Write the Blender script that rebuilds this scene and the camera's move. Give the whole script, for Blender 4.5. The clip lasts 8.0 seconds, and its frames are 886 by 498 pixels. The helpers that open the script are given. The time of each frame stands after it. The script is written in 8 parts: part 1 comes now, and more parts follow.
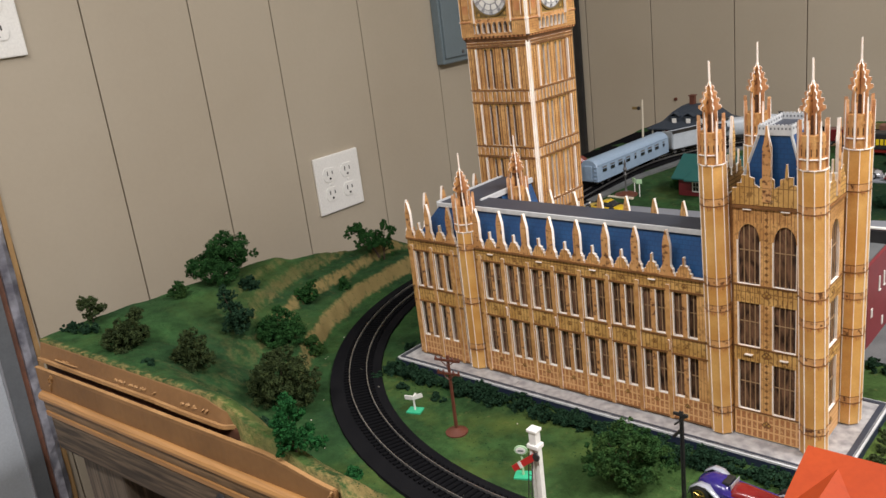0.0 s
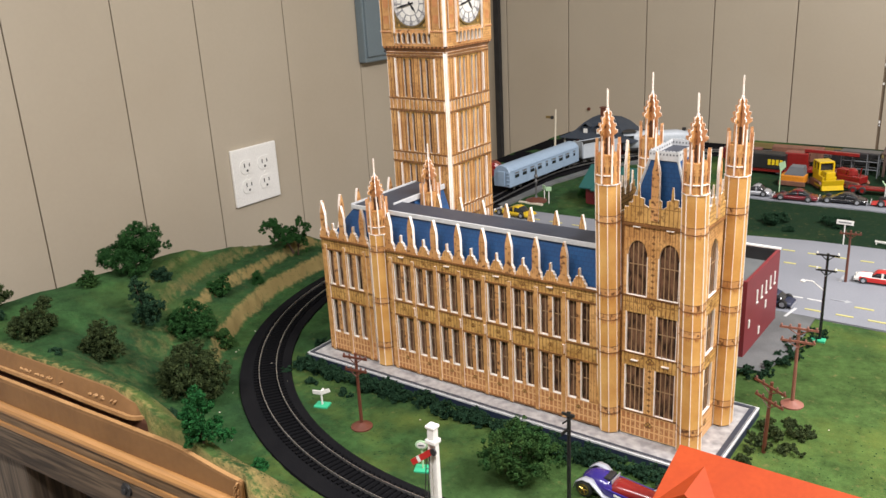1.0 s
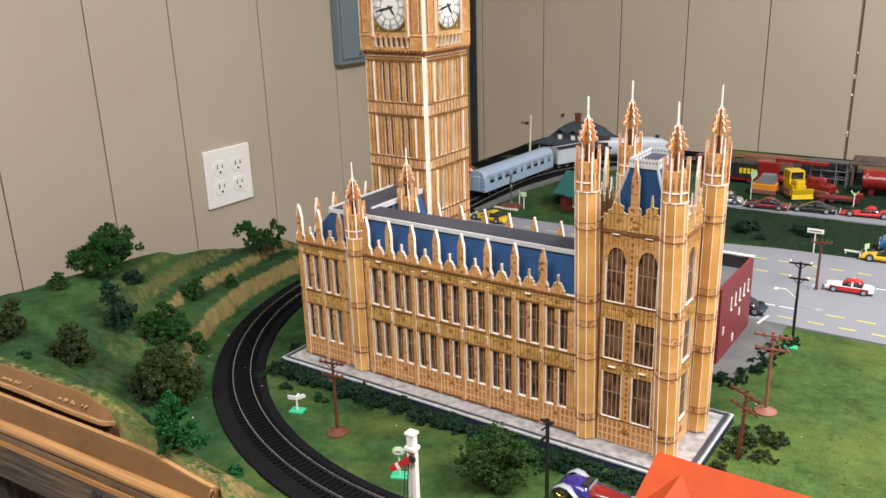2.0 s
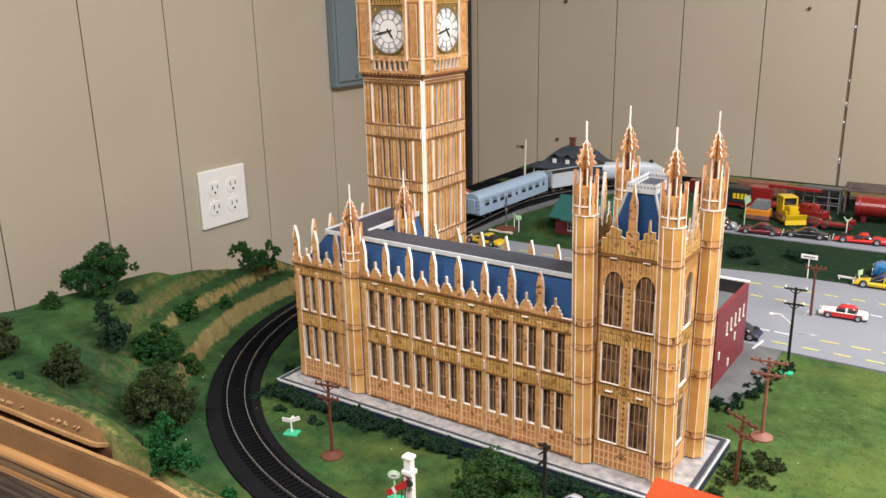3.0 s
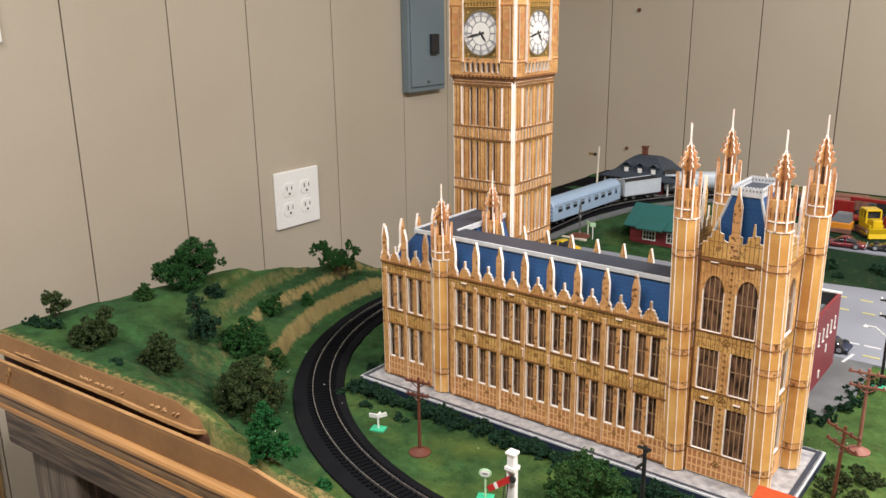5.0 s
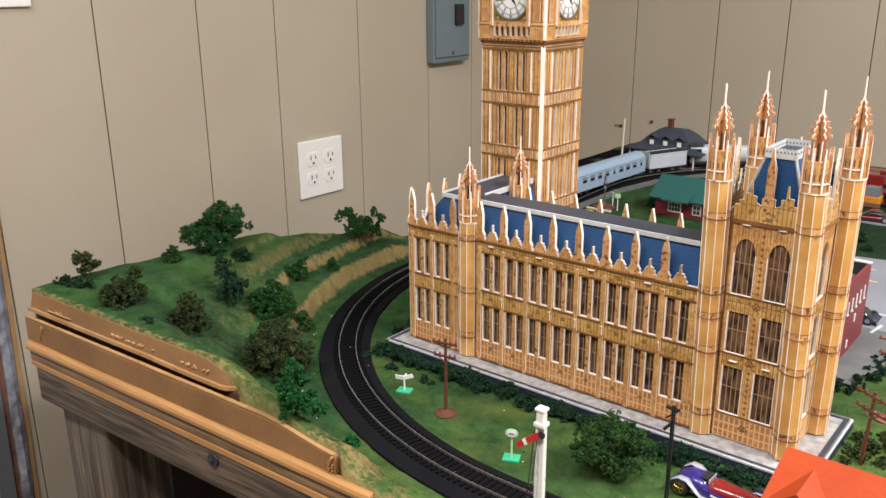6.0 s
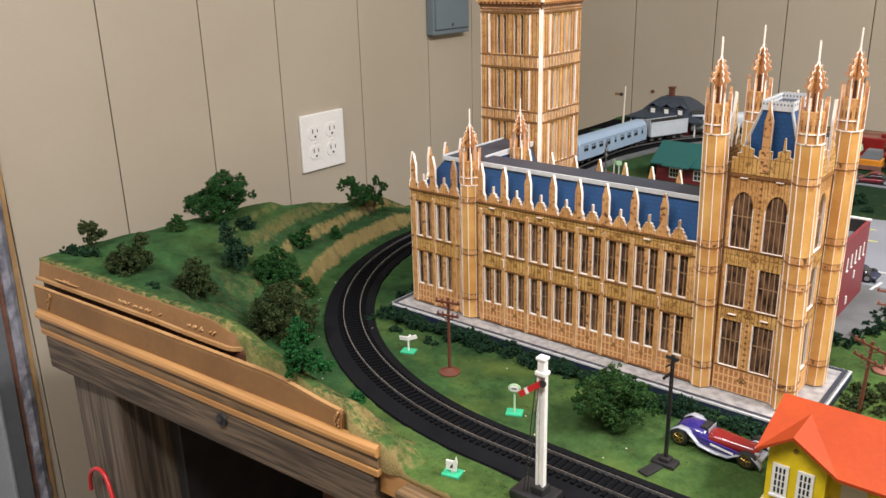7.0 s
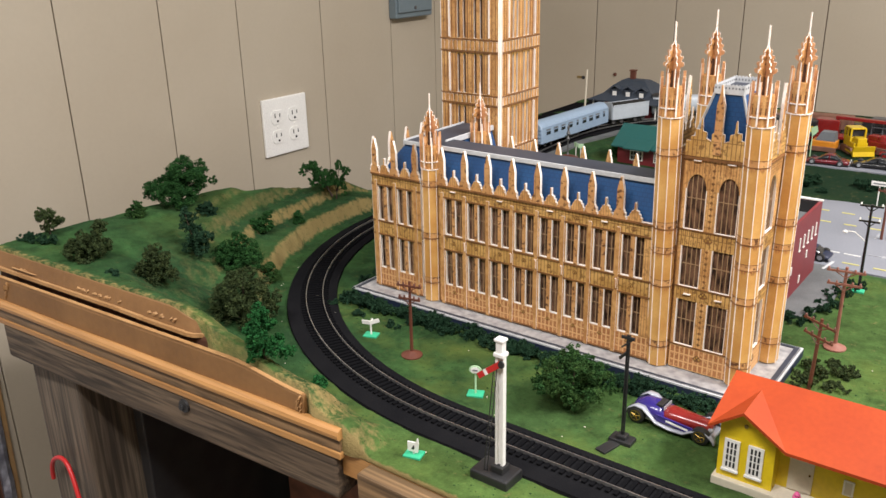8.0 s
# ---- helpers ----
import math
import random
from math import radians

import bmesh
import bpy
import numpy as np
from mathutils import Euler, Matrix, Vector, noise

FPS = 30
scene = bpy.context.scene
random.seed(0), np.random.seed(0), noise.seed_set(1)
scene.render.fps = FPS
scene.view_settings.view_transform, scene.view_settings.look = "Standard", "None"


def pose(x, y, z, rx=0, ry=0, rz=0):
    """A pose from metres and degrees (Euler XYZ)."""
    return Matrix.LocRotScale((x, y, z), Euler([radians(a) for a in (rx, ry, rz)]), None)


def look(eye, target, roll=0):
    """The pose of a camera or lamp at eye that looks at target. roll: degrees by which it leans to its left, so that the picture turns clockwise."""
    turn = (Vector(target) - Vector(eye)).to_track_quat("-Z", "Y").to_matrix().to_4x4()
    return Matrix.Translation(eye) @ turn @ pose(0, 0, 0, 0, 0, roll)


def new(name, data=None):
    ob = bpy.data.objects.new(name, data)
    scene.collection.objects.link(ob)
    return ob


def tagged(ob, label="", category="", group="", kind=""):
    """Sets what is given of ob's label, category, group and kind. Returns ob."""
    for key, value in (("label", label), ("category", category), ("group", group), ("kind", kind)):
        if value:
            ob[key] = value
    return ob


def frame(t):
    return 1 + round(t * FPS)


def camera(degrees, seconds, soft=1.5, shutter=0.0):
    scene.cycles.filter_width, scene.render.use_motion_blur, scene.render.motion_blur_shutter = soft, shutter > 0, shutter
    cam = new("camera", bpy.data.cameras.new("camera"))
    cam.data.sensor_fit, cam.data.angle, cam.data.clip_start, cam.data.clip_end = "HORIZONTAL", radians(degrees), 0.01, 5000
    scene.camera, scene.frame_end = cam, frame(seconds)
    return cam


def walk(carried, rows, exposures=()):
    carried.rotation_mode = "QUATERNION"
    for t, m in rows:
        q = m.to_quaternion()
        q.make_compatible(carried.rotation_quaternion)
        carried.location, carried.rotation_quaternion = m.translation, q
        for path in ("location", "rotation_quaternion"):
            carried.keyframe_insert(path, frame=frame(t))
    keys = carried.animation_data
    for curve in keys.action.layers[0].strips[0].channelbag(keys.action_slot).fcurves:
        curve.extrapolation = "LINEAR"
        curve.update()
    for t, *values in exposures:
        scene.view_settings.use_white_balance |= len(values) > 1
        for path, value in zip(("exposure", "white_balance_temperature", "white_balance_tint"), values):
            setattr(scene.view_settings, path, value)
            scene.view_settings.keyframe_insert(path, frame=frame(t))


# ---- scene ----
cam = camera(55.9, 8.0)
PATH = [
    (0, (0.082, 0.297, 0.363), (-1.219, 1.689, -0.245), -7.1),
    (0.5, (0.092, 0.289, 0.367), (-1.157, 1.72, -0.262), -5.3),
    (1, (0.105, 0.279, 0.381), (-1.038, 1.79, -0.258), -3.0),
    (1.2, (0.106, 0.278, 0.381), (-1.009, 1.811, -0.258), -2.5),
    (2.3, (0.096, 0.277, 0.382), (-0.988, 1.842, -0.245), -1.6),
    (2.5, (0.096, 0.276, 0.382), (-0.981, 1.845, -0.232), -1.4),
    (3, (0.094, 0.275, 0.382), (-0.986, 1.854, -0.201), -1.1),
    (3.5, (0.082, 0.27, 0.386), (-1.019, 1.846, -0.167), -0.8),
    (4, (0.076, 0.266, 0.385), (-1.055, 1.827, -0.15), -1.0),
    (4.5, (0.071, 0.255, 0.378), (-1.087, 1.794, -0.162), -0.9),
    (4.7, (0.069, 0.252, 0.377), (-1.100, 1.780, -0.171), -0.8),
    (5.8, (0.064, 0.242, 0.365), (-1.141, 1.722, -0.232), -0.4),
    (6, (0.063, 0.24, 0.362), (-1.145, 1.713, -0.248), -0.4),
    (6.5, (0.067, 0.238, 0.356), (-1.147, 1.693, -0.282), -1.1),
    (7, (0.073, 0.231, 0.348), (-1.133, 1.685, -0.307), -1.4),
    (7.5, (0.075, 0.229, 0.348), (-1.12, 1.683, -0.328), -1.4),
    (8, (0.081, 0.231, 0.35), (-1.057, 1.722, -0.344), -1.2),
]
walk(cam, [(t, look(eye, target, roll)) for t, eye, target, roll in PATH], exposures=[(0.0, -0.38), (0.25, -0.24), (0.5, -0.10), (1.0, 0.0), (8.0, 0.0)])

# ---------------------------------------------------------------- light
world = bpy.data.worlds.new("room_air")
world.use_nodes = True
world.node_tree.nodes["Background"].inputs[0].default_value = (0.9, 0.86, 0.8, 1)
world.node_tree.nodes["Background"].inputs[1].default_value = 0.05
scene.world = world
scene.view_settings.exposure = 0.0

FLOOR, CEIL = -0.92, 1.45           # the layout's grass lies just under z = 0
WEST, NORTH, EAST, SOUTH = -1.179, 2.20, 2.3, -1.7


def ceiling_lamp(x, y, length, width, power, turn=0):
    data = bpy.data.lights.new("tube_light", "AREA")
    data.shape, data.size, data.size_y, data.energy = "RECTANGLE", length, width, power
    data.color = (1.0, 0.965, 0.975)
    ob = new("tube_light", data)
    ob.matrix_basis = pose(x, y, CEIL - 0.075, 0, 0, turn)
    return ob


ceiling_lamp(-0.15, -0.08, 1.2, 0.14, 35, 0)
ceiling_lamp(0.86, 1.05, 1.2, 0.14, 74, 90)


# ---------------------------------------------------------------- materials
def rgb(c):
    return (c[0], c[1], c[2], 1.0)


def mat(name, base, rough=0.6, metal=0.0, second=None, scale=40.0, amount=0.5, bump=0.0, bump_scale=300.0,
        spread=0.0, coat=0.0, spec=0.5, grain=0.0, speck=0.35):
    """A surface with two scales of variation: broad patches between two colours, fine grain, fine relief."""
    m = bpy.data.materials.new(name)
    m.use_nodes = True
    nt = m.node_tree
    b = nt.nodes["Principled BSDF"]
    b.inputs["Roughness"].default_value = rough
    b.inputs["Metallic"].default_value = metal
    b.inputs["Specular IOR Level"].default_value = spec
    b.inputs["Coat Weight"].default_value = coat
    co = nt.nodes.new("ShaderNodeTexCoord")
    n1 = nt.nodes.new("ShaderNodeTexNoise")
    n1.inputs["Scale"].default_value, n1.inputs["Detail"].default_value = scale, 5
    nt.links.new(co.outputs["Object"], n1.inputs["Vector"])
    n2 = nt.nodes.new("ShaderNodeTexNoise")
    n2.inputs["Scale"].default_value, n2.inputs["Detail"].default_value = bump_scale, 3
    nt.links.new(co.outputs["Object"], n2.inputs["Vector"])
    ramp = nt.nodes.new("ShaderNodeMapRange")
    ramp.inputs[1].default_value, ramp.inputs[2].default_value = 0.35, 0.65
    nt.links.new(n1.outputs[0], ramp.inputs[0])
    mix = nt.nodes.new("ShaderNodeMix")
    mix.data_type = "RGBA"
    second = second or tuple(v * 0.8 for v in base)
    mix.inputs[6].default_value, mix.inputs[7].default_value = rgb(base), rgb(second)
    scalef = nt.nodes.new("ShaderNodeMath")
    scalef.operation = "MULTIPLY"
    scalef.inputs[1].default_value = amount
    nt.links.new(ramp.outputs[0], scalef.inputs[0])
    nt.links.new(scalef.outputs[0], mix.inputs[0])
    out = mix.outputs[2]
    fine = nt.nodes.new("ShaderNodeMix")
    fine.data_type, fine.blend_type = "RGBA", "MULTIPLY"
    fine.inputs[0].default_value = 1.0 if grain else speck
    g2 = nt.nodes.new("ShaderNodeMapRange")
    g2.inputs[3].default_value, g2.inputs[4].default_value = 0.55, 1.4
    if grain:
        # strong dark lines, as in rough timber
        g2.inputs[1].default_value, g2.inputs[2].default_value = 0.36, 0.62
        g2.inputs[3].default_value, g2.inputs[4].default_value = 1 - grain, 1 + grain * 0.5
    nt.links.new(n2.outputs[0], g2.inputs[0])
    nt.links.new(out, fine.inputs[6])
    nt.links.new(g2.outputs[0], fine.inputs[7])
    out = fine.outputs[2]
    if spread:
        info = nt.nodes.new("ShaderNodeObjectInfo")
        vr = nt.nodes.new("ShaderNodeMapRange")
        vr.inputs[3].default_value, vr.inputs[4].default_value = 1 - spread, 1 + spread
        nt.links.new(info.outputs["Random"], vr.inputs[0])
        hs = nt.nodes.new("ShaderNodeHueSaturation")
        nt.links.new(vr.outputs[0], hs.inputs["Value"])
        nt.links.new(out, hs.inputs["Color"])
        out = hs.outputs[0]
    nt.links.new(out, b.inputs["Base Color"])
    if bump:
        bp = nt.nodes.new("ShaderNodeBump")
        bp.inputs["Strength"].default_value, bp.inputs["Distance"].default_value = bump, 0.001
        nt.links.new(n2.outputs[0], bp.inputs["Height"])
        nt.links.new(bp.outputs[0], b.inputs["Normal"])
    return m


def stretched(m, vec):
    """Stretches the pattern of a material along one way, as wood grain or smears run."""
    nt = m.node_tree
    co = [n for n in nt.nodes if n.type == "TEX_COORD"][0]
    mp = nt.nodes.new("ShaderNodeMapping")
    mp.inputs["Scale"].default_value = vec
    nt.links.new(co.outputs["Object"], mp.inputs["Vector"])
    for n in nt.nodes:
        if n.type == "TEX_NOISE":
            n.inputs["Distortion"].default_value = 0.7
            nt.links.new(mp.outputs[0], n.inputs["Vector"])
    return m


def printed(name, base, ink, cell, row, rough=0.5, mortar=0.12, turn=(0, 0, 0), second=None, offset=0.5, fade_by=0.75, ornament=0.55, motif=480):
    """Printed card: a tiled print in ink on the base colour, uneven like a cheap photo print."""
    m = mat(name, base, rough, second=second or tuple(v * 0.72 for v in base), scale=60, amount=0.8, bump=0.08, bump_scale=900)
    nt = m.node_tree
    b = nt.nodes["Principled BSDF"]
    old = b.inputs["Base Color"].links[0].from_socket
    co = [n for n in nt.nodes if n.type == "TEX_COORD"][0]
    mp = nt.nodes.new("ShaderNodeMapping")
    mp.inputs["Rotation"].default_value = [radians(a) for a in turn]
    nt.links.new(co.outputs["Object"], mp.inputs["Vector"])
    br = nt.nodes.new("ShaderNodeTexBrick")
    br.inputs["Scale"].default_value = 1.0
    br.offset = offset
    br.inputs["Brick Width"].default_value, br.inputs["Row Height"].default_value = cell, row
    br.inputs["Mortar Size"].default_value, br.inputs["Mortar Smooth"].default_value = mortar * row, 0.6
    br.inputs["Color1"].default_value = br.inputs["Color2"].default_value = (0, 0, 0, 1)
    br.inputs["Mortar"].default_value = (1, 1, 1, 1)
    nt.links.new(mp.outputs[0], br.inputs["Vector"])
    mix = nt.nodes.new("ShaderNodeMix")
    mix.data_type = "RGBA"
    mix.inputs[7].default_value = rgb(ink)
    fade = nt.nodes.new("ShaderNodeMath")
    fade.operation = "MULTIPLY"
    fade.inputs[1].default_value = fade_by
    nt.links.new(br.outputs["Color"], fade.inputs[0])
    orn = nt.nodes.new("ShaderNodeTexNoise")
    orn.inputs["Scale"].default_value, orn.inputs["Detail"].default_value = motif, 2
    nt.links.new(mp.outputs[0], orn.inputs["Vector"])
    cut = nt.nodes.new("ShaderNodeMapRange")
    cut.inputs[1].default_value, cut.inputs[2].default_value, cut.inputs[4].default_value = 0.54, 0.66, ornament
    nt.links.new(orn.outputs[0], cut.inputs[0])
    most = nt.nodes.new("ShaderNodeMath")
    most.operation = "MAXIMUM"
    nt.links.new(fade.outputs[0], most.inputs[0])
    nt.links.new(cut.outputs[0], most.inputs[1])
    nt.links.new(most.outputs[0], mix.inputs[0])
    nt.links.new(old, mix.inputs[6])
    nt.links.new(mix.outputs[2], b.inputs["Base Color"])
    return m


M = {}
M["wall"] = mat("beige_panel_paint", (0.437, 0.382, 0.295), 0.42, second=(0.400, 0.342, 0.258), scale=3.2, amount=0.8, bump=0.010, bump_scale=160, spread=0.02, speck=0.07)
M["groove"] = mat("groove_brown", (0.20, 0.150, 0.100), 0.8)
M["ceiling"] = mat("ceiling_white", (0.75, 0.73, 0.68), 0.8, bump=0.2, bump_scale=90)
M["floor"] = mat("concrete_floor", (0.22, 0.20, 0.18), 0.7, second=(0.13, 0.11, 0.1), scale=5, bump=0.3, bump_scale=120)
M["plastic_white"] = mat("white_plastic", (0.82, 0.81, 0.77), 0.3, second=(0.78, 0.77, 0.72), scale=20)
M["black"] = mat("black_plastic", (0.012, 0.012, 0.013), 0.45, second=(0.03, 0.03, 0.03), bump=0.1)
M["panel_grey"] = mat("grey_enamel", (0.155, 0.200, 0.222), 0.4, second=(0.135, 0.175, 0.195), scale=9, amount=0.7)
for tail, turn in (("", (90, 0, 0)), ("_side", (90, 0, 90))):
    M["card" + tail] = printed("tan_printed_card" + tail, (0.70, 0.395, 0.145), (0.17, 0.072, 0.022), 0.0024, 0.0500, turn=turn, second=(0.43, 0.20, 0.06), offset=0.0, mortar=0.006, fade_by=0.7, ornament=0.55, motif=380)
    M["card_motif" + tail] = printed("card_with_brown_motifs" + tail, (0.64, 0.345, 0.135), (0.10, 0.036, 0.014), 0.0500, 0.0500, turn=turn, second=(0.42, 0.19, 0.06), offset=0.0, mortar=0.006, fade_by=0.7, ornament=0.95, motif=300)
    M["card_band" + tail] = printed("gold_tracery_card" + tail, (0.66, 0.395, 0.130), (0.14, 0.060, 0.016), 0.0034, 0.0400, turn=turn, second=(0.38, 0.195, 0.045), offset=0.0, mortar=0.011, fade_by=0.85, ornament=0.75, motif=300)
    M["card_base" + tail] = printed("russet_stone_card" + tail, (0.44, 0.185, 0.065), (0.74, 0.45, 0.20), 0.0042, 0.0070, turn=turn, second=(0.32, 0.120, 0.040), offset=0.0, mortar=0.13, fade_by=0.85, ornament=0.6)
M["card_amber"] = mat("amber_board", (0.66, 0.375, 0.120), 0.42, second=(0.50, 0.235, 0.055), scale=45, amount=0.8, bump=0.05, bump_scale=900, spread=0.05)
M["card_plain"] = mat("amber_card", (0.62, 0.345, 0.130), 0.45, second=(0.36, 0.155, 0.042), scale=150, amount=0.8, bump=0.05, bump_scale=900, spread=0.06)
M["card_dark"] = mat("brown_card", (0.15, 0.065, 0.022), 0.5, second=(0.26, 0.115, 0.035), scale=140, amount=0.9, bump=0.1, bump_scale=900)
M["card_red"] = mat("russet_card", (0.42, 0.16, 0.055), 0.5, second=(0.56, 0.26, 0.10), scale=90, amount=0.9, bump=0.1, bump_scale=900)
M["card_rose"] = mat("rose_brown_card", (0.64, 0.350, 0.165), 0.5, second=(0.44, 0.195, 0.085), scale=120, amount=0.9, bump=0.1, bump_scale=900)
M["edge"] = mat("cut_foam_edge", (0.93, 0.87, 0.79), 0.75, second=(0.82, 0.63, 0.50), scale=70, amount=0.45, bump=0.1, bump_scale=900)
M["recess"] = mat("dark_brown_print", (0.050, 0.020, 0.009), 0.55, second=(0.095, 0.040, 0.015), scale=120, amount=0.9)
M["gold"] = mat("gold_print", (0.50, 0.30, 0.075), 0.42, second=(0.36, 0.19, 0.04), scale=260, amount=0.9)
M["dial_line"] = mat("grey_dial_print", (0.22, 0.22, 0.24), 0.5)
M["glass_print"] = stretched(mat("printed_window", (0.020, 0.009, 0.006), 0.55, second=(0.205, 0.108, 0.062), scale=210, amount=0.9, bump_scale=500, spec=0.25), (1, 1, 0.35))
M["mullion"] = mat("printed_mullion", (0.36, 0.23, 0.12), 0.5)
M["roof_blue"] = printed("blue_printed_tiles", (0.013, 0.074, 0.200), (0.009, 0.036, 0.110), 0.0046, 0.0036, turn=(90, 0, 0), second=(0.011, 0.055, 0.160), fade_by=0.6, ornament=0.25)
M["roof_grey"] = mat("slate_card", (0.032, 0.038, 0.054), 0.5, second=(0.045, 0.050, 0.064), scale=60, bump=0.1)
M["ridge_white"] = mat("pale_card", (0.56, 0.57, 0.57), 0.5, second=(0.42, 0.43, 0.44), scale=120)
M["marble"] = mat("pale_marble_print", (0.42, 0.41, 0.40), 0.4, second=(0.22, 0.215, 0.22), scale=130, amount=0.9)
M["navy"] = mat("navy_card", (0.012, 0.018, 0.045), 0.5, second=(0.02, 0.025, 0.05))
M["dial"] = mat("clock_dial_print", (0.80, 0.78, 0.72), 0.4, second=(0.70, 0.67, 0.6), scale=150)
M["dial_grey"] = mat("grey_white_dial_print", (0.58, 0.57, 0.56), 0.4, second=(0.66, 0.65, 0.62), scale=300, amount=0.8)
M["gilt"] = mat("gilt_print", (0.24, 0.155, 0.042), 0.45, second=(0.10, 0.070, 0.022), scale=300, amount=0.9)
M["ink"] = mat("dial_ink", (0.015, 0.015, 0.02), 0.5)
# red-brown foam, darkened for the shade inside the groove
M["groove_foam"] = mat("shaded_red_brown_foam", (0.115, 0.044, 0.020), 0.8, second=(0.080, 0.030, 0.014), scale=60)
M["foam"] = mat("tan_painted_foam", (0.255, 0.130, 0.046), 0.65, second=(0.180, 0.088, 0.030), scale=14, amount=0.8, bump=0.35, bump_scale=160)
M["foam_cut"] = mat("knife_cut_foam", (0.40, 0.225, 0.090), 0.6, second=(0.30, 0.155, 0.055), scale=30, amount=0.8, bump=0.35, bump_scale=160)
M["plank"] = stretched(mat("pine_plank", (0.46, 0.240, 0.082), 0.42, second=(0.33, 0.155, 0.048), scale=16, amount=0.9, bump=0.2, bump_scale=90, grain=0.14), (0.08, 3, 3))
M["old_pine"] = stretched(mat("old_pine_board", (0.25, 0.155, 0.075), 0.55, second=(0.12, 0.070, 0.034), scale=18, amount=0.95, bump=0.4, bump_scale=70, grain=0.5), (0.07, 3, 3))
M["beam"] = stretched(mat("weathered_beam", (0.125, 0.088, 0.056), 0.65, second=(0.052, 0.035, 0.023), scale=14, amount=0.95, bump=0.6, bump_scale=78, grain=0.62), (0.10, 2.4, 3))
M["post"] = stretched(mat("weathered_post", (0.165, 0.126, 0.088), 0.65, second=(0.080, 0.058, 0.040), scale=12, amount=0.95, bump=0.6, bump_scale=70, grain=0.55), (3, 3, 0.12))
M["bed"] = mat("black_track_bed", (0.0085, 0.0085, 0.0095), 0.8, second=(0.013, 0.0128, 0.0135), scale=30, bump=0.35, bump_scale=700, spec=0.0)
M["sleeper"] = mat("black_sleeper", (0.0070, 0.0070, 0.0078), 0.9, spec=0.0)
M["rail"] = mat("nickel_rail", (0.66, 0.65, 0.64), 0.30, metal=0.9, second=(0.36, 0.34, 0.32), scale=30)
M["road"] = mat("grey_painted_road", (0.215, 0.225, 0.252), 0.65, second=(0.18, 0.19, 0.215), scale=9, amount=0.8, bump=0.12, bump_scale=500)
M["pave"] = mat("grey_pavement", (0.125, 0.130, 0.130), 0.75, second=(0.085, 0.090, 0.090), scale=30, amount=0.9, bump=0.3, bump_scale=500)
M["line_white"] = mat("white_road_paint", (0.58, 0.58, 0.57), 0.6, second=(0.32, 0.33, 0.34), scale=90)
M["line_worn"] = mat("worn_white_road_paint", (0.36, 0.37, 0.38), 0.6, second=(0.23, 0.24, 0.265), scale=120, amount=1.0)
M["line_yellow"] = mat("yellow_road_paint", (0.50, 0.46, 0.16), 0.6, second=(0.36, 0.35, 0.19), scale=90)
M["red_wall"] = mat("maroon_plastic_wall", (0.19, 0.022, 0.028), 0.5, second=(0.15, 0.018, 0.022), scale=40)
M["teal_roof"] = mat("teal_roof", (0.014, 0.085, 0.076), 0.55, second=(0.012, 0.085, 0.08), scale=40)
M["slate_roof"] = mat("slate_blue_roof", (0.026, 0.036, 0.052), 0.6, second=(0.042, 0.050, 0.062), scale=70, bump=0.3)
M["orange"] = mat("orange_plastic_roof", (0.345, 0.048, 0.009), 0.55, second=(0.275, 0.034, 0.008), scale=16, amount=0.8, bump=0.05, spec=0.3)
M["yellow"] = mat("yellow_plastic_wall", (0.68, 0.50, 0.014), 0.40, second=(0.60, 0.43, 0.012), scale=25, bump=0.05)
M["white"] = mat("white_gloss", (0.78, 0.77, 0.73), 0.35, second=(0.66, 0.65, 0.6), scale=60)
M["cream"] = mat("cream_plastic", (0.60, 0.54, 0.42), 0.5)
M["brown"] = mat("red_brown_plastic", (0.115, 0.035, 0.02), 0.5, second=(0.08, 0.025, 0.015), scale=80)
M["brown_pale"] = mat("pink_brown_plastic", (0.26, 0.105, 0.075), 0.5)
M["mint"] = mat("mint_plastic", (0.04, 0.42, 0.22), 0.4)
M["pale_green"] = mat("pale_green_plastic", (0.42, 0.62, 0.38), 0.45)
M["red"] = mat("red_paint", (0.20, 0.013, 0.012), 0.25, coat=0.4)
M["signal_red"] = mat("signal_red_paint", (0.50, 0.022, 0.020), 0.3)
M["dark_red"] = mat("dark_red_paint", (0.13, 0.010, 0.016), 0.25, coat=0.4)
M["black_gloss"] = mat("black_paint", (0.012, 0.012, 0.014), 0.2, coat=0.4)
M["silver"] = mat("silver_paint", (0.42, 0.43, 0.46), 0.25, metal=0.4)
M["blue"] = mat("blue_paint", (0.025, 0.16, 0.36), 0.25, coat=0.4)
M["indigo"] = mat("indigo_paint", (0.028, 0.018, 0.16), 0.25, coat=0.4)
M["yellow_gloss"] = mat("yellow_paint", (0.60, 0.40, 0.010), 0.28, coat=0.4)
M["orange_dull"] = mat("orange_paint", (0.62, 0.23, 0.02), 0.4)
M["grey"] = mat("grey_plastic", (0.13, 0.14, 0.15), 0.5)
M["pewter"] = mat("pewter", (0.14, 0.14, 0.14), 0.5, metal=0.6)
M["gold_rim"] = mat("gold_rim", (0.55, 0.36, 0.10), 0.25, metal=0.9)
M["tyre"] = mat("black_tyre", (0.014, 0.014, 0.014), 0.6)
M["car_glass"] = mat("dark_car_glass", (0.02, 0.022, 0.025), 0.1)
M["train_blue"] = mat("pale_blue_plastic", (0.27, 0.36, 0.47), 0.42, second=(0.24, 0.33, 0.44), scale=30)
M["train_white"] = mat("pale_grey_plastic", (0.44, 0.48, 0.52), 0.42)
M["coal"] = mat("coal", (0.012, 0.012, 0.012), 0.5, bump=1.0, bump_scale=400)
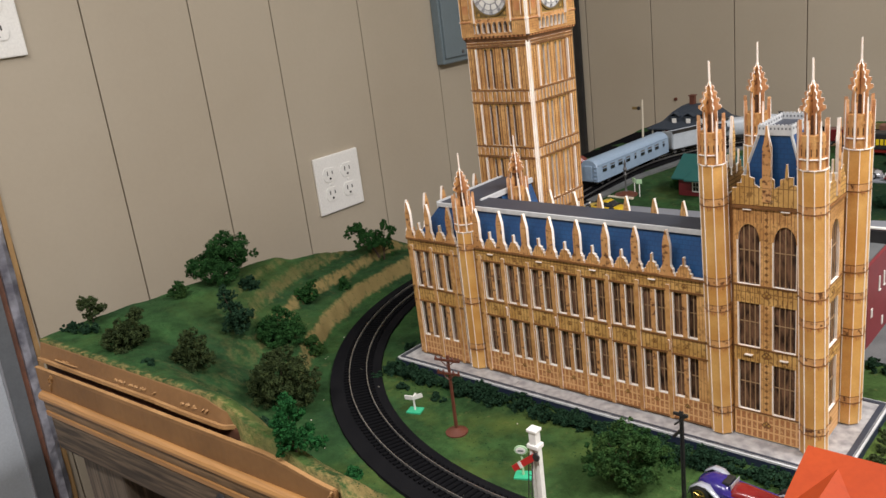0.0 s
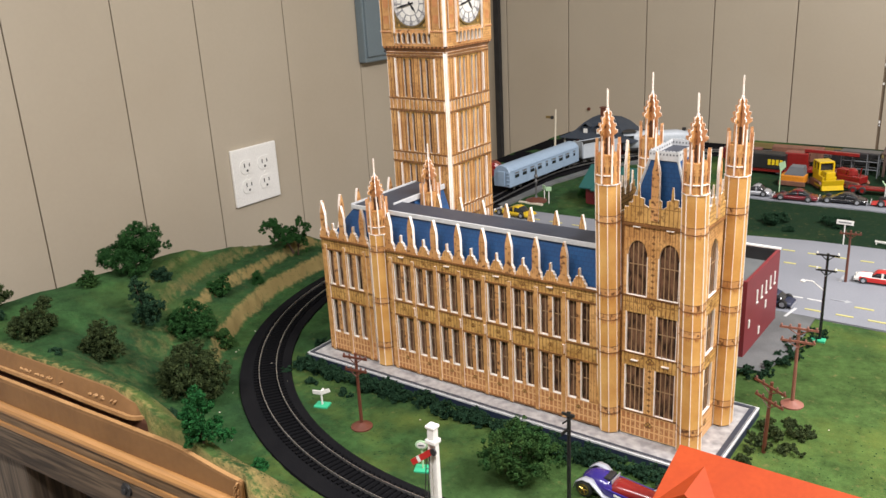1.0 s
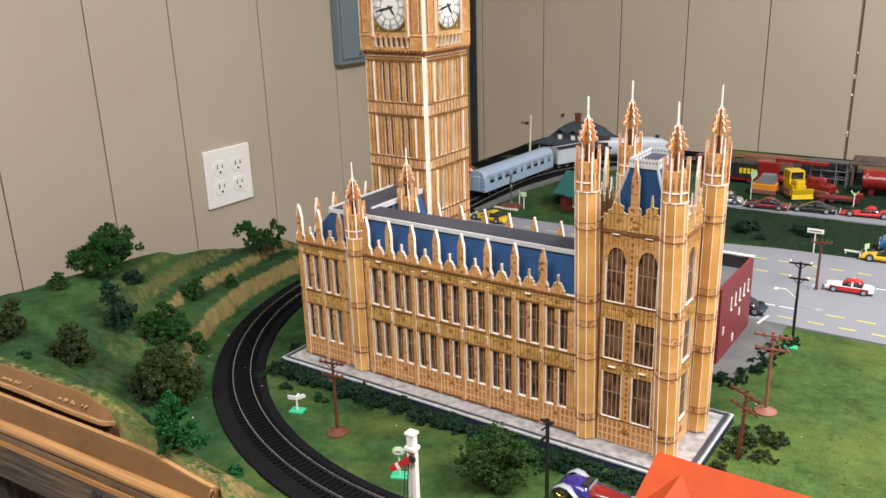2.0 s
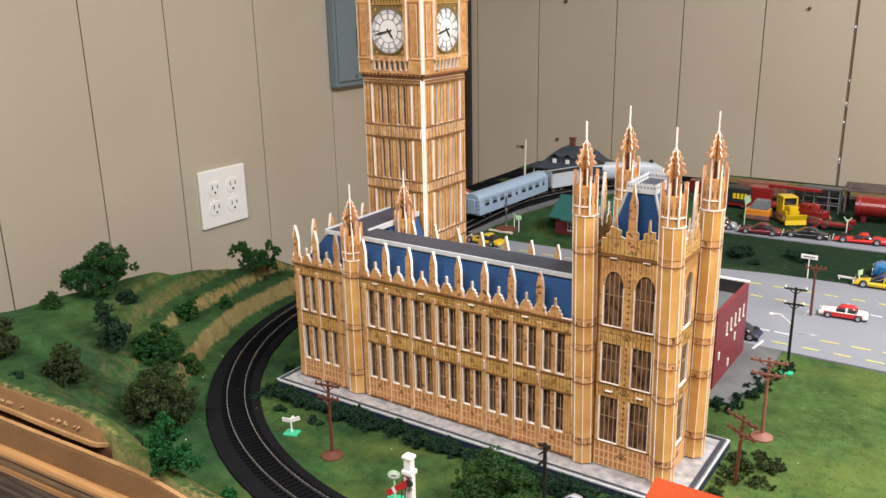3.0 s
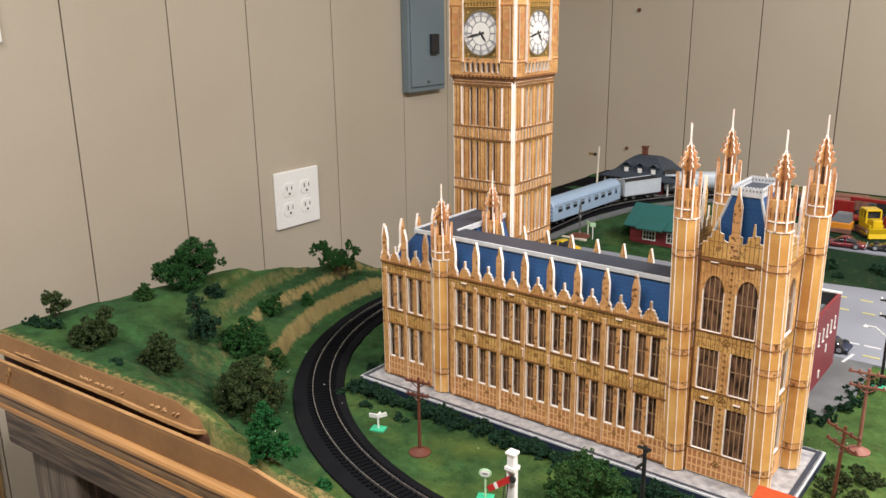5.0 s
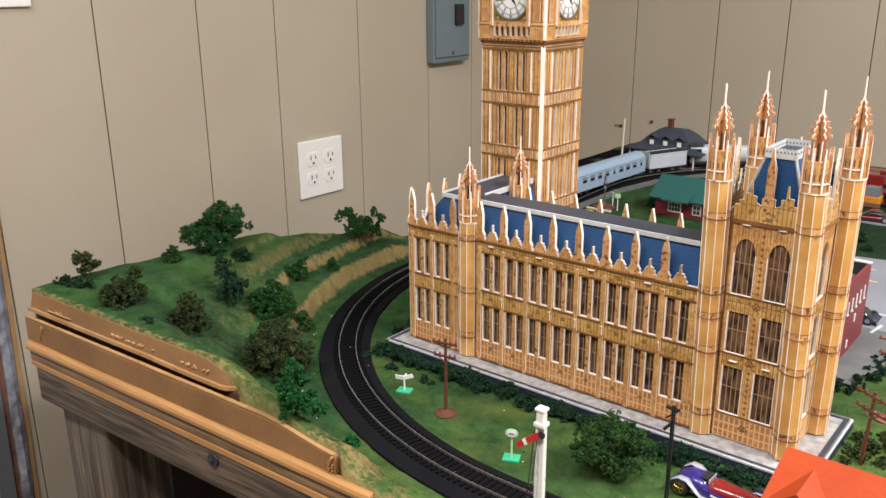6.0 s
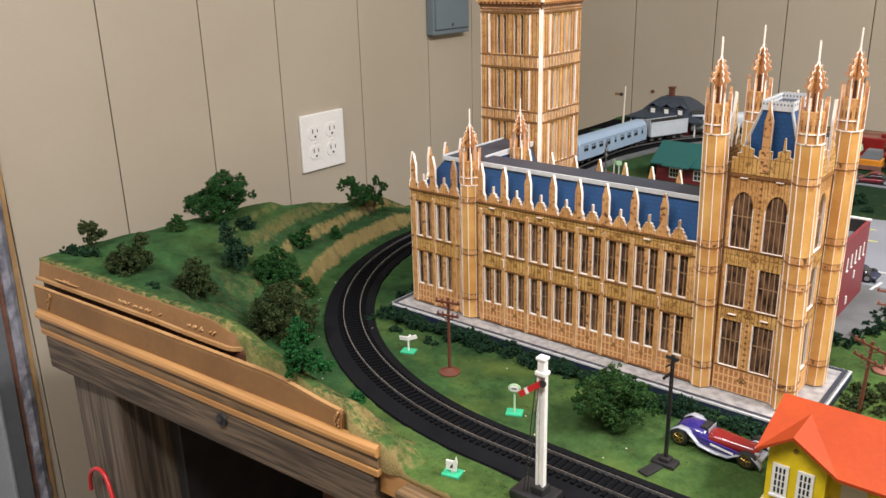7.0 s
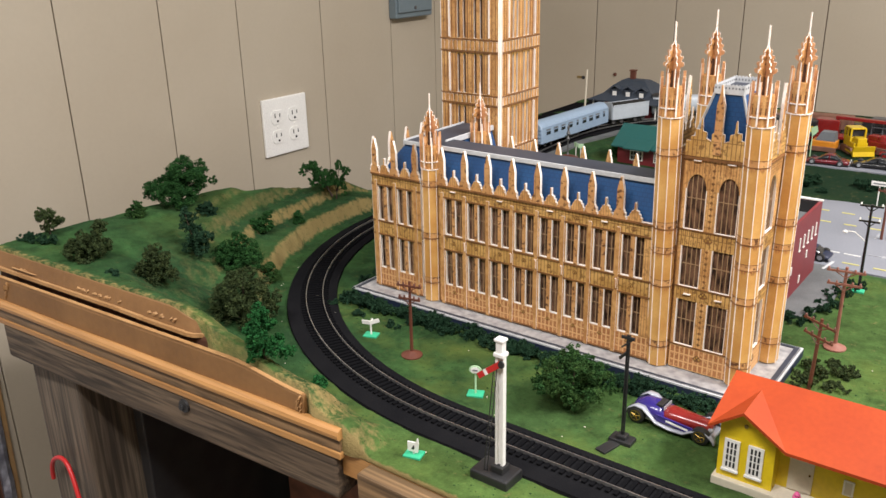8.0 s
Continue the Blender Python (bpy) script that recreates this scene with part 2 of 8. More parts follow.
M["leaf_mid"] = mat("green_clump_foliage", (0.016, 0.056, 0.016), 0.9, second=(0.026, 0.080, 0.020), scale=160, amount=1.0, spread=0.12, spec=0.1)
M["leaf_bright"] = mat("bright_green_clump_foliage", (0.013, 0.072, 0.021), 0.9, second=(0.020, 0.096, 0.024), scale=160, amount=1.0, spread=0.10, spec=0.1)
M["leaf_deep"] = mat("deep_green_clump_foliage", (0.020, 0.060, 0.017), 0.9, second=(0.038, 0.078, 0.020), scale=90, amount=1.0, spread=0.12, spec=0.1)
M["leaf_dark"] = mat("dark_clump_foliage", (0.020, 0.048, 0.024), 0.9, second=(0.012, 0.035, 0.018), scale=160, amount=1.0, spread=0.12, spec=0.1)
M["leaf_olive"] = mat("olive_clump_foliage", (0.044, 0.060, 0.020), 0.9, second=(0.027, 0.042, 0.017), scale=160, amount=1.0, spread=0.12, spec=0.1)
M["trunk"] = mat("dark_twig", (0.05, 0.03, 0.018), 0.8, bump=0.5)
M["rust"] = mat("rust_brown", (0.20, 0.085, 0.050), 0.75, second=(0.05, 0.03, 0.025), scale=50)
M["shed_brown"] = mat("grey_brown_board", (0.085, 0.055, 0.042), 0.8, second=(0.045, 0.034, 0.030), scale=60, amount=1.0, bump=0.4)
M["red_wire"] = mat("red_wire", (0.55, 0.02, 0.02), 0.35)
M["foil"] = mat("silver_tape", (0.55, 0.57, 0.66), 0.30, metal=0.6, second=(0.20, 0.20, 0.25), scale=50, amount=0.9, bump=0.8, bump_scale=70)
M["sheet"] = mat("pale_sheet", (0.42, 0.45, 0.48), 0.35, second=(0.36, 0.39, 0.42), scale=10)
M["sheet_wood"] = mat("raw_board_edge", (0.36, 0.22, 0.09), 0.7, second=(0.2, 0.11, 0.05), scale=30)
M["fender"] = mat("pale_grey_paint", (0.33, 0.34, 0.38), 0.25, coat=0.4)
M["pink"] = mat("pink_plastic", (0.7, 0.12, 0.3), 0.4)


def grass_material():
    """Turf: mid greens with paler, yellower patches; bare tan earth where the slope is steep."""
    m = mat("model_turf", (0.028, 0.071, 0.021), 0.95, second=(0.016, 0.043, 0.016), scale=9, amount=1.0, bump=0.9, bump_scale=520, spec=0.1)
    nt = m.node_tree
    b = nt.nodes["Principled BSDF"]
    old = b.inputs["Base Color"].links[0].from_socket
    co = [n for n in nt.nodes if n.type == "TEX_COORD"][0]
    n3 = nt.nodes.new("ShaderNodeTexNoise")
    n3.inputs["Scale"].default_value, n3.inputs["Detail"].default_value = 8, 7
    n3.inputs["Roughness"].default_value = 0.62
    nt.links.new(co.outputs["Object"], n3.inputs["Vector"])
    r3 = nt.nodes.new("ShaderNodeMapRange")
    r3.inputs[1].default_value, r3.inputs[2].default_value = 0.50, 0.70
    r3.inputs[4].default_value = 0.80
    nt.links.new(n3.outputs[0], r3.inputs[0])
    mix = nt.nodes.new("ShaderNodeMix")
    mix.data_type = "RGBA"
    mix.inputs[7].default_value = (0.105, 0.140, 0.030, 1)
    pos = nt.nodes.new("ShaderNodeSeparateXYZ")
    nt.links.new(co.outputs["Object"], pos.inputs[0])
    low = nt.nodes.new("ShaderNodeMapRange")
    low.inputs[1].default_value, low.inputs[2].default_value, low.inputs[3].default_value = -0.58, -0.42, 0.30
    nt.links.new(pos.outputs[0], low.inputs[0])
    dry = nt.nodes.new("ShaderNodeMath")
    dry.operation = "MULTIPLY"
    nt.links.new(r3.outputs[0], dry.inputs[0])
    nt.links.new(low.outputs[0], dry.inputs[1])
    nt.links.new(dry.outputs[0], mix.inputs[0])
    # the lawn east of the palace was strewn with a paler, yellower blend
    east = nt.nodes.new("ShaderNodeMapRange")
    east.inputs[1].default_value, east.inputs[2].default_value, east.inputs[4].default_value = -0.45, 0.02, 0.72
    nt.links.new(pos.outputs[0], east.inputs[0])
    near = nt.nodes.new("ShaderNodeMapRange")
    near.inputs[1].default_value, near.inputs[2].default_value, near.inputs[3].default_value, near.inputs[4].default_value = 1.10, 1.30, 1.0, 0.0
    nt.links.new(pos.outputs[1], near.inputs[0])
    both = nt.nodes.new("ShaderNodeMath")
    both.operation = "MULTIPLY"
    nt.links.new(east.outputs[0], both.inputs[0])
    nt.links.new(near.outputs[0], both.inputs[1])
    pale = nt.nodes.new("ShaderNodeMix")
    pale.data_type = "RGBA"
    pale.inputs[7].default_value = (0.060, 0.102, 0.025, 1)
    front = nt.nodes.new("ShaderNodeMapRange")
    front.inputs[1].default_value, front.inputs[2].default_value, front.inputs[4].default_value = 0.700, 0.640, 0.95
    nt.links.new(pos.outputs[1], front.inputs[0])
    flat = nt.nodes.new("ShaderNodeMapRange")
    flat.inputs[1].default_value, flat.inputs[2].default_value = -0.36, -0.28
    nt.links.new(pos.outputs[0], flat.inputs[0])
    strip = nt.nodes.new("ShaderNodeMath")
    strip.operation = "MULTIPLY"
    nt.links.new(front.outputs[0], strip.inputs[0])
    nt.links.new(flat.outputs[0], strip.inputs[1])
    most = nt.nodes.new("ShaderNodeMath")
    most.operation = "MAXIMUM"
    nt.links.new(both.outputs[0], most.inputs[0])
    nt.links.new(strip.outputs[0], most.inputs[1])
    nt.links.new(most.outputs[0], pale.inputs[0])
    nt.links.new(old, pale.inputs[6])
    # the turf round the far road is a dark blend
    back = nt.nodes.new("ShaderNodeMapRange")
    back.inputs[1].default_value, back.inputs[2].default_value, back.inputs[4].default_value = 1.40, 1.50, 0.95
    nt.links.new(pos.outputs[1], back.inputs[0])
    dim = nt.nodes.new("ShaderNodeMix")
    dim.data_type = "RGBA"
    dim.inputs[7].default_value = (0.007, 0.021, 0.010, 1)
    side = nt.nodes.new("ShaderNodeMapRange")
    side.inputs[1].default_value, side.inputs[2].default_value = -0.36, -0.28
    nt.links.new(pos.outputs[0], side.inputs[0])
    far = nt.nodes.new("ShaderNodeMath")
    far.operation = "MULTIPLY"
    nt.links.new(back.outputs[0], far.inputs[0])
    nt.links.new(side.outputs[0], far.inputs[1])
    nt.links.new(far.outputs[0], dim.inputs[0])
    nt.links.new(mix.outputs[2], dim.inputs[6])
    # coarse and fine crumbs mixed
    n5 = nt.nodes.new("ShaderNodeTexNoise")
    n5.inputs["Scale"].default_value, n5.inputs["Detail"].default_value, n5.inputs["Roughness"].default_value = 55, 6, 0.75
    nt.links.new(co.outputs["Object"], n5.inputs["Vector"])
    r5 = nt.nodes.new("ShaderNodeMapRange")
    r5.inputs[1].default_value, r5.inputs[2].default_value = 0.32, 0.68
    r5.inputs[3].default_value, r5.inputs[4].default_value = 0.55, 1.40
    nt.links.new(n5.outputs[0], r5.inputs[0])
    crumb = nt.nodes.new("ShaderNodeMix")
    crumb.data_type, crumb.blend_type = "RGBA", "MULTIPLY"
    crumb.inputs[0].default_value = 1.0
    nt.links.new(pale.outputs[2], crumb.inputs[6])
    nt.links.new(r5.outputs[0], crumb.inputs[7])
    nt.links.new(crumb.outputs[2], mix.inputs[6])
    geo = nt.nodes.new("ShaderNodeNewGeometry")
    sep = nt.nodes.new("ShaderNodeSeparateXYZ")
    nt.links.new(geo.outputs["Normal"], sep.inputs[0])
    n4 = nt.nodes.new("ShaderNodeTexNoise")
    n4.inputs["Scale"].default_value, n4.inputs["Detail"].default_value, n4.inputs["Roughness"].default_value = 120, 7, 0.72
    nt.links.new(co.outputs["Object"], n4.inputs["Vector"])
    add = nt.nodes.new("ShaderNodeMath")
    add.operation = "MULTIPLY_ADD"
    add.inputs[1].default_value = 1.5
    nt.links.new(n4.outputs[0], add.inputs[0])
    nt.links.new(sep.outputs[2], add.inputs[2])
    r4 = nt.nodes.new("ShaderNodeMapRange")
    r4.inputs[1].default_value, r4.inputs[2].default_value = 1.62, 1.26
    nt.links.new(add.outputs[0], r4.inputs[0])
    mix2 = nt.nodes.new("ShaderNodeMix")
    mix2.data_type = "RGBA"
    mix2.inputs[7].default_value = (0.195, 0.148, 0.060, 1)
    # scattered turf has taken better on the front of the hill than on its back
    bare = nt.nodes.new("ShaderNodeMapRange")
    bare.inputs[1].default_value, bare.inputs[2].default_value, bare.inputs[3].default_value = 0.73, 0.82, 0.30
    nt.links.new(pos.outputs[1], bare.inputs[0])
    lip = nt.nodes.new("ShaderNodeMapRange")
    lip.inputs[1].default_value, lip.inputs[2].default_value = 0.675, 0.640
    nt.links.new(pos.outputs[1], lip.inputs[0])
    worn = nt.nodes.new("ShaderNodeMath")
    worn.operation = "MAXIMUM"
    nt.links.new(bare.outputs[0], worn.inputs[0])
    nt.links.new(lip.outputs[0], worn.inputs[1])
    tan = nt.nodes.new("ShaderNodeMath")
    tan.operation = "MULTIPLY"
    upper = nt.nodes.new("ShaderNodeMapRange")
    upper.inputs[1].default_value, upper.inputs[2].default_value, upper.inputs[3].default_value, upper.inputs[4].default_value = 0.026, 0.038, 1.0, 0.42
    nt.links.new(pos.outputs[2], upper.inputs[0])
    lower = nt.nodes.new("ShaderNodeMath")
    lower.operation = "MULTIPLY"
    nt.links.new(r4.outputs[0], lower.inputs[0])
    nt.links.new(upper.outputs[0], lower.inputs[1])
    nt.links.new(lower.outputs[0], tan.inputs[0])
    nt.links.new(worn.outputs[0], tan.inputs[1])
    nt.links.new(tan.outputs[0], mix2.inputs[0])
    nt.links.new(dim.outputs[2], mix2.inputs[6])
    # straw-coloured scatter: a ragged fringe along the carved rim and a round patch where the lower foam ends
    skew = nt.nodes.new("ShaderNodeMath")
    skew.operation = "MULTIPLY_ADD"
    skew.inputs[1].default_value = -0.056
    nt.links.new(pos.outputs[0], skew.inputs[0])
    nt.links.new(pos.outputs[1], skew.inputs[2])
    fringe = nt.nodes.new("ShaderNodeMapRange")
    fringe.inputs[1].default_value, fringe.inputs[2].default_value = 0.6505, 0.6450
    nt.links.new(skew.outputs[0], fringe.inputs[0])
    west = nt.nodes.new("ShaderNodeMapRange")
    west.inputs[1].default_value, west.inputs[2].default_value = -0.385, -0.500
    nt.links.new(pos.outputs[0], west.inputs[0])
    rimmed = nt.nodes.new("ShaderNodeMath")
    rimmed.operation = "MULTIPLY"
    nt.links.new(fringe.outputs[0], rimmed.inputs[0])
    nt.links.new(west.outputs[0], rimmed.inputs[1])
    away = nt.nodes.new("ShaderNodeVectorMath")
    away.operation = "DISTANCE"
    away.inputs[1].default_value = (-0.352, 0.604, 0.008)
    nt.links.new(co.outputs["Object"], away.inputs[0])
    patch = nt.nodes.new("ShaderNodeMapRange")
    patch.inputs[1].default_value, patch.inputs[2].default_value = 0.044, 0.038
    nt.links.new(away.outputs["Value"], patch.inputs[0])
    straw = nt.nodes.new("ShaderNodeMath")
    straw.operation = "MAXIMUM"
    nt.links.new(rimmed.outputs[0], straw.inputs[0])
    nt.links.new(patch.outputs[0], straw.inputs[1])
    n6 = nt.nodes.new("ShaderNodeTexNoise")
    n6.inputs["Scale"].default_value, n6.inputs["Detail"].default_value, n6.inputs["Roughness"].default_value = 150, 6, 0.7
    nt.links.new(co.outputs["Object"], n6.inputs["Vector"])
    thin = nt.nodes.new("ShaderNodeMapRange")
    thin.inputs[1].default_value, thin.inputs[2].default_value, thin.inputs[4].default_value = 0.44, 0.66, 0.85
    nt.links.new(n6.outputs[0], thin.inputs[0])
    sparse = nt.nodes.new("ShaderNodeMath")
    sparse.operation = "MULTIPLY"
    nt.links.new(straw.outputs[0], sparse.inputs[0])
    nt.links.new(thin.outputs[0], sparse.inputs[1])
    mix3 = nt.nodes.new("ShaderNodeMix")
    mix3.data_type = "RGBA"
    mix3.inputs[7].default_value = (0.30, 0.215, 0.085, 1)
    nt.links.new(sparse.outputs[0], mix3.inputs[0])
    nt.links.new(mix2.outputs[2], mix3.inputs[6])
    nt.links.new(mix3.outputs[2], b.inputs["Base Color"])
    return m


M["grass"] = grass_material()
M["tuft"] = mat("coarse_turf", (0.028, 0.062, 0.019), 0.95, second=(0.013, 0.037, 0.015), scale=30, amount=1.0, bump=0.5, bump_scale=500, spec=0.1)


# ---------------------------------------------------------------- mesh helpers
def obj(name, bm, mats, smooth=False):
    me = bpy.data.meshes.new(name)
    if smooth:
        for f in bm.faces:
            f.smooth = True
    bm.to_mesh(me)
    bm.free()
    for m in mats if isinstance(mats, (list, tuple)) else [mats]:
        me.materials.append(M[m])
    return new(name, me)


def part(name, bm, mats, parent, label="", smooth=False):
    ob = obj(name, bm, mats, smooth)
    ob.parent = parent
    if label:
        ob["label"] = label
    return ob


def thing(name, x, y, z, label, category, turn=0, group="", kind=""):
    ob = new(name)
    ob.empty_display_size = 0.01
    ob.matrix_basis = pose(x, y, z, 0, 0, turn)
    return tagged(ob, label, category, group, kind)


def box(bm, x0, x1, y0, y1, z0, z1, mi=0, bevel=0.0, m=None):
    r = bmesh.ops.create_cube(bm, size=1.0, matrix=Matrix.LocRotScale(
        ((x0 + x1) / 2, (y0 + y1) / 2, (z0 + z1) / 2), None, (abs(x1 - x0), abs(y1 - y0), abs(z1 - z0))))
    vs = r["verts"]
    fs = {f for v in vs for f in v.link_faces}
    for f in fs:
        f.material_index = mi
    if bevel:
        r2 = bmesh.ops.bevel(bm, geom=list({e for v in vs for e in v.link_edges}), offset=bevel, segments=2, affect="EDGES", profile=0.6)
        vs = list({v for f in r2["faces"] for v in f.verts} | {v for v in vs if v.is_valid})
        for f in r2["faces"]:
            f.material_index = mi
    if m is not None:
        bmesh.ops.transform(bm, matrix=m, verts=[v for v in vs if v.is_valid])
    return bm


def B():
    return bmesh.new()


def bx(*a, **k):
    return box(bmesh.new(), *a, **k)


def prism(bm, pts, d0, d1, m=None, cap=0, side=1, rim=0.0):
    """A board cut to an outline in (u, z), from depth d0 to d1 (outward); faces get cap, cut edges side."""
    m = m or Matrix()
    a = [bm.verts.new(m @ Vector((u, -d0, z))) for u, z in pts]
    b = [bm.verts.new(m @ Vector((u, -d1, z))) for u, z in pts]
    n = len(pts)
    f1, f2 = bm.faces.new(b), bm.faces.new(a[::-1])
    f1.material_index = f2.material_index = cap
    for i in range(n):
        f = bm.faces.new((a[i], a[(i + 1) % n], b[(i + 1) % n], b[i]))
        f.material_index = side
    if rim:
        # a worn pale rim round the printed face
        for f in bmesh.ops.inset_region(bm, faces=[f1], thickness=rim, use_even_offset=True)["faces"]:
            f.material_index = side
    return bm


def cyl(bm, r0, r1, z0, z1, n=12, mi=0, x=0.0, y=0.0, m=None):
    r = bmesh.ops.create_cone(bm, cap_ends=True, segments=n, radius1=max(r0, 1e-5), radius2=max(r1, 1e-5), depth=z1 - z0,
                              matrix=(m or Matrix()) @ Matrix.Translation((x, y, (z0 + z1) / 2)))
    for f in {f for v in r["verts"] for f in v.link_faces}:
        f.material_index = mi
    return bm


def rod(bm, a, b, r, r2=None, n=7, mi=0):
    a, b = Vector(a), Vector(b)
    m = Matrix.Translation((a + b) / 2) @ (b - a).to_track_quat("Z", "Y").to_matrix().to_4x4()
    q = bmesh.ops.create_cone(bm, cap_ends=True, segments=n, radius1=r, radius2=r if r2 is None else r2, depth=(b - a).length, matrix=m)
    for f in {f for v in q["verts"] for f in v.link_faces}:
        f.material_index = mi
    return bm


def lathe(bm, prof, n=16, mi=0, m=None):
    """A turned body: (radius, height) pairs from foot to top."""
    m = m or Matrix()
    rings = [[bm.verts.new(m @ Vector((r * math.cos(2 * math.pi * i / n), r * math.sin(2 * math.pi * i / n), z))) for i in range(n)] for r, z in prof]
    for p, q in zip(rings, rings[1:]):
        for i in range(n):
            bm.faces.new((p[i], p[(i + 1) % n], q[(i + 1) % n], q[i])).material_index = mi
    bm.faces.new(rings[0][::-1]).material_index = mi
    bm.faces.new(rings[-1]).material_index = mi
    return bm


def loft(bm, sections, mi=0, close=True):
    """A skin over rings of equal length."""
    rings = [[bm.verts.new(p) for p in s] for s in sections]
    n = len(rings[0])
    for p, q in zip(rings, rings[1:]):
        for i in range(n):
            bm.faces.new((p[i], p[(i + 1) % n], q[(i + 1) % n], q[i])).material_index = mi
    if close:
        bm.faces.new(rings[0][::-1]).material_index = mi
        bm.faces.new(rings[-1]).material_index = mi
    return bm


# ---------------------------------------------------------------- the room
def room():
    floor = obj("floor", bx(WEST - 0.1, EAST + 0.1, SOUTH - 0.1, NORTH + 0.1, FLOOR - 0.05, FLOOR), "floor")
    tagged(floor, "dark grey concrete floor under the layout", "floor", kind="structure")
    ceil = obj("ceiling", bx(WEST - 0.1, EAST + 0.1, SOUTH - 0.1, NORTH + 0.1, CEIL, CEIL + 0.05), "ceiling")
    tagged(ceil, "plain white ceiling", "ceiling", kind="structure")
    walls = {
        "wall_west": ([SOUTH, -1.31, -1.10, -0.92, -0.71, -0.53, -0.35, -0.17, 0.01, 0.19, 0.38, 0.556, 0.737, 0.922, 1.106, 1.272, 1.487, 1.706, 1.868, 2.03, NORTH], "west"),
        "wall_north": ([WEST, -1.10, -0.919, -0.713, -0.553, -0.375, -0.195, -0.01, 0.17, 0.38, 0.56, 0.74, 0.95, 1.13, 1.31, 1.52, 1.7, 1.88, 2.1, EAST], "north"),
    }
    for name, (cuts, side) in walls.items():
        w = new(name)
        tagged(w, "beige-painted wood panelling with dark vertical grooves", "wall", kind="structure")
        back = B()
        if side == "west":
            box(back, WEST - 0.1, WEST - 0.0045, SOUTH, NORTH, FLOOR, CEIL)
        else:
            box(back, WEST - 0.1, EAST, NORTH + 0.0045, NORTH + 0.1, FLOOR, CEIL)
        part("backing", back, "groove", w)
        for a, c in zip(cuts, cuts[1:]):
            g0 = 0.0030 if side == "north" and a == -0.195 else 0.0011
            g1 = 0.0030 if side == "north" and c == -0.195 else 0.0011
            bm = B()
            if side == "west":
                box(bm, WEST - 0.004, WEST, a + g0, c - g1, FLOOR, CEIL, bevel=0.0009)
            else:
                box(bm, a + g0, c - g1, NORTH, NORTH + 0.004, FLOOR, CEIL, bevel=0.0009)
            part("panel", bm, "wall", w)
    rng = random.Random(5)
    flecks = B()
    for i in range(16):
        z = rng.uniform(0.02, 0.62)
        box(flecks, -0.195 + rng.uniform(-0.0025, -0.0005), -0.195 + rng.uniform(0.0005, 0.0025), NORTH + 0.0012, NORTH + 0.0030, z, z + rng.uniform(0.002, 0.006))
    tagged(obj("seam_filler", flecks, "plastic_white"), "flecks of white filler left in the wide panel seam", "filler", kind="structure")
    for name, dims in (("wall_east", (EAST, EAST + 0.1, SOUTH, NORTH, FLOOR, CEIL)), ("wall_south", (WEST - 0.1, EAST + 0.1, SOUTH - 0.1, SOUTH, FLOOR, CEIL))):
        tagged(obj(name, bx(*dims), "wall"), "plain beige wall closing the room", "wall", kind="structure")
    tagged(obj("corner_trim", bx(WEST + 0.045, WEST + 0.062, NORTH - 0.014, NORTH - 0.001, FLOOR, CEIL, bevel=0.002), "black"),
           "dark strip standing in the corner of the room", "trim", kind="structure")
    # luminaires on the ceiling
    for x, y, turn in ((-0.15, -0.08, 0), (0.86, 1.05, 90)):
        t = thing("ceiling_light", x, y, CEIL, "white tube light fixed to the ceiling", "ceiling light", turn, "tube lights")
        part("housing", bx(-0.63, 0.63, -0.09, 0.09, -0.06, 0.0, bevel=0.006), "plastic_white", t)


def outlet_plate(y, z, half=False):
    t = thing("outlet_plate", WEST, y, z, "white plastic double outlet plate with four sockets", "outlet", group="wall outlets")
    part("plate", bx(0.0005, 0.0065, -0.058, 0.058, -0.057, 0.057, bevel=0.0022), "plastic_white", t)
    for dy in (-0.023, 0.023):
        for dz in (-0.0195, 0.0195):
            bm = B()
            pts = []
            for i in range(20):
                a = 2 * math.pi * i / 20
                pts.append((0.0170 * math.cos(a), max(-0.0135, min(0.0135, 0.0172 * math.sin(a)))))
            mm = Matrix.Translation((0.0066, dy, dz)) @ pose(0, 0, 0, 0, 0, 90)
            prism(bm, pts, 0, 0.0012, mm, 0, 0)
            s = part("socket", bm, "plastic_white", t)
            for k, (a, hh) in enumerate(((-0.0062, 0.0042), (0.0062, 0.0034))):
                part("slot", bx(0.0079, 0.0083, dy + a - 0.0010, dy + a + 0.0010, dz + 0.0035 - hh, dz + 0.0035 + hh), "black", s)
            bm = B()
            cyl(bm, 0.0024, 0.0024, 0, 0.0005, 10, m=Matrix.Translation((0.0078, dy, dz - 0.0075)) @ pose(0, 0, 0, 0, 90, 0))
            part("ground_hole", bm, "black", s)
        bm = B()
        cyl(bm, 0.0028, 0.0024, 0, 0.0012, 10, m=Matrix.Translation((0.0065, dy, 0)) @ pose(0, 0, 0, 0, 90, 0))
        part("screw", bm, "plastic_white", t)
    return t


def breaker_box():
    t = thing("breaker_box", WEST, 1.762, 0.404, "grey enamelled breaker box with a black latch on the wall", "electrical panel")
    part("case", bx(0.0005, 0.022, -0.062, 0.068, -0.217, 0.21, bevel=0.003), "panel_grey", t)
    part("door", bx(0.022, 0.027, -0.057, 0.062, -0.205, 0.2, bevel=0.002), "panel_grey", t)
    part("latch", bx(0.027, 0.036, 0.006, 0.032, -0.135, -0.090, bevel=0.002), "black", t)
    for z in (-0.196, 0.19):
        bm = B()
        cyl(bm, 0.004, 0.0035, 0, 0.002, 10, m=Matrix.Translation((0.027, 0.0, z)) @ pose(0, 0, 0, 0, 90, 0))
        part("screw", bm, "pewter", t)


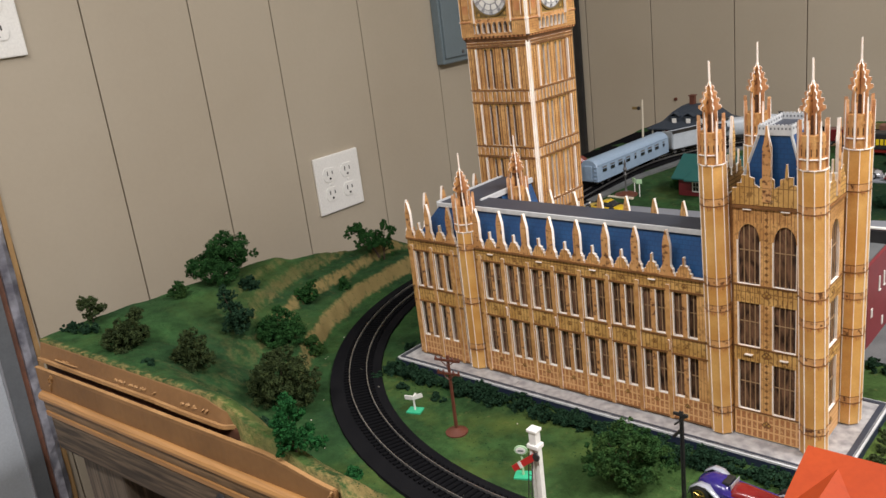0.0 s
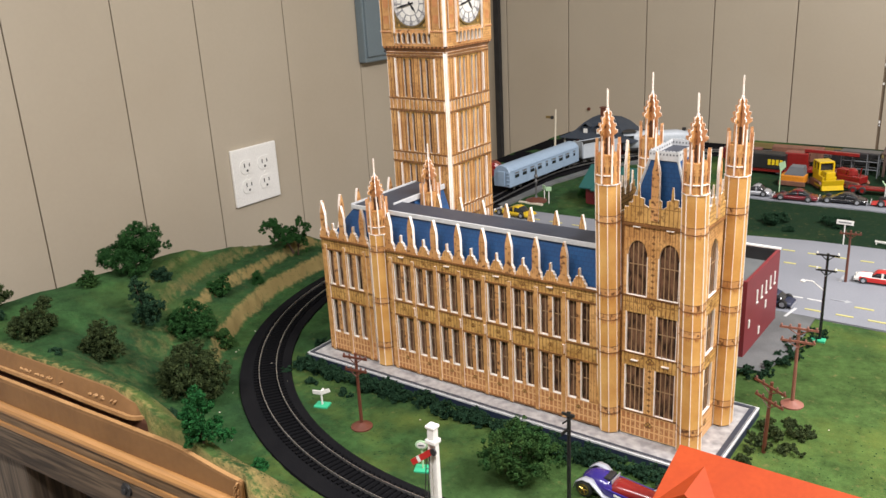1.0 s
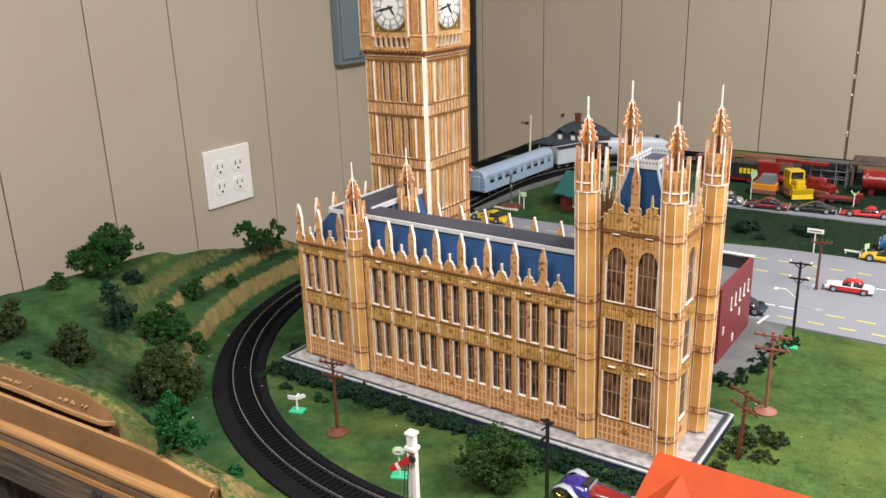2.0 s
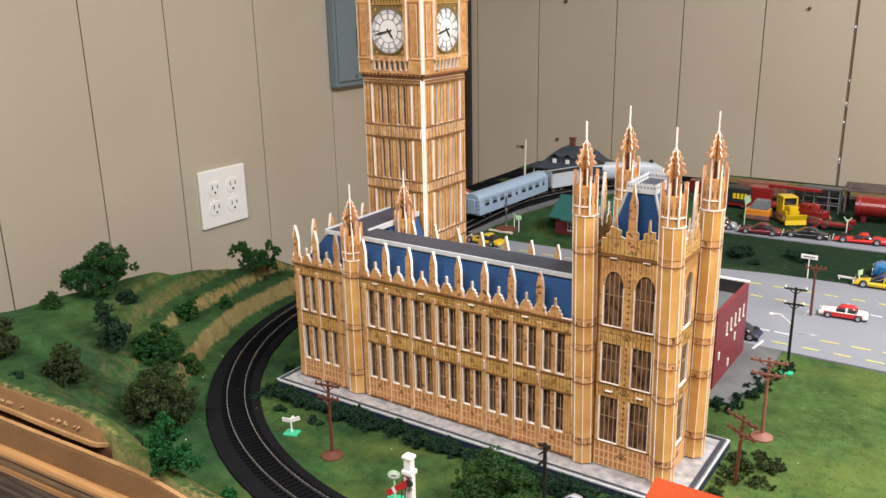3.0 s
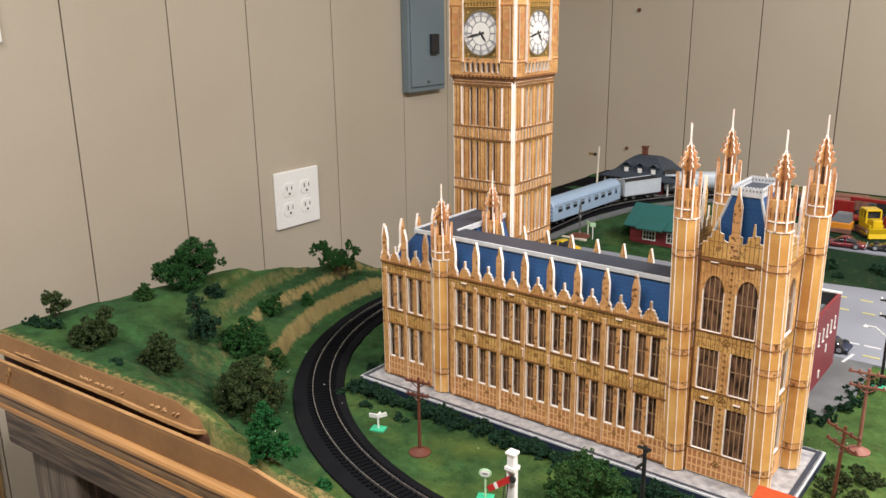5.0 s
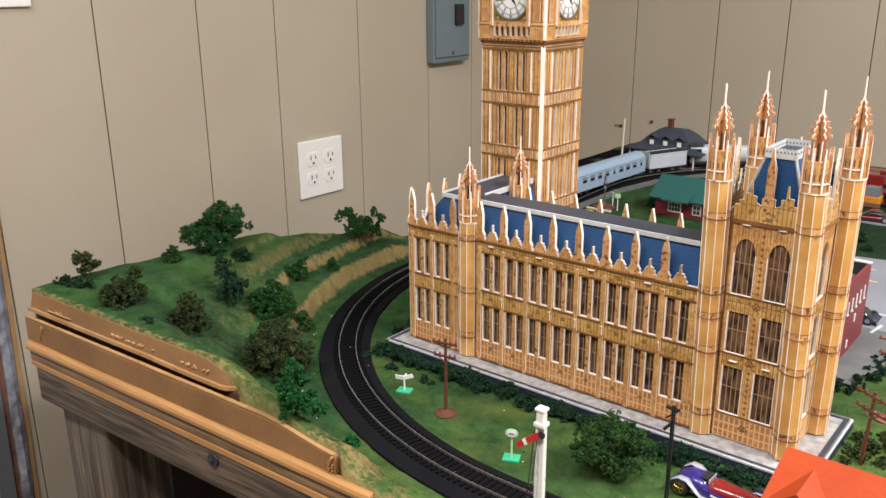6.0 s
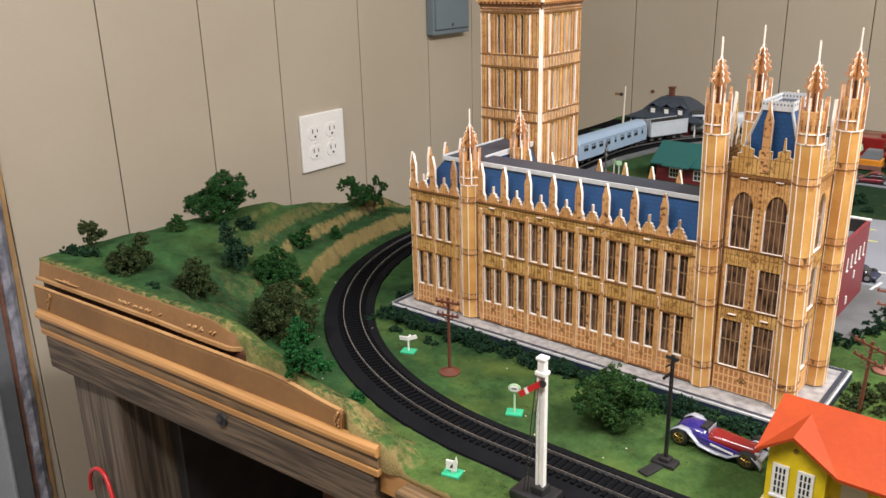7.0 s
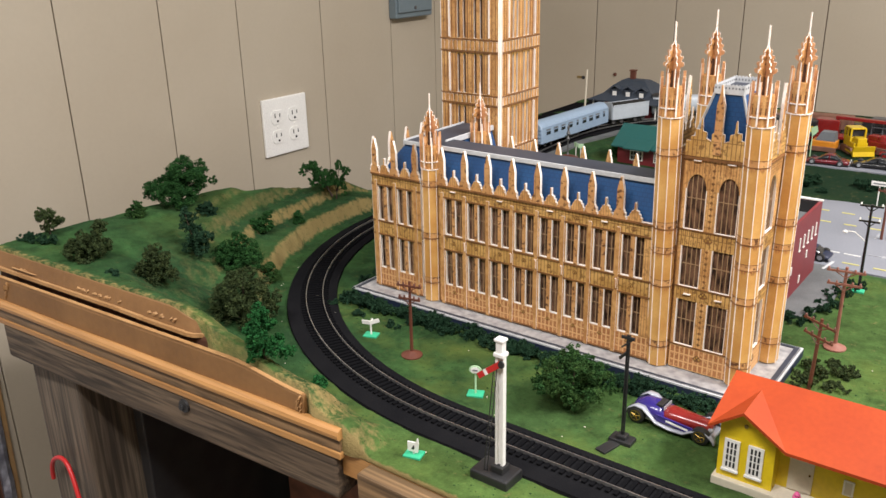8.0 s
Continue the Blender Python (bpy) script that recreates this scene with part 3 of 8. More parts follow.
room()
outlet_plate(1.364, 0.008)
outlet_plate(0.770, 0.389)
breaker_box()
for hx, hz, hr in ((-0.846, 0.360, 0.005), (-0.287, 0.340, 0.004), (-0.861, 0.022, 0.0045)):
    bm = B()
    cyl(bm, hr, hr * 0.9, 0, 0.003, 10, m=Matrix.Translation((hx, NORTH, hz)) @ pose(0, 0, 0, 90, 0, 0))
    tagged(obj("wall_plug", bm, "brown"), "small dark brown plug in the panelled wall", "plug", group="wall plugs")


# ---------------------------------------------------------------- the layout's table and ground
GRASS = -0.010
CX, CY, CR = -0.260, 1.070, 0.380     # the near curve of the track
HX, HY = -0.247, 1.083                # the hill's layers are cut round this point
DX, DY, DR = -0.30, 1.63, 0.370       # the far curve


def sstep(t):
    t = max(0.0, min(1.0, t))
    return t * t * (3 - 2 * t)


def edge_line(x):
    """The face of the layout's front edge runs slightly askew to the room west of the plank's end."""
    return 0.5975 + 0.056 * (x + 0.55)


def front_edge(x):
    """The front rim of the turf: on the upper foam, then behind the lower foam, then along the deck."""
    foam = edge_line(x) + 0.0150 - 0.0080 * sstep((x + 0.475) / 0.03)
    foam -= 0.0070 * sstep((x + 0.348) / 0.012)
    k = sstep((x + 0.303) / 0.012)
    return foam * (1 - k) + 0.6145 * k


def height(x, y):
    """The ground: flat turf, with a terraced hill outside the near curve."""
    r = math.hypot(x - HX, y - HY)
    h = 0.068 * sstep((r - 0.445) / 0.160)
    if y > 0.68:
        # four cut layers follow the curve round the back of the hill
        k = sstep((y - 0.705) / 0.115)
        ang = math.atan2(y - HY, x - HX)
        steps = 0.006 * max(0.0, min(1.0, (r - 0.450) / 0.13))
        south = max(0.0, 0.95 - y)
        for r0, up, wide, drift in ((0.4410, 0.0215, 0.014, 0.045), (0.4800, 0.0150, 0.013, 0.110), (0.5080, 0.0155, 0.018, 0.060), (0.5370, 0.0100, 0.012, 0.030)):
            rr = r - drift * south + 0.006 * noise.noise((x * 9, y * 9, r0 * 40)) + 0.0035 * noise.noise((x * 48, y * 48, r0 * 40)) + 0.0016 * noise.noise((x * 150, y * 150, r0 * 40))
            steps += up * sstep((rr - r0) / (wide * (1.0 + 0.30 * noise.noise((ang * 6, r0 * 60, 2.0)))))
        h = h * (1 - k) + steps * k
    h *= sstep((-0.285 - x) / 0.075)
    h *= 1 - sstep((y - 1.055) / 0.10)
    n = noise.noise((x * 9, y * 9, 0.3)) * 0.0045 + noise.noise((x * 28, y * 28, 1.7)) * 0.0018
    h += n * sstep((r - 0.46) / 0.06) * sstep((-0.3 - x) / 0.08)
    # a shallow gully runs down the middle of the hill
    g = (x + 0.618) * 0.72 - (y - 0.722) * 0.69
    h -= 0.0055 * math.exp(-(g / 0.014) ** 2) * sstep((y - 0.655) / 0.03) * sstep((0.80 - y) / 0.04)
    # the front rim follows the carved foam
    rim = 0.0704 - 0.0080 * sstep((x + 0.505) / 0.05) - 0.0230 * sstep((x + 0.455) / 0.100) - 0.0160 * sstep((x + 0.350) / 0.032) - 0.0220 * sstep((x + 0.309) / 0.026)
    f = sstep(1 - (y - front_edge(x) - 0.002) / 0.050)
    h = h * (1 - f) + max(0.0, rim) * f
    h += 0.0010 * noise.noise((x * 40, y * 40, 5.1)) + 0.0005 * noise.noise((x * 130, y * 130, 8.1))
    return GRASS + h


def west_edge(y):
    pts = ((0.55, -0.784), (0.72, -0.790), (0.82, -0.772), (0.90, -0.757), (1.00, -0.751), (1.08, -0.752), (1.28, -0.768), (1.5, -0.84), (2.1, -0.84))
    for (a, xa), (c, xc) in zip(pts, pts[1:]):
        if a <= y <= c:
            return xa + (xc - xa) * (y - a) / (c - a)
    return -0.84


def ground():
    xs = list(np.arange(-0.84, -0.28, 0.0028)) + list(np.arange(-0.28, -0.20, 0.006)) + list(np.arange(-0.20, 0.20, 0.01)) + list(np.arange(0.2, 1.45, 0.05))
    ys = list(np.arange(0.6065, 1.16, 0.0028)) + list(np.arange(1.16, 2.06, 0.012)) + [2.06]
    verts, idx, faces = [], {}, []
    for i, x in enumerate(xs):
        for j, y in enumerate(ys):
            idx[i, j] = len(verts)
            xx = max(x, west_edge(y))
            yy = y + (front_edge(xx) - ys[0]) * (1 - sstep((y - ys[0]) / 0.09))
            verts.append((xx, yy, height(xx, yy)))
    # the sheet's front lip, down to the deck
    for i in range(len(xs)):
        v = verts[idx[i, 0]]
        idx[i, -1] = len(verts)
        verts.append((v[0], v[1], -0.0125))
        if i:
            faces.append((idx[i - 1, -1], idx[i, -1], idx[i, 0], idx[i - 1, 0]))
    # the cut back of the hill, down to the deck
    for j, y in enumerate(ys):
        v = verts[idx[0, j]]
        idx[-1, j] = len(verts)
        verts.append((v[0] - 0.002, v[1], -0.0125))
        if j and y < 1.2:
            faces.append((idx[-1, j], idx[-1, j - 1], idx[0, j - 1], idx[0, j]))
    for i in range(len(xs) - 1):
        for j in range(len(ys) - 1):
            if xs[i + 1] > west_edge(ys[j]) or xs[i + 1] > west_edge(ys[j + 1]):
                faces.append((idx[i, j], idx[i + 1, j], idx[i + 1, j + 1], idx[i, j + 1]))
    me = bpy.data.meshes.new("ground")
    me.from_pydata([tuple(map(float, v)) for v in verts], [], faces)
    me.materials.append(M["grass"])
    for p in me.polygons:
        p.use_smooth = True
    tagged(new("ground", me), "green model turf rising into a terraced hill", "ground", kind="structure")


def table():
    t = thing("layout_table", -0.3, 0.6, -0.05, "rough timber table carrying the model railway", "table")
    o = Matrix.Translation((0.3, -0.6, 0.05))
    askew = Matrix.Translation((-0.55, 0.5975, 0)) @ pose(0, 0, 0, 0, 0, math.degrees(math.atan(0.056))) @ Matrix.Translation((0.55, -0.5975, 0))

    def add(name, bm, m, label="", turn=False):
        bmesh.ops.transform(bm, matrix=o @ askew if turn else o, verts=bm.verts[:])
        return part(name, bm, m, t, label)
    # plywood deck, in plan
    bm = B()
    plan = [(-0.778, 0.600), (-0.30, 0.615), (1.45, 0.615), (1.45, 2.06), (-0.84, 2.06), (-0.84, 1.5), (-0.768, 1.28), (-0.745, 1.08), (-0.755, 0.90), (-0.785, 0.72)]
    lo = [bm.verts.new((x, y, -0.034)) for x, y in plan]
    hi = [bm.verts.new((x, y, -0.0135)) for x, y in plan]
    bm.faces.new(hi)
    bm.faces.new(lo[::-1])
    n = len(plan)
    for i in range(n):
        bm.faces.new((lo[i], lo[(i + 1) % n], hi[(i + 1) % n], hi[i]))
    add("deck", bm, "plank")
    F = 0.5975                        # the lower foam's face, before the edge is set askew

    # front edge: carved foam layers, pine plank, weathered beam
    def ragged(x0, x1, top, bottom, y_front, y_back, name, m, lean=0.0, rough=1.0, end=0.0):
        bm = B()
        n = 220
        sec = []
        for i in range(n + 1):
            x = x0 + (x1 - x0) * i / n
            z1, z0 = top(x), bottom(x)
            w = 0.0005 * noise.noise((x * 14, 3.0, z0 * 50)) + rough * 0.00025 * noise.noise((x * 240, 3.0, 2.0))
            w += end * sstep((x - x1 + 0.022) / 0.022) ** 2
            k = rough * (0.0005 * noise.noise((x * 90, 9.0, 2.0)) + 0.0004 * noise.noise((x * 260, 9.0, 2.0)))
            yb = max(y_back, y_front + w + lean + 0.0012)
            sec.append([(x, y_front + w, z0), (x, y_front + w + lean * 0.85 + k * 0.4, z0 + (z1 - z0) * 0.88), (x, y_front + w + lean + 0.0009, z1 + k * 0.5), (x, yb, z1 + k * 0.5), (x, yb, z0)])
        loft(bm, sec)
        bmesh.ops.recalc_face_normals(bm, faces=bm.faces[:])
        return add(name, bm, m, "", True)
    rim = lambda x: 0.0590 - 0.0070 * sstep((x + 0.512) / 0.035) - 0.0060 * sstep((x + 0.478) / 0.016)
    ledge = lambda x: 0.0422 - 0.0015 * sstep((x + 0.60) / 0.10)
    ragged(-0.784, -0.4640, rim, ledge, F + 0.0105, F + 0.0200, "upper_foam", "foam", 0.0045, 0.6, 0.010)
    ragged(-0.786, -0.4660, ledge, lambda x: ledge(x) - 0.0036, F + 0.0078, F + 0.0195, "foam_ledge", "foam_cut", 0.0006, 1.6, 0.007)
    # the cut between the layers is open; shade is put into its colour
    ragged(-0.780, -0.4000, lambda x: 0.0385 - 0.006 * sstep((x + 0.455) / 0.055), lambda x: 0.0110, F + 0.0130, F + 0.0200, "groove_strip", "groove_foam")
    low_top = lambda x: 0.0356 - 0.0100 * sstep((x + 0.430) / 0.090)
    ragged(-0.780, -0.3450, low_top, lambda x: 0.0105, F, F + 0.0042, "lower_foam", "foam", 0.0006, 0.5)
    ragged(-0.780, -0.3470, lambda x: low_top(x) + 0.0008, low_top, F + 0.0004, F + 0.0040, "cut_edge", "foam_cut", 0.0003, 1.3)
    # chips and flakes left by the knife along the upper layer, and at the end of the lower one
    rng = random.Random(31)
    spots = [(-0.735 + 0.004 * i, 0.0462) for i in range(3)] + [(-0.640 + rng.uniform(0, 0.062), 0.0466) for i in range(18)] + [(-0.545 + rng.uniform(0, 0.045), 0.0466) for i in range(13)]
    spots += [(-0.3475 - rng.uniform(0, 0.004), 0.012 + 0.0016 * i) for i in range(8)]
    spots += [(-0.757 + rng.uniform(0, 0.010), rng.uniform(0.016, 0.031)) for i in range(7)]
    for x, z in spots:
        y = F + 0.0118 if z > 0.04 else F + 0.0002
        ln, th = rng.uniform(0.0014, 0.0042), rng.uniform(0.0005, 0.0011)
        tilt = rng.uniform(-0.3, 0.9) if z > 0.04 else rng.uniform(0.8, 2.0)
        bm = B()
        vs = []
        for a, c, d in ((-1, -0.3, -0.4), (1, -0.3, -1), (0.8, -0.3, 1), (-0.7, -0.3, 1.2), (-0.4, 1, -1.2), (0.6, 0.8, -0.8), (0.3, 0.7, 0.6), (-0.5, 0.9, 0.4)):
            u, v = ln * a, th * d
            vs.append(bm.verts.new((x + u * math.cos(tilt) - v * math.sin(tilt), y - 0.0018 * c, z + u * math.sin(tilt) + v * math.cos(tilt))))
        for f in ((0, 1, 5, 4), (1, 2, 6, 5), (2, 3, 7, 6), (3, 0, 4, 7), (4, 5, 6, 7), (3, 2, 1, 0)):
            bm.faces.new([vs[k] for k in f])
        bmesh.ops.recalc_face_normals(bm, faces=bm.faces[:])
        add("foam_chip", bm, "foam_cut", "", True)
    # a long sliver still hanging from the upper layer
    bm = B()
    loft(bm, [[(x, F + 0.0095 + 0.002 * q, 0.0470 + 0.0012 * noise.noise((x * 60, 2.0, 7.0)) - q * 0.0011), (x, F + 0.0085 + 0.002 * q, 0.0462 - q * 0.0008), (x, F + 0.0118, 0.0452)] for x, q in ((-0.752, 1), (-0.748, 0), (-0.736, 0), (-0.724, 0), (-0.714, 0), (-0.709, 1))])
    bmesh.ops.recalc_face_normals(bm, faces=bm.faces[:])
    add("foam_chip", bm, "foam_cut", "", True)
    # rounded pine moulding over a darker face and a yellow strip
    bm = B()
    prof = [(0.002, 0.0010), (-0.0040, 0.0010), (-0.0058, 0.0030), (-0.0060, 0.0060), (-0.0048, 0.0086), (-0.0020, 0.0104), (0.002, 0.0104)]
    loft(bm, [[(x, F + d + 0.0004 * noise.noise((x * 20, 1.0, 0.0)), z + 0.0004 * noise.noise((x * 9, 4.0, z * 60))) for d, z in prof] for x in np.arange(-0.776, -0.304, 0.007)])
    bmesh.ops.recalc_face_normals(bm, faces=bm.faces[:])
    add("pine_plank", bm, "plank", "orange pine plank along the edge", True)
    add("pine_plank", bx(-0.774, -0.3080, F - 0.0028, F + 0.010, -0.0098, 0.0009), "old_pine", "", True)
    add("pine_plank", bx(-0.7725, -0.3070, F - 0.0042, F + 0.010, -0.0160, -0.0100, bevel=0.0012), "plank", "orange pine plank along the edge", True)
    add("edge_plank", bx(-0.283, 1.45, 0.5985, 0.6140, -0.034, -0.0125, bevel=0.0015), "old_pine")
    bm = B()
    box(bm, -0.768, -0.312, F - 0.0030, F + 0.035, -0.0540, -0.0162, bevel=0.003)
    add("beam", bm, "beam", "weathered grey-brown beam", True)
    add("beam", bx(-0.272, 1.45, 0.616, 0.654, -0.09, -0.0345, bevel=0.003), "beam")
    for x, y in ((-0.752, 0.592), (-0.2, 0.70), (1.3, 0.65), (-0.7, 1.9), (1.3, 1.9)):
        top = -0.0545 if y < 0.6 else -0.0345
        add("leg", bx(x, x + 0.089, y + 0.004, y + 0.093, FLOOR, top, bevel=0.003), "post", "grey weathered timber post")
    add("back_board", bx(-0.60, 0.9, 0.80, 0.815, FLOOR, -0.0345, bevel=0.002), "rust", "rust-brown board standing under the table")
    # added board: its black stands in for the shade beside the post
    add("back_board", bx(-0.646, -0.630, 0.64, 1.60, FLOOR, -0.0345, bevel=0.002), "black", "black board added to stand for the shade under the table")
    bm = B()
    cyl(bm, 0.0065, 0.0060, 0, 0.002, 12, m=Matrix.Translation((-0.485, F - 0.0030, -0.0250)) @ pose(0, 0, 0, 90, 0, 0))
    add("bolt_hole", bm, "black", "", True)
    bm = B()
    cyl(bm, 0.0030, 0.0026, 0, 0.0030, 8, m=Matrix.Translation((-0.4865, F - 0.0040, -0.0262)) @ pose(0, 0, 0, 90, 0, 0))
    add("bolt", bm, "black", "", True)


def curve_points(step=0.006):
    """The oval's centre line: east along the front, round the near curve, north, round the far curve, east along the back."""
    pts = []
    x = 1.45
    while x > CX:
        pts.append((x, CY - CR))
        x -= step
    n = int(CR * math.pi / 2 / step)
    for i in range(n + 1):
        a = math.pi * 1.5 - (math.pi / 2) * i / n
        pts.append((CX + CR * math.cos(a), CY + CR * math.sin(a)))
    y = CY + step
    while y < DY - step:
        # eased run between the two curves
        f = sstep((y - CY) / (DY - CY))
        pts.append(((CX - CR) * (1 - f) + (DX - DR) * f, y))
        y += step
    n = int(DR * math.pi / 2 / step)
    for i in range(n + 1):
        a = math.pi - (math.pi / 2) * i / n
        pts.append((DX + DR * math.cos(a), DY + DR * math.sin(a)))
    x = DX
    while x < 1.45:
        pts.append((x, DY + DR))
        x += step
    return pts


def sweep(bm, pts, prof, mi=0):
    """Carries a cross profile of (side, up) along a line in plan."""
    rings = []
    for i, p in enumerate(pts):
        q0, q1 = pts[max(0, i - 1)], pts[min(len(pts) - 1, i + 1)]
        d = Vector((q1[0] - q0[0], q1[1] - q0[1])).normalized()
        s = Vector((d.y, -d.x))
        rings.append([(p[0] + s.x * a, p[1] + s.y * a, z) for a, z in prof])
    return loft(bm, rings, mi)


def track():
    t = thing("railway_track", CX, CY - CR, GRASS, "black plastic model railway track with nickel rails", "railway track")
    o = Matrix.Translation((-CX, CR - CY, -GRASS))
    pts = curve_points()

    def add(name, bm, m):
        bmesh.ops.transform(bm, matrix=o, verts=bm.verts[:])
        bmesh.ops.recalc_face_normals(bm, faces=bm.faces[:])
        return part(name, bm, m, t)
    z = GRASS
    add("roadbed", sweep(B(), pts, [(-0.0300, z - 0.002), (-0.0288, z + 0.0022), (-0.0170, z + 0.0035), (0.0165, z + 0.0035), (0.0235, z + 0.0022), (0.0245, z - 0.002)]), "bed")
    for s in (-1, 1):
        c = s * 0.0088
        add("rail", sweep(B(), pts, [(c - 0.00036, z + 0.0045), (c - 0.00030, z + 0.0072), (c + 0.00030, z + 0.0072), (c + 0.00036, z + 0.0045)]), "rail")
    # sleepers: single pieces where the track passes nearest, the rest as one run
    one = bpy.data.meshes.new("sleeper")
    bm = bx(-0.0014, 0.0014, -0.0145, 0.0145, 0.0034, 0.0052)
    bm.to_mesh(one)
    bm.free()
    one.materials.append(M["sleeper"])
    bm = B()
    for a, c in zip(pts, pts[1:]):
        d = Vector((c[0] - a[0], c[1] - a[1]))
        m = pose(a[0], a[1], z, 0, 0, math.degrees(math.atan2(d.y, d.x)))
        if a[0] < 0.12 and a[1] < 1.13:
            ob = new("sleeper", one)
            ob.parent, ob.matrix_basis = t, o @ m
        else:
            box(bm, -0.0014, 0.0014, -0.0145, 0.0145, 0.0034, 0.0052, m=m)
    add("sleeper_run", bm, "sleeper")["kind"] = "stuff"


def flat_patch(name, pts, z, m, label, category, thick=0.003):
    bm = B()
    hi = [bm.verts.new((x, y, z)) for x, y in pts]
    lo = [bm.verts.new((x, y, z - thick)) for x, y in pts]
    bm.faces.new(hi)
    n = len(pts)
    for i in range(n):
        bm.faces.new((lo[i], lo[(i + 1) % n], hi[(i + 1) % n], hi[i]))
    bmesh.ops.recalc_face_normals(bm, faces=bm.faces[:])
    return tagged(obj(name, bm, m), label, category, kind="structure")


def roads():
    flat_patch("road", [(-0.64, 1.245), (-0.35, 1.215), (-0.20, 1.202), (1.45, 1.198), (1.45, 1.495), (0.1, 1.487), (-0.15, 1.472), (-0.35, 1.435), (-0.64, 1.425)],
               GRASS + 0.002, "road", "pale grey painted model road with lane marks", "road")
    flat_patch("lane", [(-0.34, 1.655), (1.45, 1.70), (1.45, 1.722), (-0.34, 1.70)], GRASS + 0.002, "road", "narrow grey strip where toy cars are parked", "road")
    flat_patch("pavement", [(-0.26, 1.035), (-0.092, 1.043), (-0.078, 1.10), (-0.080, 1.20), (-0.26, 1.20)], GRASS + 0.0025, "pave", "dark grey pavement beside the maroon building", "pavement")
    flat_patch("yard", [(-0.765, 1.28), (-0.695, 1.28), (-0.695, 1.63), (-0.665, 1.79), (-0.575, 1.93), (-0.42, 2.02), (-0.30, 2.03), (-0.30, 2.055), (-0.838, 2.055), (-0.838, 1.5)], GRASS + 0.0019, "bed", "black painted ground in the corner behind the track", "ground")
    pts = [(-0.636, 1.43), (-0.636, 1.60), (-0.615, 1.72), (-0.56, 1.83), (-0.46, 1.93)]
    bm = sweep(B(), pts, [(-0.008, GRASS), (-0.008, GRASS + 0.004), (0.008, GRASS + 0.004), (0.008, GRASS)])
    bmesh.ops.recalc_face_normals(bm, faces=bm.faces[:])
    tagged(obj("kerb", bm, "pave"), "pale grey kerb path inside the far curve", "kerb", kind="structure")
    # painted lines
    marks = thing("road_marks", 0, 0, GRASS + 0.002, "white and yellow painted lane marks", "road marking", kind="structure")
    dashes = [(x, 1.388, 0.022, "yellow") for x in np.arange(-0.60, -0.30, 0.040)]
    dashes += [(x, 1.416, 0.016, "yellow") for x in np.arange(-0.238, 1.4, 0.0325)]
    dashes += [(x, 1.366, 0.015, "yellow") for x in np.arange(-0.251, -0.03, 0.031)] + [(x, 1.368, 0.013, "white") for x in np.arange(-0.014, 1.4, 0.033)]
    dashes += [(x, 1.221, 0.018, "yellow") for x in np.arange(-0.096, 1.4, 0.0328)]
    dashes += [(-0.137, 1.252, 0.031, "white"), (-0.101, 1.252, 0.018, "white")] + [(x, 1.252, 0.020, "yellow") for x in np.arange(-0.050, 1.4, 0.0325)]
    for x, y, ln, ink in dashes:
        part(ink + "_dash", bx(x, x + ln, y - 0.0016, y + 0.0016, 0, 0.0007), "line_" + ink, marks)
    part("stop_line", bx(-0.0015, 0.0015, -0.015, 0.015, 0, 0.0007, m=pose(-0.107, 1.203, 0, 0, 0, -8)), "line_white", marks)
    part("stop_line", bx(-0.083, -0.080, 1.325, 1.350, 0, 0.0007), "line_worn", marks)
    bm = B()
    prism(bm, [(-0.078, 0.001), (-0.062, 0.001), (-0.062, 0.005), (-0.054, 0.0), (-0.062, -0.005), (-0.062, -0.0015), (-0.078, -0.0015)], 0, 0.0007, pose(0, 1.264, 0.0, -90, 0, 0), 0, 0)
    part("turn_arrow", bm, "line_worn", marks)


ground()
table()
track()
roads()


# ---------------------------------------------------------------- the card palace
PX, PY = -0.290, 0.858      # origin of the palace thing
FRONT = lambda y: Matrix.Translation((0, y, 0))                       # boards facing the south
SIDE = lambda x: Matrix.Translation((x, 0, 0)) @ pose(0, 0, 0, 0, 0, 90)   # boards facing the east (u runs north)
WESTF = lambda x: Matrix.Translation((x, 0, 0)) @ pose(0, 0, 0, 0, 0, -90)  # boards facing the west (u runs south)
BACK = lambda y: Matrix.Translation((0, y, 0)) @ pose(0, 0, 0, 0, 0, 180)


class Model:
    """A thing standing at an origin, whose parts are built in world places."""

    def __init__(self, name, x, y, z, label, category):
        self.t = thing(name, x, y, z, label, category)
        self.o = Matrix.Translation((-x, -y, -z))

    def add(self, name, bm, m, parent=None, label="", smooth=False):
        bmesh.ops.transform(bm, matrix=self.o, verts=bm.verts[:])
        return part(name, bm, m, parent or self.t, label, smooth)


def rect(u0, u1, z0, z1):
    return [(u0, z0), (u1, z0), (u1, z1), (u0, z1)]


def mirrored(u, w, z0, z1, half):
    """A board's outline, alike on both sides of u: half widths in w and heights from z0 to z1."""
    k = z1 - z0
    return [(u - w * half[0][0], z0 + k * half[0][1])] + [(u + w * a, z0 + k * c) for a, c in half] + [(u - w * a, z0 + k * c) for a, c in half[1:][::-1]]


def spike_outline(u, w, z0, z1):
    """A tall tapered pinnacle."""
    return mirrored(u, w, z0, z1, [(1.0, 0.0), (1.0, 0.64), (0.86, 0.70), (0.58, 0.80), (0.30, 0.92), (0.22, 1.0)])


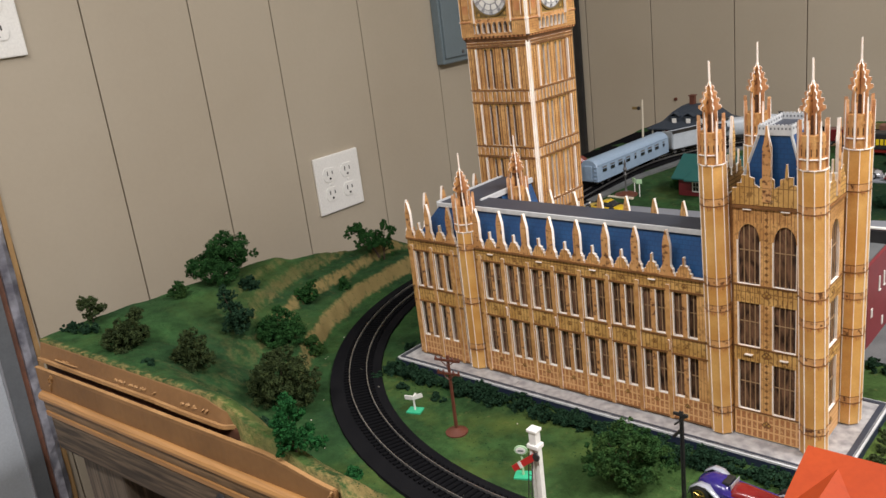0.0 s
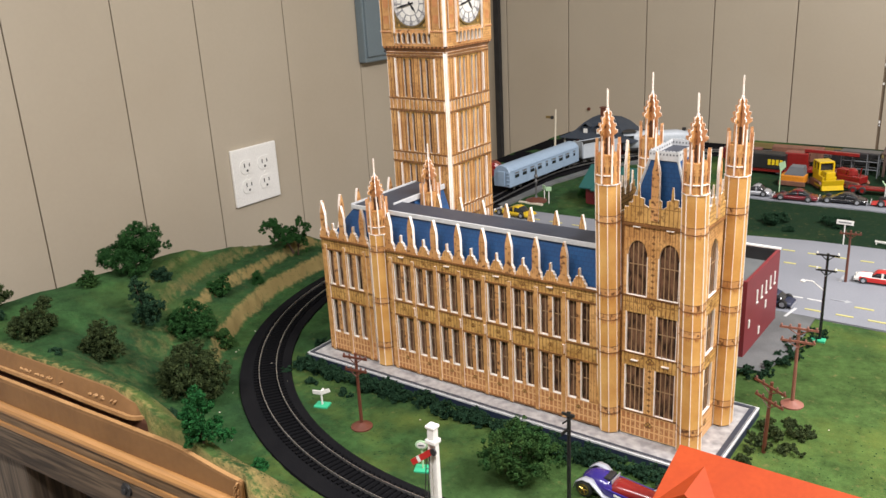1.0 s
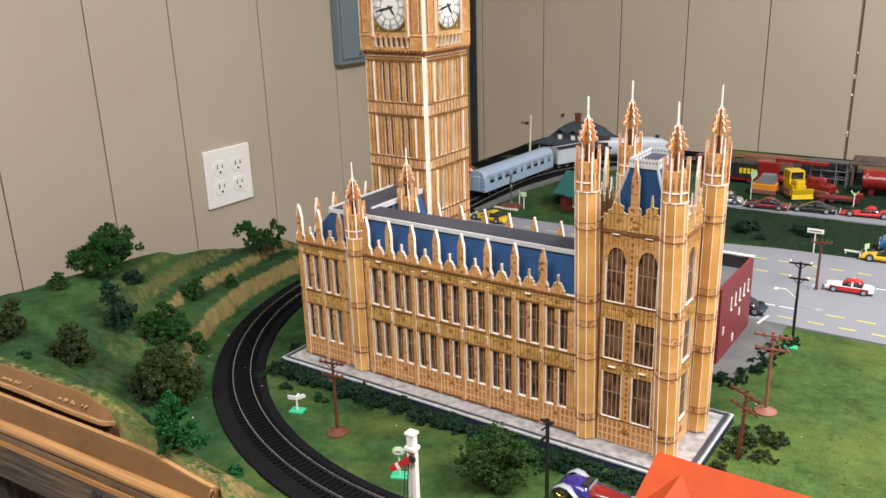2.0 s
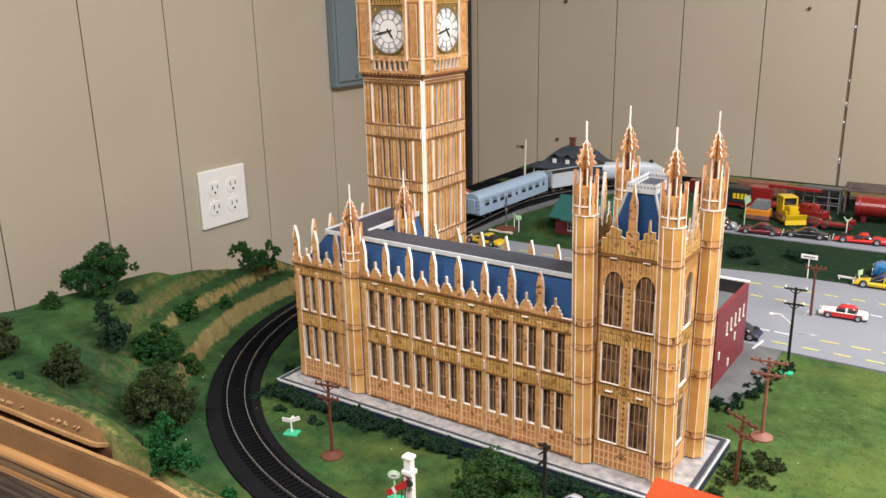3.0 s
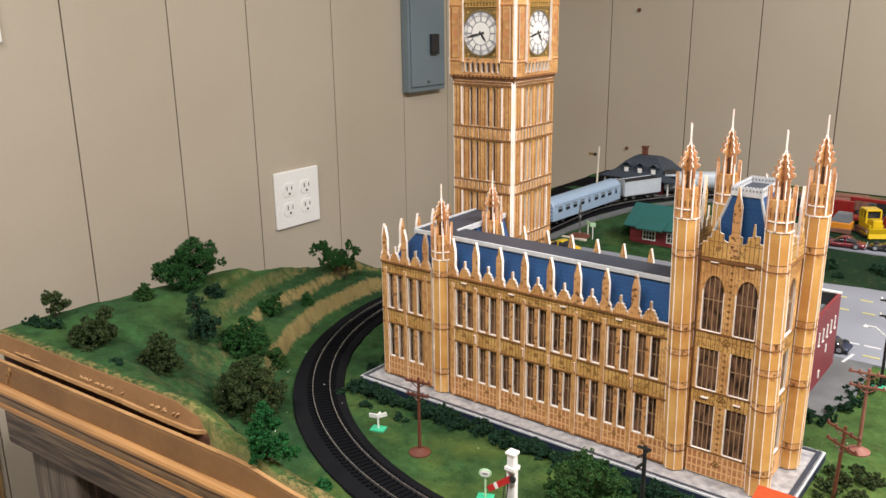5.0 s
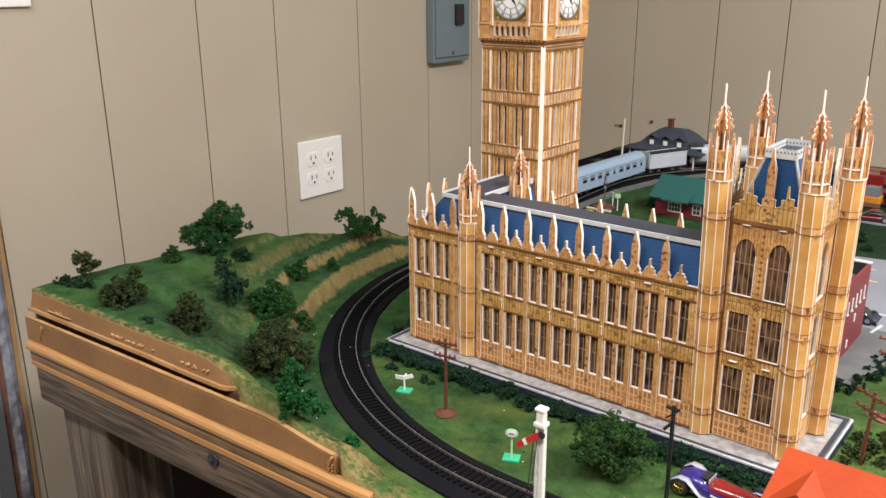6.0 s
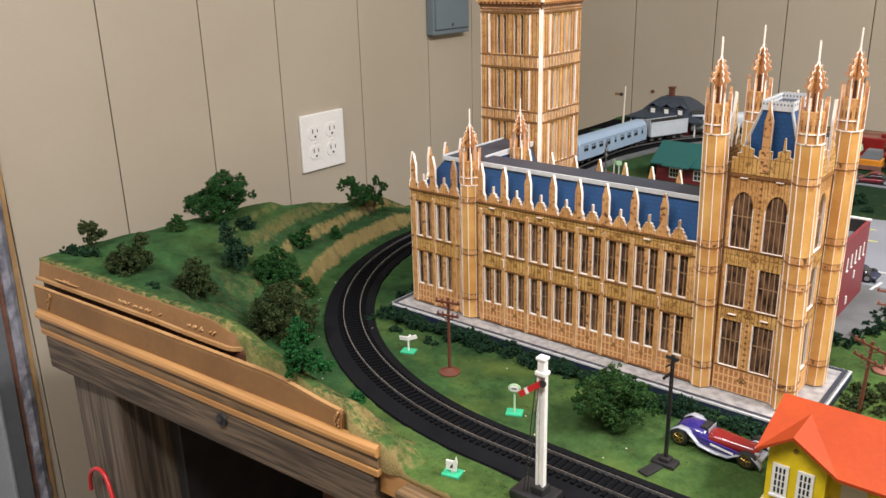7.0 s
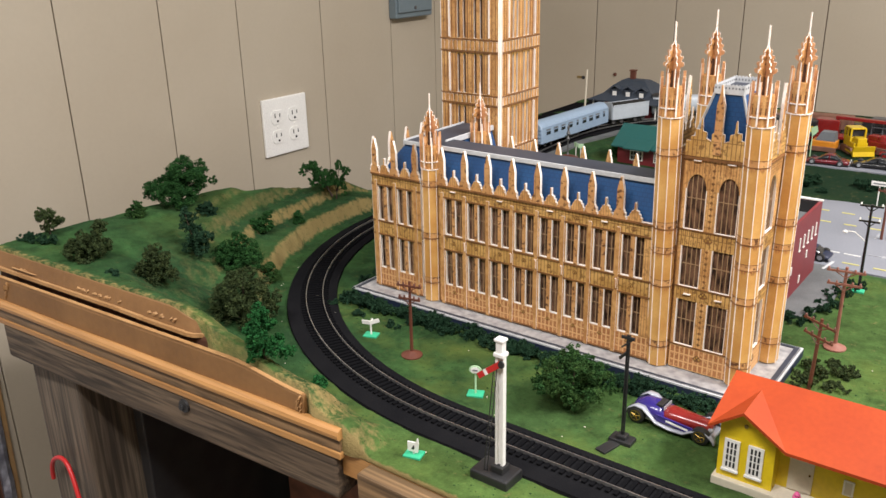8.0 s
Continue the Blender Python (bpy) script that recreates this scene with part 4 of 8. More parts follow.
def fin_outline(u, w, z0, z1):
    """A pinnacle on a broad stepped foot."""
    return mirrored(u, w, z0, z1, [(1.9, 0.0), (1.9, 0.09), (1.62, 0.10), (1.62, 0.19), (1.30, 0.20), (1.24, 0.24), (1.0, 0.25), (0.98, 0.68), (0.80, 0.77), (0.46, 0.89), (0.16, 1.0)])


def crown_outline(u, w, z0, z1):
    """A stepped battlement with a slender spike."""
    return mirrored(u, w, z0, z1, [(1.0, 0.0), (1.0, 0.24), (0.78, 0.26), (0.74, 0.42), (0.54, 0.45), (0.50, 0.57), (0.24, 0.60), (0.13, 0.63), (0.105, 1.0)])


def emblem(mod, fr, u, z, depth, s=1.0):
    """A printed crown: dark diamond with gilt lobes."""
    e = mod.add("emblem", prism(B(), [(u - 0.0030 * s, z), (u - 0.0012 * s, z - 0.0016 * s), (u + 0.0012 * s, z - 0.0016 * s), (u + 0.0030 * s, z), (u + 0.0012 * s, z + 0.0022 * s), (u, z + 0.0032 * s), (u - 0.0012 * s, z + 0.0022 * s)], depth, depth + 0.00012, fr, 0, 0), "card_dark")
    for du, dz, q in ((-0.0013, 0.0003, 0.0007), (0.0013, 0.0003, 0.0007), (0.0, 0.0015, 0.0006)):
        pts = [(u + du * s + q * s * math.cos(math.radians(60 * k)), z + dz * s + q * s * math.sin(math.radians(60 * k))) for k in range(6)]
        mod.add("gilt_lobe", prism(B(), pts, depth + 0.00012, depth + 0.00024, fr, 0, 0), "gold", e)
    return e


def window(mod, fr, u0, u1, z0, z1, depth, lights=2):
    """A recessed printed window with thin mullions and a transom."""
    w = mod.add("window", prism(B(), rect(u0 - 0.0008, u1 + 0.0008, z0 - 0.0008, z1 + 0.0008), depth - 0.0006, depth, fr, 0, 0), "glass_print")
    for i in range(1, lights):
        u = u0 + (u1 - u0) * i / lights
        mod.add("mullion", prism(B(), rect(u - 0.00035, u + 0.00035, z0, z1), depth, depth + 0.0005, fr, 0, 0), "mullion", w)
    zt = z0 + (z1 - z0) * 0.56
    mod.add("transom", prism(B(), rect(u0, u1, zt - 0.0003, zt + 0.0003), depth, depth + 0.0006, fr, 0, 0), "mullion", w)
    return w


def bay_front(mod, fr, u0, u1, zrows, ztop, windows, mats=("card", "edge"), pil=0.0042):
    """One stretch of palace wall: bands over and under the rows, piers between the windows, windows set back."""
    T = 0.0034
    lows = [0.0] + [z1 for z0, z1 in zrows]
    highs = [z0 for z0, z1 in zrows] + [ztop]
    for a, c in zip(lows, highs):
        sfx = "_side" if mats[0].endswith("_side") else ""
        mod.add("band", prism(B(), rect(u0, u1, a, c), 0, T, fr), (("card_base" if a < 0.001 else "card_band") + sfx, "edge"))
        zz = [a + 0.0012] if a < 0.001 else [a + 0.0014, c - 0.0014]
        for z in zz:
            mod.add("string_course", prism(B(), rect(u0, u1, z - 0.0007, z + 0.0007), T, T + 0.0008, fr, 0, 0), "card_dark")
    for z0, z1 in zrows:
        edges = [u0] + [v for w in windows for v in w] + [u1]
        for i in range(0, len(edges), 2):
            if edges[i + 1] - edges[i] > 0.0004:
                mod.add("pier", prism(B(), rect(edges[i], edges[i + 1], z0, z1), 0, T, fr), ((mats[0].replace("card", "card_motif") if edges[i + 1] - edges[i] < 0.0058 else mats[0]), "edge"))
        for a, c in windows:
            w = window(mod, fr, a, c, z0, z1, 0.0002, 2)
            # pale cut edges of the opening
            mod.add("jamb", prism(B(), rect(a - 0.0002, a + 0.0007, z0, z1), T, T + 0.0003, fr, 0, 0), "edge", w)
            mod.add("sill", prism(B(), rect(a + 0.0007, c, z0 - 0.0002, z0 + 0.0005), T - 0.0004, T + 0.0003, fr, 0, 0), "edge", w)


def spire(mod, x, y, z0, z1, r, parent, fins=3):
    """Card boards crossing on one axis, with jagged crockets and a thin mast, as slotted together."""
    k = z1 - z0
    prof = [(0.70, 0.0), (0.70, 0.30), (0.98, 0.325), (1.10, 0.345), (1.06, 0.385), (0.82, 0.390), (0.82, 0.425), (0.94, 0.445), (0.92, 0.480), (0.64, 0.485), (0.62, 0.525), (0.72, 0.540), (0.68, 0.575), (0.42, 0.580), (0.40, 0.615), (0.46, 0.630), (0.40, 0.660), (0.20, 0.670), (0.15, 0.70), (0.085, 0.72), (0.080, 1.0)]
    for i in range(fins):
        s = 1.0 + (0.06 if i % 2 else -0.05)
        out = [(r * a * (s if a > 0.12 else 1.0), z0 + k * b) for a, b in prof]
        pts = ([(-a, b) for a, b in out] + [(a, b) for a, b in out[::-1]])[::-1]
        m = Matrix.Translation((x, y, 0)) @ pose(0, 0, 0, 0, 0, 180 * i / fins + 12)
        mod.add("spire_board", prism(B(), pts, -0.00042, 0.00042, m), ("card_motif" if i % 2 else "card_rose", "edge"), parent)


def turret(mod, x, y, r, zc, ztip, bands, zfoot=0.0, lean=(0.0, 0.0)):
    """An eight-sided card turret: shaft with white cut edges, bands, collar, lantern with pinnacles, crossed spire."""
    turn8 = pose(0, 0, 0, 0, 0, 22.5)
    sx, sy = lean
    rng = random.Random(int(abs(x * 7919 + y * 1543) * 1000))

    def at(z):
        return Matrix.Translation((x + sx * z / ztip, y + sy * z / ztip, 0)) @ turn8
    shaft = loft(B(), [[(x + sx * z / ztip + r * math.cos(math.radians(45 * i + 22.5)), y + sy * z / ztip + r * math.sin(math.radians(45 * i + 22.5)), z) for i in range(8)] for z in (zfoot, zc)])
    t = mod.add("turret", shaft, "card_amber")
    for i in range(8):
        a = math.radians(45 * i + 22.5)
        p0 = (x + sx * zfoot / ztip + r * math.cos(a), y + sy * zfoot / ztip + r * math.sin(a), zfoot)
        p1 = (x + sx * zc / ztip + r * math.cos(a), y + sy * zc / ztip + r * math.sin(a), zc)
        mod.add("cut_edge", rod(B(), p0, p1, rng.uniform(0.00028, 0.00046), n=5), "edge", t)
    flat = r * math.cos(math.pi / 8)
    for z, h in bands:
        mod.add("moulding", cyl(B(), r * 1.045, r * 1.045, z - h * 0.45, z + h * 0.45, 8, m=at(z)), "card_dark", t)
        mod.add("moulding", cyl(B(), r * 1.022, r * 1.022, z + h * 0.45, z + h + 0.0042, 8, m=at(z)), "card_motif", t)
        mod.add("moulding", cyl(B(), r * 1.035, r * 1.035, z + h + 0.0042, z + h + 0.0047, 8, m=at(z)), "card_dark", t)
        for i in range(8):
            # little printed hoods hanging under the band, two to a face
            m = at(z) @ pose(0, 0, 0, 0, 0, 45 * i + 90)
            for u in (-0.0017, 0.0017):
                w = 0.0011
                zt = z - h * 0.45
                mod.add("hood", prism(B(), [(u - w, zt - 0.0034), (u - w * 0.5, zt - 0.0016), (u, zt - 0.0007), (u + w * 0.5, zt - 0.0016), (u + w, zt - 0.0034), (u + w * 1.25, zt), (u - w * 1.25, zt)], flat, flat + 0.00012, m, 0, 0), "card_red", t)
    k = ztip - zc
    mod.add("collar", cyl(B(), r * 1.07, r * 1.07, zc, zc + 0.0007, 8, m=at(zc)), "edge", t)
    rl = r * 0.95
    fl = rl * math.cos(math.pi / 8)
    zb = zc + k * 0.325
    mod.add("lantern", cyl(B(), rl, rl, zc + 0.0007, zb, 8, m=at(zb)), "card_plain", t)
    mod.add("lantern_core", cyl(B(), r * 0.36, r * 0.30, zb, zc + k * 0.50, 8, m=at(zb)), "recess", t)
    for i in range(8):
        m = at(zb) @ pose(0, 0, 0, 0, 0, 45 * i + 90)
        for u in (-0.0014, 0.0014):
            mod.add("slot", prism(B(), rect(u - 0.0006, u + 0.0006, zc + k * 0.135, zc + k * 0.205), fl, fl + 0.00015, m, 0, 0), "recess", t)
        mod.add("frieze", prism(B(), rect(-0.0031, 0.0031, zc + k * 0.228, zc + k * 0.268), fl, fl + 0.00018, m, 0, 0), "card_motif", t)
        if rng.random() < 0.8:
            mod.add("tab", prism(B(), rect(-0.0027, 0.0027, zc + k * 0.105, zc + k * 0.105 + 0.0007), fl, fl + 0.0012, m, 0, 1), ("edge", "edge"), t)
        m = at(zb) @ pose(0, 0, 0, 0, 0, 45 * i + 112.5)
        top = zc + k * rng.uniform(0.43, 0.50)
        mod.add("pinnacle", prism(B(), mirrored(0, r * 0.068, zc + k * 0.02, top, [(1.0, 0.0), (1.0, 0.86), (0.62, 0.88), (0.62, 1.0)]), rl * 0.86, rl * 1.12, m), ("edge", "edge" if r > 0.010 else "card_rose"), t)
    spire(mod, x + sx * 0.93, y + sy * 0.93, zb, ztip, r * 0.80, t)
    mod.add("mast", rod(B(), (x + sx * 0.93, y + sy * 0.93, zb + (ztip - zb) * 0.66), (x + sx, y + sy, ztip + 0.0006), 0.0008, 0.00055, 5), "edge", t)
    return t


def palace():
    p = Model("palace_model", PX, PY, 0.0, "tan printed card model of a gothic palace with blue roofs", "model building")
    YF = 0.8605
    # plinth: pale slab with a dark border band and white rim over a navy side
    for x0, x1, y1 in ((-0.506, -0.3602, 1.10), (-0.3598, -0.070, 0.962)):
        p.add("plinth", bx(x0, x1, 0.836, y1, -0.0115, -0.0035), "navy")
        p.add("slab", bx(x0 + 0.0025 * (x0 < -0.5), x1 - 0.0025 * (x1 > -0.1), 0.8385, y1 - 0.0025, -0.0035, -0.0012), "marble")
    for nm, m, off, w in (("white_rim", "ridge_white", 0.0, 0.0016), ("dark_border", "roof_grey", 0.0026, 0.0040)):
        x0, x1, y0, y1, ym, xm = -0.5058 + off, -0.0702 - off, 0.8362 + off, 1.0998 - off, 0.9618 - off, -0.3602 - off
        zt = -0.0005 if off else -0.0016
        wf = 0.0018 if off else w
        for d in ((x0, x1, y0, y0 + wf), (x0, xm, y1 - w, y1), (x0, x0 + w, y0 + wf, y1 - w), (x1 - w, x1, y0 + wf, ym), (xm, x1 - w, ym - w, ym), (xm - w, xm, ym, y1 - w)):
            p.add(nm, bx(*d, -0.0032, zt), m)
    rows = [(0.0213, 0.0578), (0.0750, 0.1120)]
    # long front: eight bays of two windows
    fr = FRONT(YF)
    P = 0.0270
    wins = []
    for k in range(8):
        u = -0.3965 + P * k + 0.0034
        wins += [(u, u + 0.0079), (u + 0.0123, u + 0.0202)]
    bay_front(p, fr, -0.4010, -0.1740, rows, 0.1255, wins)
    for k in range(8):
        u = -0.3965 + P * k
        p.add("buttress", prism(B(), rect(u - 0.0017, u + 0.0017, 0.0, 0.118), 0.0035, 0.0045, fr), ("card_plain", "edge"))
        p.add("fin", prism(B(), fin_outline(u, 0.0032, 0.1242, 0.1625), 0.0012, 0.0046, fr, rim=0.0003), ("card_motif", "edge"))
        p.add("crest", prism(B(), crown_outline(u + P / 2, 0.0064, 0.1245, 0.1415), 0.0004, 0.0034, fr, rim=0.00036), ("card", "edge"))
        for z in (0.0664, 0.1178, 0.0136):
            emblem(p, fr, u + P / 2, z, 0.0034, 0.9)
        # loose tabs of the slotted boards
        if k % 2 == 0:
            p.add("tab", prism(B(), rect(u + P / 2 - 0.0030, u + P / 2 + 0.0030, 0.1200, 0.1207), 0.0034, 0.0050, fr, 0, 1), ("edge", "edge"))
        if k % 2 == 1 or k == 4:
            p.add("tab", prism(B(), rect(u - 0.0008, u + 0.0008, 0.0625, 0.0710), 0.0045, 0.0062, fr, 0, 1), ("card_plain", "edge"))
    # west pavilion front
    bay_front(p, fr, -0.4885, -0.4240, rows, 0.1255, [(-0.4800, -0.4732), (-0.4680, -0.4612), (-0.4540, -0.4472), (-0.4420, -0.4352)])
    for u in (-0.4830, -0.4575, -0.4305):
        p.add("fin", prism(B(), fin_outline(u, 0.0032, 0.1242, 0.1615), 0.0012, 0.0042, fr, rim=0.0003), ("card_motif", "edge"))
        p.add("buttress", prism(B(), rect(u - 0.0017, u + 0.0017, 0.0, 0.118), 0.0035, 0.0045, fr), ("card_plain", "edge"))
    for u in (-0.4710, -0.4440):
        p.add("crest", prism(B(), crown_outline(u, 0.0062, 0.1245, 0.1415), 0.0004, 0.0034, fr, rim=0.00036), ("card", "edge"))
    # west side of the pavilion wing
    fw = WESTF(-0.4885)
    wsw = []
    for k in range(4):
        u = -0.862 - 0.027 * (k + 1) + 0.0047
        wsw += [(u, u + 0.0066), (u + 0.0112, u + 0.0178)]
    wsw.sort()
    bay_front(p, fw, -0.9740, -0.8605, rows, 0.1255, wsw, ("card_side", "edge"))
    for k in range(5):
        u = -0.866 - 0.027 * k
        p.add("fin", prism(B(), fin_outline(u, 0.0032, 0.1242, 0.1610), 0.0012, 0.0042, fw, rim=0.0003), ("card_motif_side", "edge"))
    # dark cornice line under the parapet
    for a, c, f in ((-0.4010, -0.1740, fr), (-0.4885, -0.4240, fr), (-0.9740, -0.8605, fw)):
        p.add("string_course", prism(B(), rect(a, c, 0.1240, 0.1256), 0.0034, 0.0052, f, 0, 0), "card_dark")
    # cores behind the boards
    p.add("core", bx(-0.4880, -0.1740, YF + 0.0004, 0.9260, 0.0, 0.1245), "card_dark")
    p.add("core", bx(-0.4880, -0.4010, 0.9262, 0.9765, 0.0, 0.1245), "card_dark")
    # back wall with its row of fins
    fb = BACK(0.9265)
    p.add("back_wall", prism(B(), rect(0.1740, 0.4005, 0.0, 0.1255), 0, 0.0026, fb), ("card", "edge"))
    for k in range(8):
        u = 0.2005 + P * k
        p.add("fin", prism(B(), fin_outline(u, 0.0031, 0.1242, 0.1640), 0.0012, 0.0042, fb, rim=0.00042), ("card", "edge"))
    # roofs
    def roof(x0, x1, tx0, tx1, y0, y1, ty0, ty1, z0, z1, m="roof_blue"):
        bm = B()
        a = [bm.verts.new(v) for v in ((x0, y0, z0), (x1, y0, z0), (x1, y1, z0), (x0, y1, z0))]
        c = [bm.verts.new(v) for v in ((tx0, ty0, z1), (tx1, ty0, z1), (tx1, ty1, z1), (tx0, ty1, z1))]
        for i in range(4):
            bm.faces.new((a[i], a[(i + 1) % 4], c[(i + 1) % 4], c[i]))
        bm.faces.new(c)
        bm.faces.new(a[::-1])
        return p.add("roof", bm, m)
    roof(-0.480, -0.1765, -0.452, -0.1765, 0.8640, 0.9240, 0.8720, 0.9020, 0.1246, 0.1578)
    roof(-0.4800, -0.4060, -0.4520, -0.4180, 0.9242, 0.9750, 0.9240, 0.9750, 0.1246, 0.1578)
    p.add("roof_top", bx(-0.4530, -0.1770, 0.8712, 0.9022, 0.1578, 0.1598), "roof_grey")
    p.add("roof_top", bx(-0.4530, -0.4172, 0.9024, 0.9755, 0.1578, 0.1598), "roof_grey")
    p.add("ridge_strip", bx(-0.4538, -0.1770, 0.8692, 0.8708, 0.1566, 0.1608, bevel=0.0004), "ridge_white")
    p.add("ridge_strip", bx(-0.4168, -0.4148, 0.8900, 0.9755, 0.1560, 0.1614, bevel=0.0004), "ridge_white")
    p.add("ridge_strip", bx(-0.4556, -0.4538, 0.8712, 0.9755, 0.1545, 0.1610), "ridge_white")
    # corner turrets of the long range
    turret(p, -0.4135, 0.8620, 0.0100, 0.1390, 0.2120, ((0.122, 0.0012), (0.068, 0.0012), (0.020, 0.0012)))
    turret(p, -0.4080, 0.9400, 0.0100, 0.1390, 0.2120, ((0.122, 0.0012), (0.068, 0.0012)))
    # the great square tower
    XA, XC, YA, YB = -0.1660, -0.0965, 0.8625, 0.9185
    bands = ((0.1865, 0.0010), (0.1250, 0.0014), (0.1040, 0.0006), (0.0745, 0.0012), (0.0180, 0.0010))
    for x in (XA, XC):
        for y in (YA, YB):
            back = y == YB
            dx = (0.003 if back else 0.0) + (0.0025 if back and x == XC else 0.0)
            turret(p, x + dx - (0.0 if back else 0.0008), y + (0.002 if back else -0.0005), 0.0096, 0.2165, 0.2925 if back else 0.2885, bands, lean=(0.0010, 0.002) if back else (-0.0032, -0.0062))
    trows = [(0.0230, 0.0640), (0.0765, 0.1115)]
    p.add("tower_core", bx(XA + 0.002, XC - 0.002, YA + 0.0006, YB - 0.0006, 0.0, 0.1890), "card_dark")
    for fr2, lo, hi, mats in ((FRONT(YA), XA, XC, ("card", "edge")), (SIDE(XC), YA, YB, ("card_side", "edge")), (WESTF(XA), -YB, -YA, ("card_side", "edge")), (BACK(YB), -XC, -XA, ("card", "edge"))):
        mid, wd = (lo + hi) / 2, hi - lo
        a0, a1 = lo + 0.0098, hi - 0.0098
        if wd > 0.06:
            ws = [(mid - 0.0213, mid - 0.0055), (mid + 0.0045, mid + 0.0203)]
        else:
            ws = [(mid - 0.0085, mid + 0.0085)]
        T = 0.0019
        for z0, z1 in ((0.0, trows[0][0]), (trows[0][1], trows[1][0]), (trows[1][1], 0.1265)):
            sfx = "_side" if mats[0].endswith("_side") else ""
            p.add("band", prism(B(), rect(a0, a1, z0, z1), 0, T, fr2), (("card_base" if z0 < 0.001 else "card_band") + sfx, "edge"))
            p.add("string_course", prism(B(), rect(a0, a1, z1 - 0.0012, z1 - 0.0002), T, T + 0.0008, fr2, 0, 0), "card_dark")
        for z0, z1 in trows:
            e = [a0] + [v for w in ws for v in w] + [a1]
            for i in range(0, len(e), 2):
                p.add("pier", prism(B(), rect(e[i], e[i + 1], z0, z1), 0, T, fr2), mats)
            for a, c in ws:
                window(p, fr2, a, c, z0, z1, 0.0002, 4)
                # pale cut edges round the opening
                p.add("jamb", prism(B(), rect(a - 0.0009, a, z0, z1), T, T + 0.0003, fr2, 0, 0), "edge")
                p.add("jamb", prism(B(), rect(c, c + 0.0005, z0, z1), T, T + 0.0003, fr2, 0, 0), "edge")
                p.add("sill", prism(B(), rect(a - 0.0003, c + 0.0003, z0 - 0.0008, z0), T, T + 0.0005, fr2, 0, 1), ("edge", "edge"))
        # tall arched openings: the board over them is cut to the arch
        zb, zs, za = 0.1265, 0.1600, 0.1725
        e = [a0] + [v for w in ws for v in w] + [a1]
        for i in range(0, len(e), 2):
            p.add("pier", prism(B(), rect(e[i], e[i + 1], zb, zs), 0, T, fr2), mats)
        head = [(a0, 0.189), (a0, zs)]
        for a, c in ws:
            for j in range(0, 13):
                t = math.pi * (1 - j / 12)
                head.append(((a + c) / 2 + (c - a) / 2 * math.cos(t), zs + (za - zs) * math.sin(t)))
        head += [(a1, zs), (a1, 0.189)]
        p.add("arch_board", prism(B(), head[::-1], 0, T, fr2), mats)
        for a, c in ws:
            window(p, fr2, a, c, zb, za, 0.0002, 4)
            p.add("jamb", prism(B(), rect(a - 0.0009, a, zb, zs), T, T + 0.0003, fr2, 0, 0), "edge")
            p.add("jamb", prism(B(), rect(c, c + 0.0005, zb, zs), T, T + 0.0003, fr2, 0, 0), "edge")
            p.add("sill", prism(B(), rect(a - 0.0003, c + 0.0003, zb - 0.0008, zb), T, T + 0.0005, fr2, 0, 1), ("edge", "edge"))
        p.add("cornice", prism(B(), rect(a0, a1, 0.1845, 0.1865), T, T + 0.0016, fr2, 0, 1), ("card_dark", "card_dark"))
        for z in (0.0120, 0.0700, 0.1185):
            emblem(p, fr2, mid - 0.0005, z, T, 1.35)
        # printed column between the windows, and hoods hanging over the openings
        if wd > 0.06:
            for z in np.arange(0.026, 0.183, 0.0052):
                if not (0.0635 < z < 0.0770 or 0.1110 < z < 0.1270):
                    p.add("column_print", prism(B(), [(mid - 0.0022, z), (mid - 0.0006, z - 0.0014), (mid + 0.0010, z), (mid - 0.0006, z + 0.0014)], T, T + 0.00012, fr2, 0, 0), "card_dark")
        for z0, z1, n in ((0.1740, 0.1842, 12), (0.1128, 0.1172, 14), (0.1205, 0.1250, 14), (0.0655, 0.0690, 14), (0.0715, 0.0750, 14)):
            for i in range(n + 1):
                u = a0 + (a1 - a0) * i / n
                if 0.170 < z0 or abs(u - mid) > 0.005:
                    p.add("tracery_line", prism(B(), rect(u - 0.00022, u + 0.00022, z0, z1), T, T + 0.00010, fr2, 0, 0), "card_dark")
        # stepped parapet with a tall middle pinnacle
        q = wd / 2 - 0.0098
        out = [(mid - q, 0.187), (mid + q, 0.187), (mid + q, 0.199), (mid + q * 0.86, 0.199), (mid + q * 0.86, 0.2025), (mid + q * 0.72, 0.2030), (mid + q * 0.72, 0.2085), (mid + q * 0.58, 0.2085),
               (mid + q * 0.555, 0.2175), (mid + q * 0.515, 0.2175), (mid + q * 0.49, 0.2075), (mid + q * 0.36, 0.2065), (mid + q * 0.36, 0.2020), (mid + q * 0.20, 0.2000), (mid + q * 0.20, 0.2060), (mid + q * 0.13, 0.2070),
               (mid + q * 0.13, 0.2290), (mid + q * 0.06, 0.2360), (mid, 0.2440)]
        out = out + [(2 * mid - u, z) for u, z in out[2:-1][::-1]]
        p.add("parapet", prism(B(), out, 0.0012, 0.0026, fr2, rim=0.0004), (mats[0].replace("card", "card_band"), "edge"))
        if wd > 0.06:
            for u, z in ((mid - 0.014, 0.1835), (mid + 0.013, 0.1835), (mid - 0.0135, 0.0695), (mid + 0.0125, 0.0695)):
                p.add("tab", prism(B(), rect(u - 0.0030, u + 0.0030, z, z + 0.0006), T, T + 0.0020, fr2, 0, 1), ("edge", "edge"))
        p.add("pinnacle", prism(B(), spike_outline(mid, 0.0030, 0.190, 0.2440), 0.0026, 0.0036, fr2, rim=0.0003), (mats[0].replace("card", "card_motif"), "edge"))
    # steep tower roof with pale hips and a fenced top
    x0, x1, y0, y1 = XA + 0.009, XC - 0.009, YA + 0.006, YB - 0.006
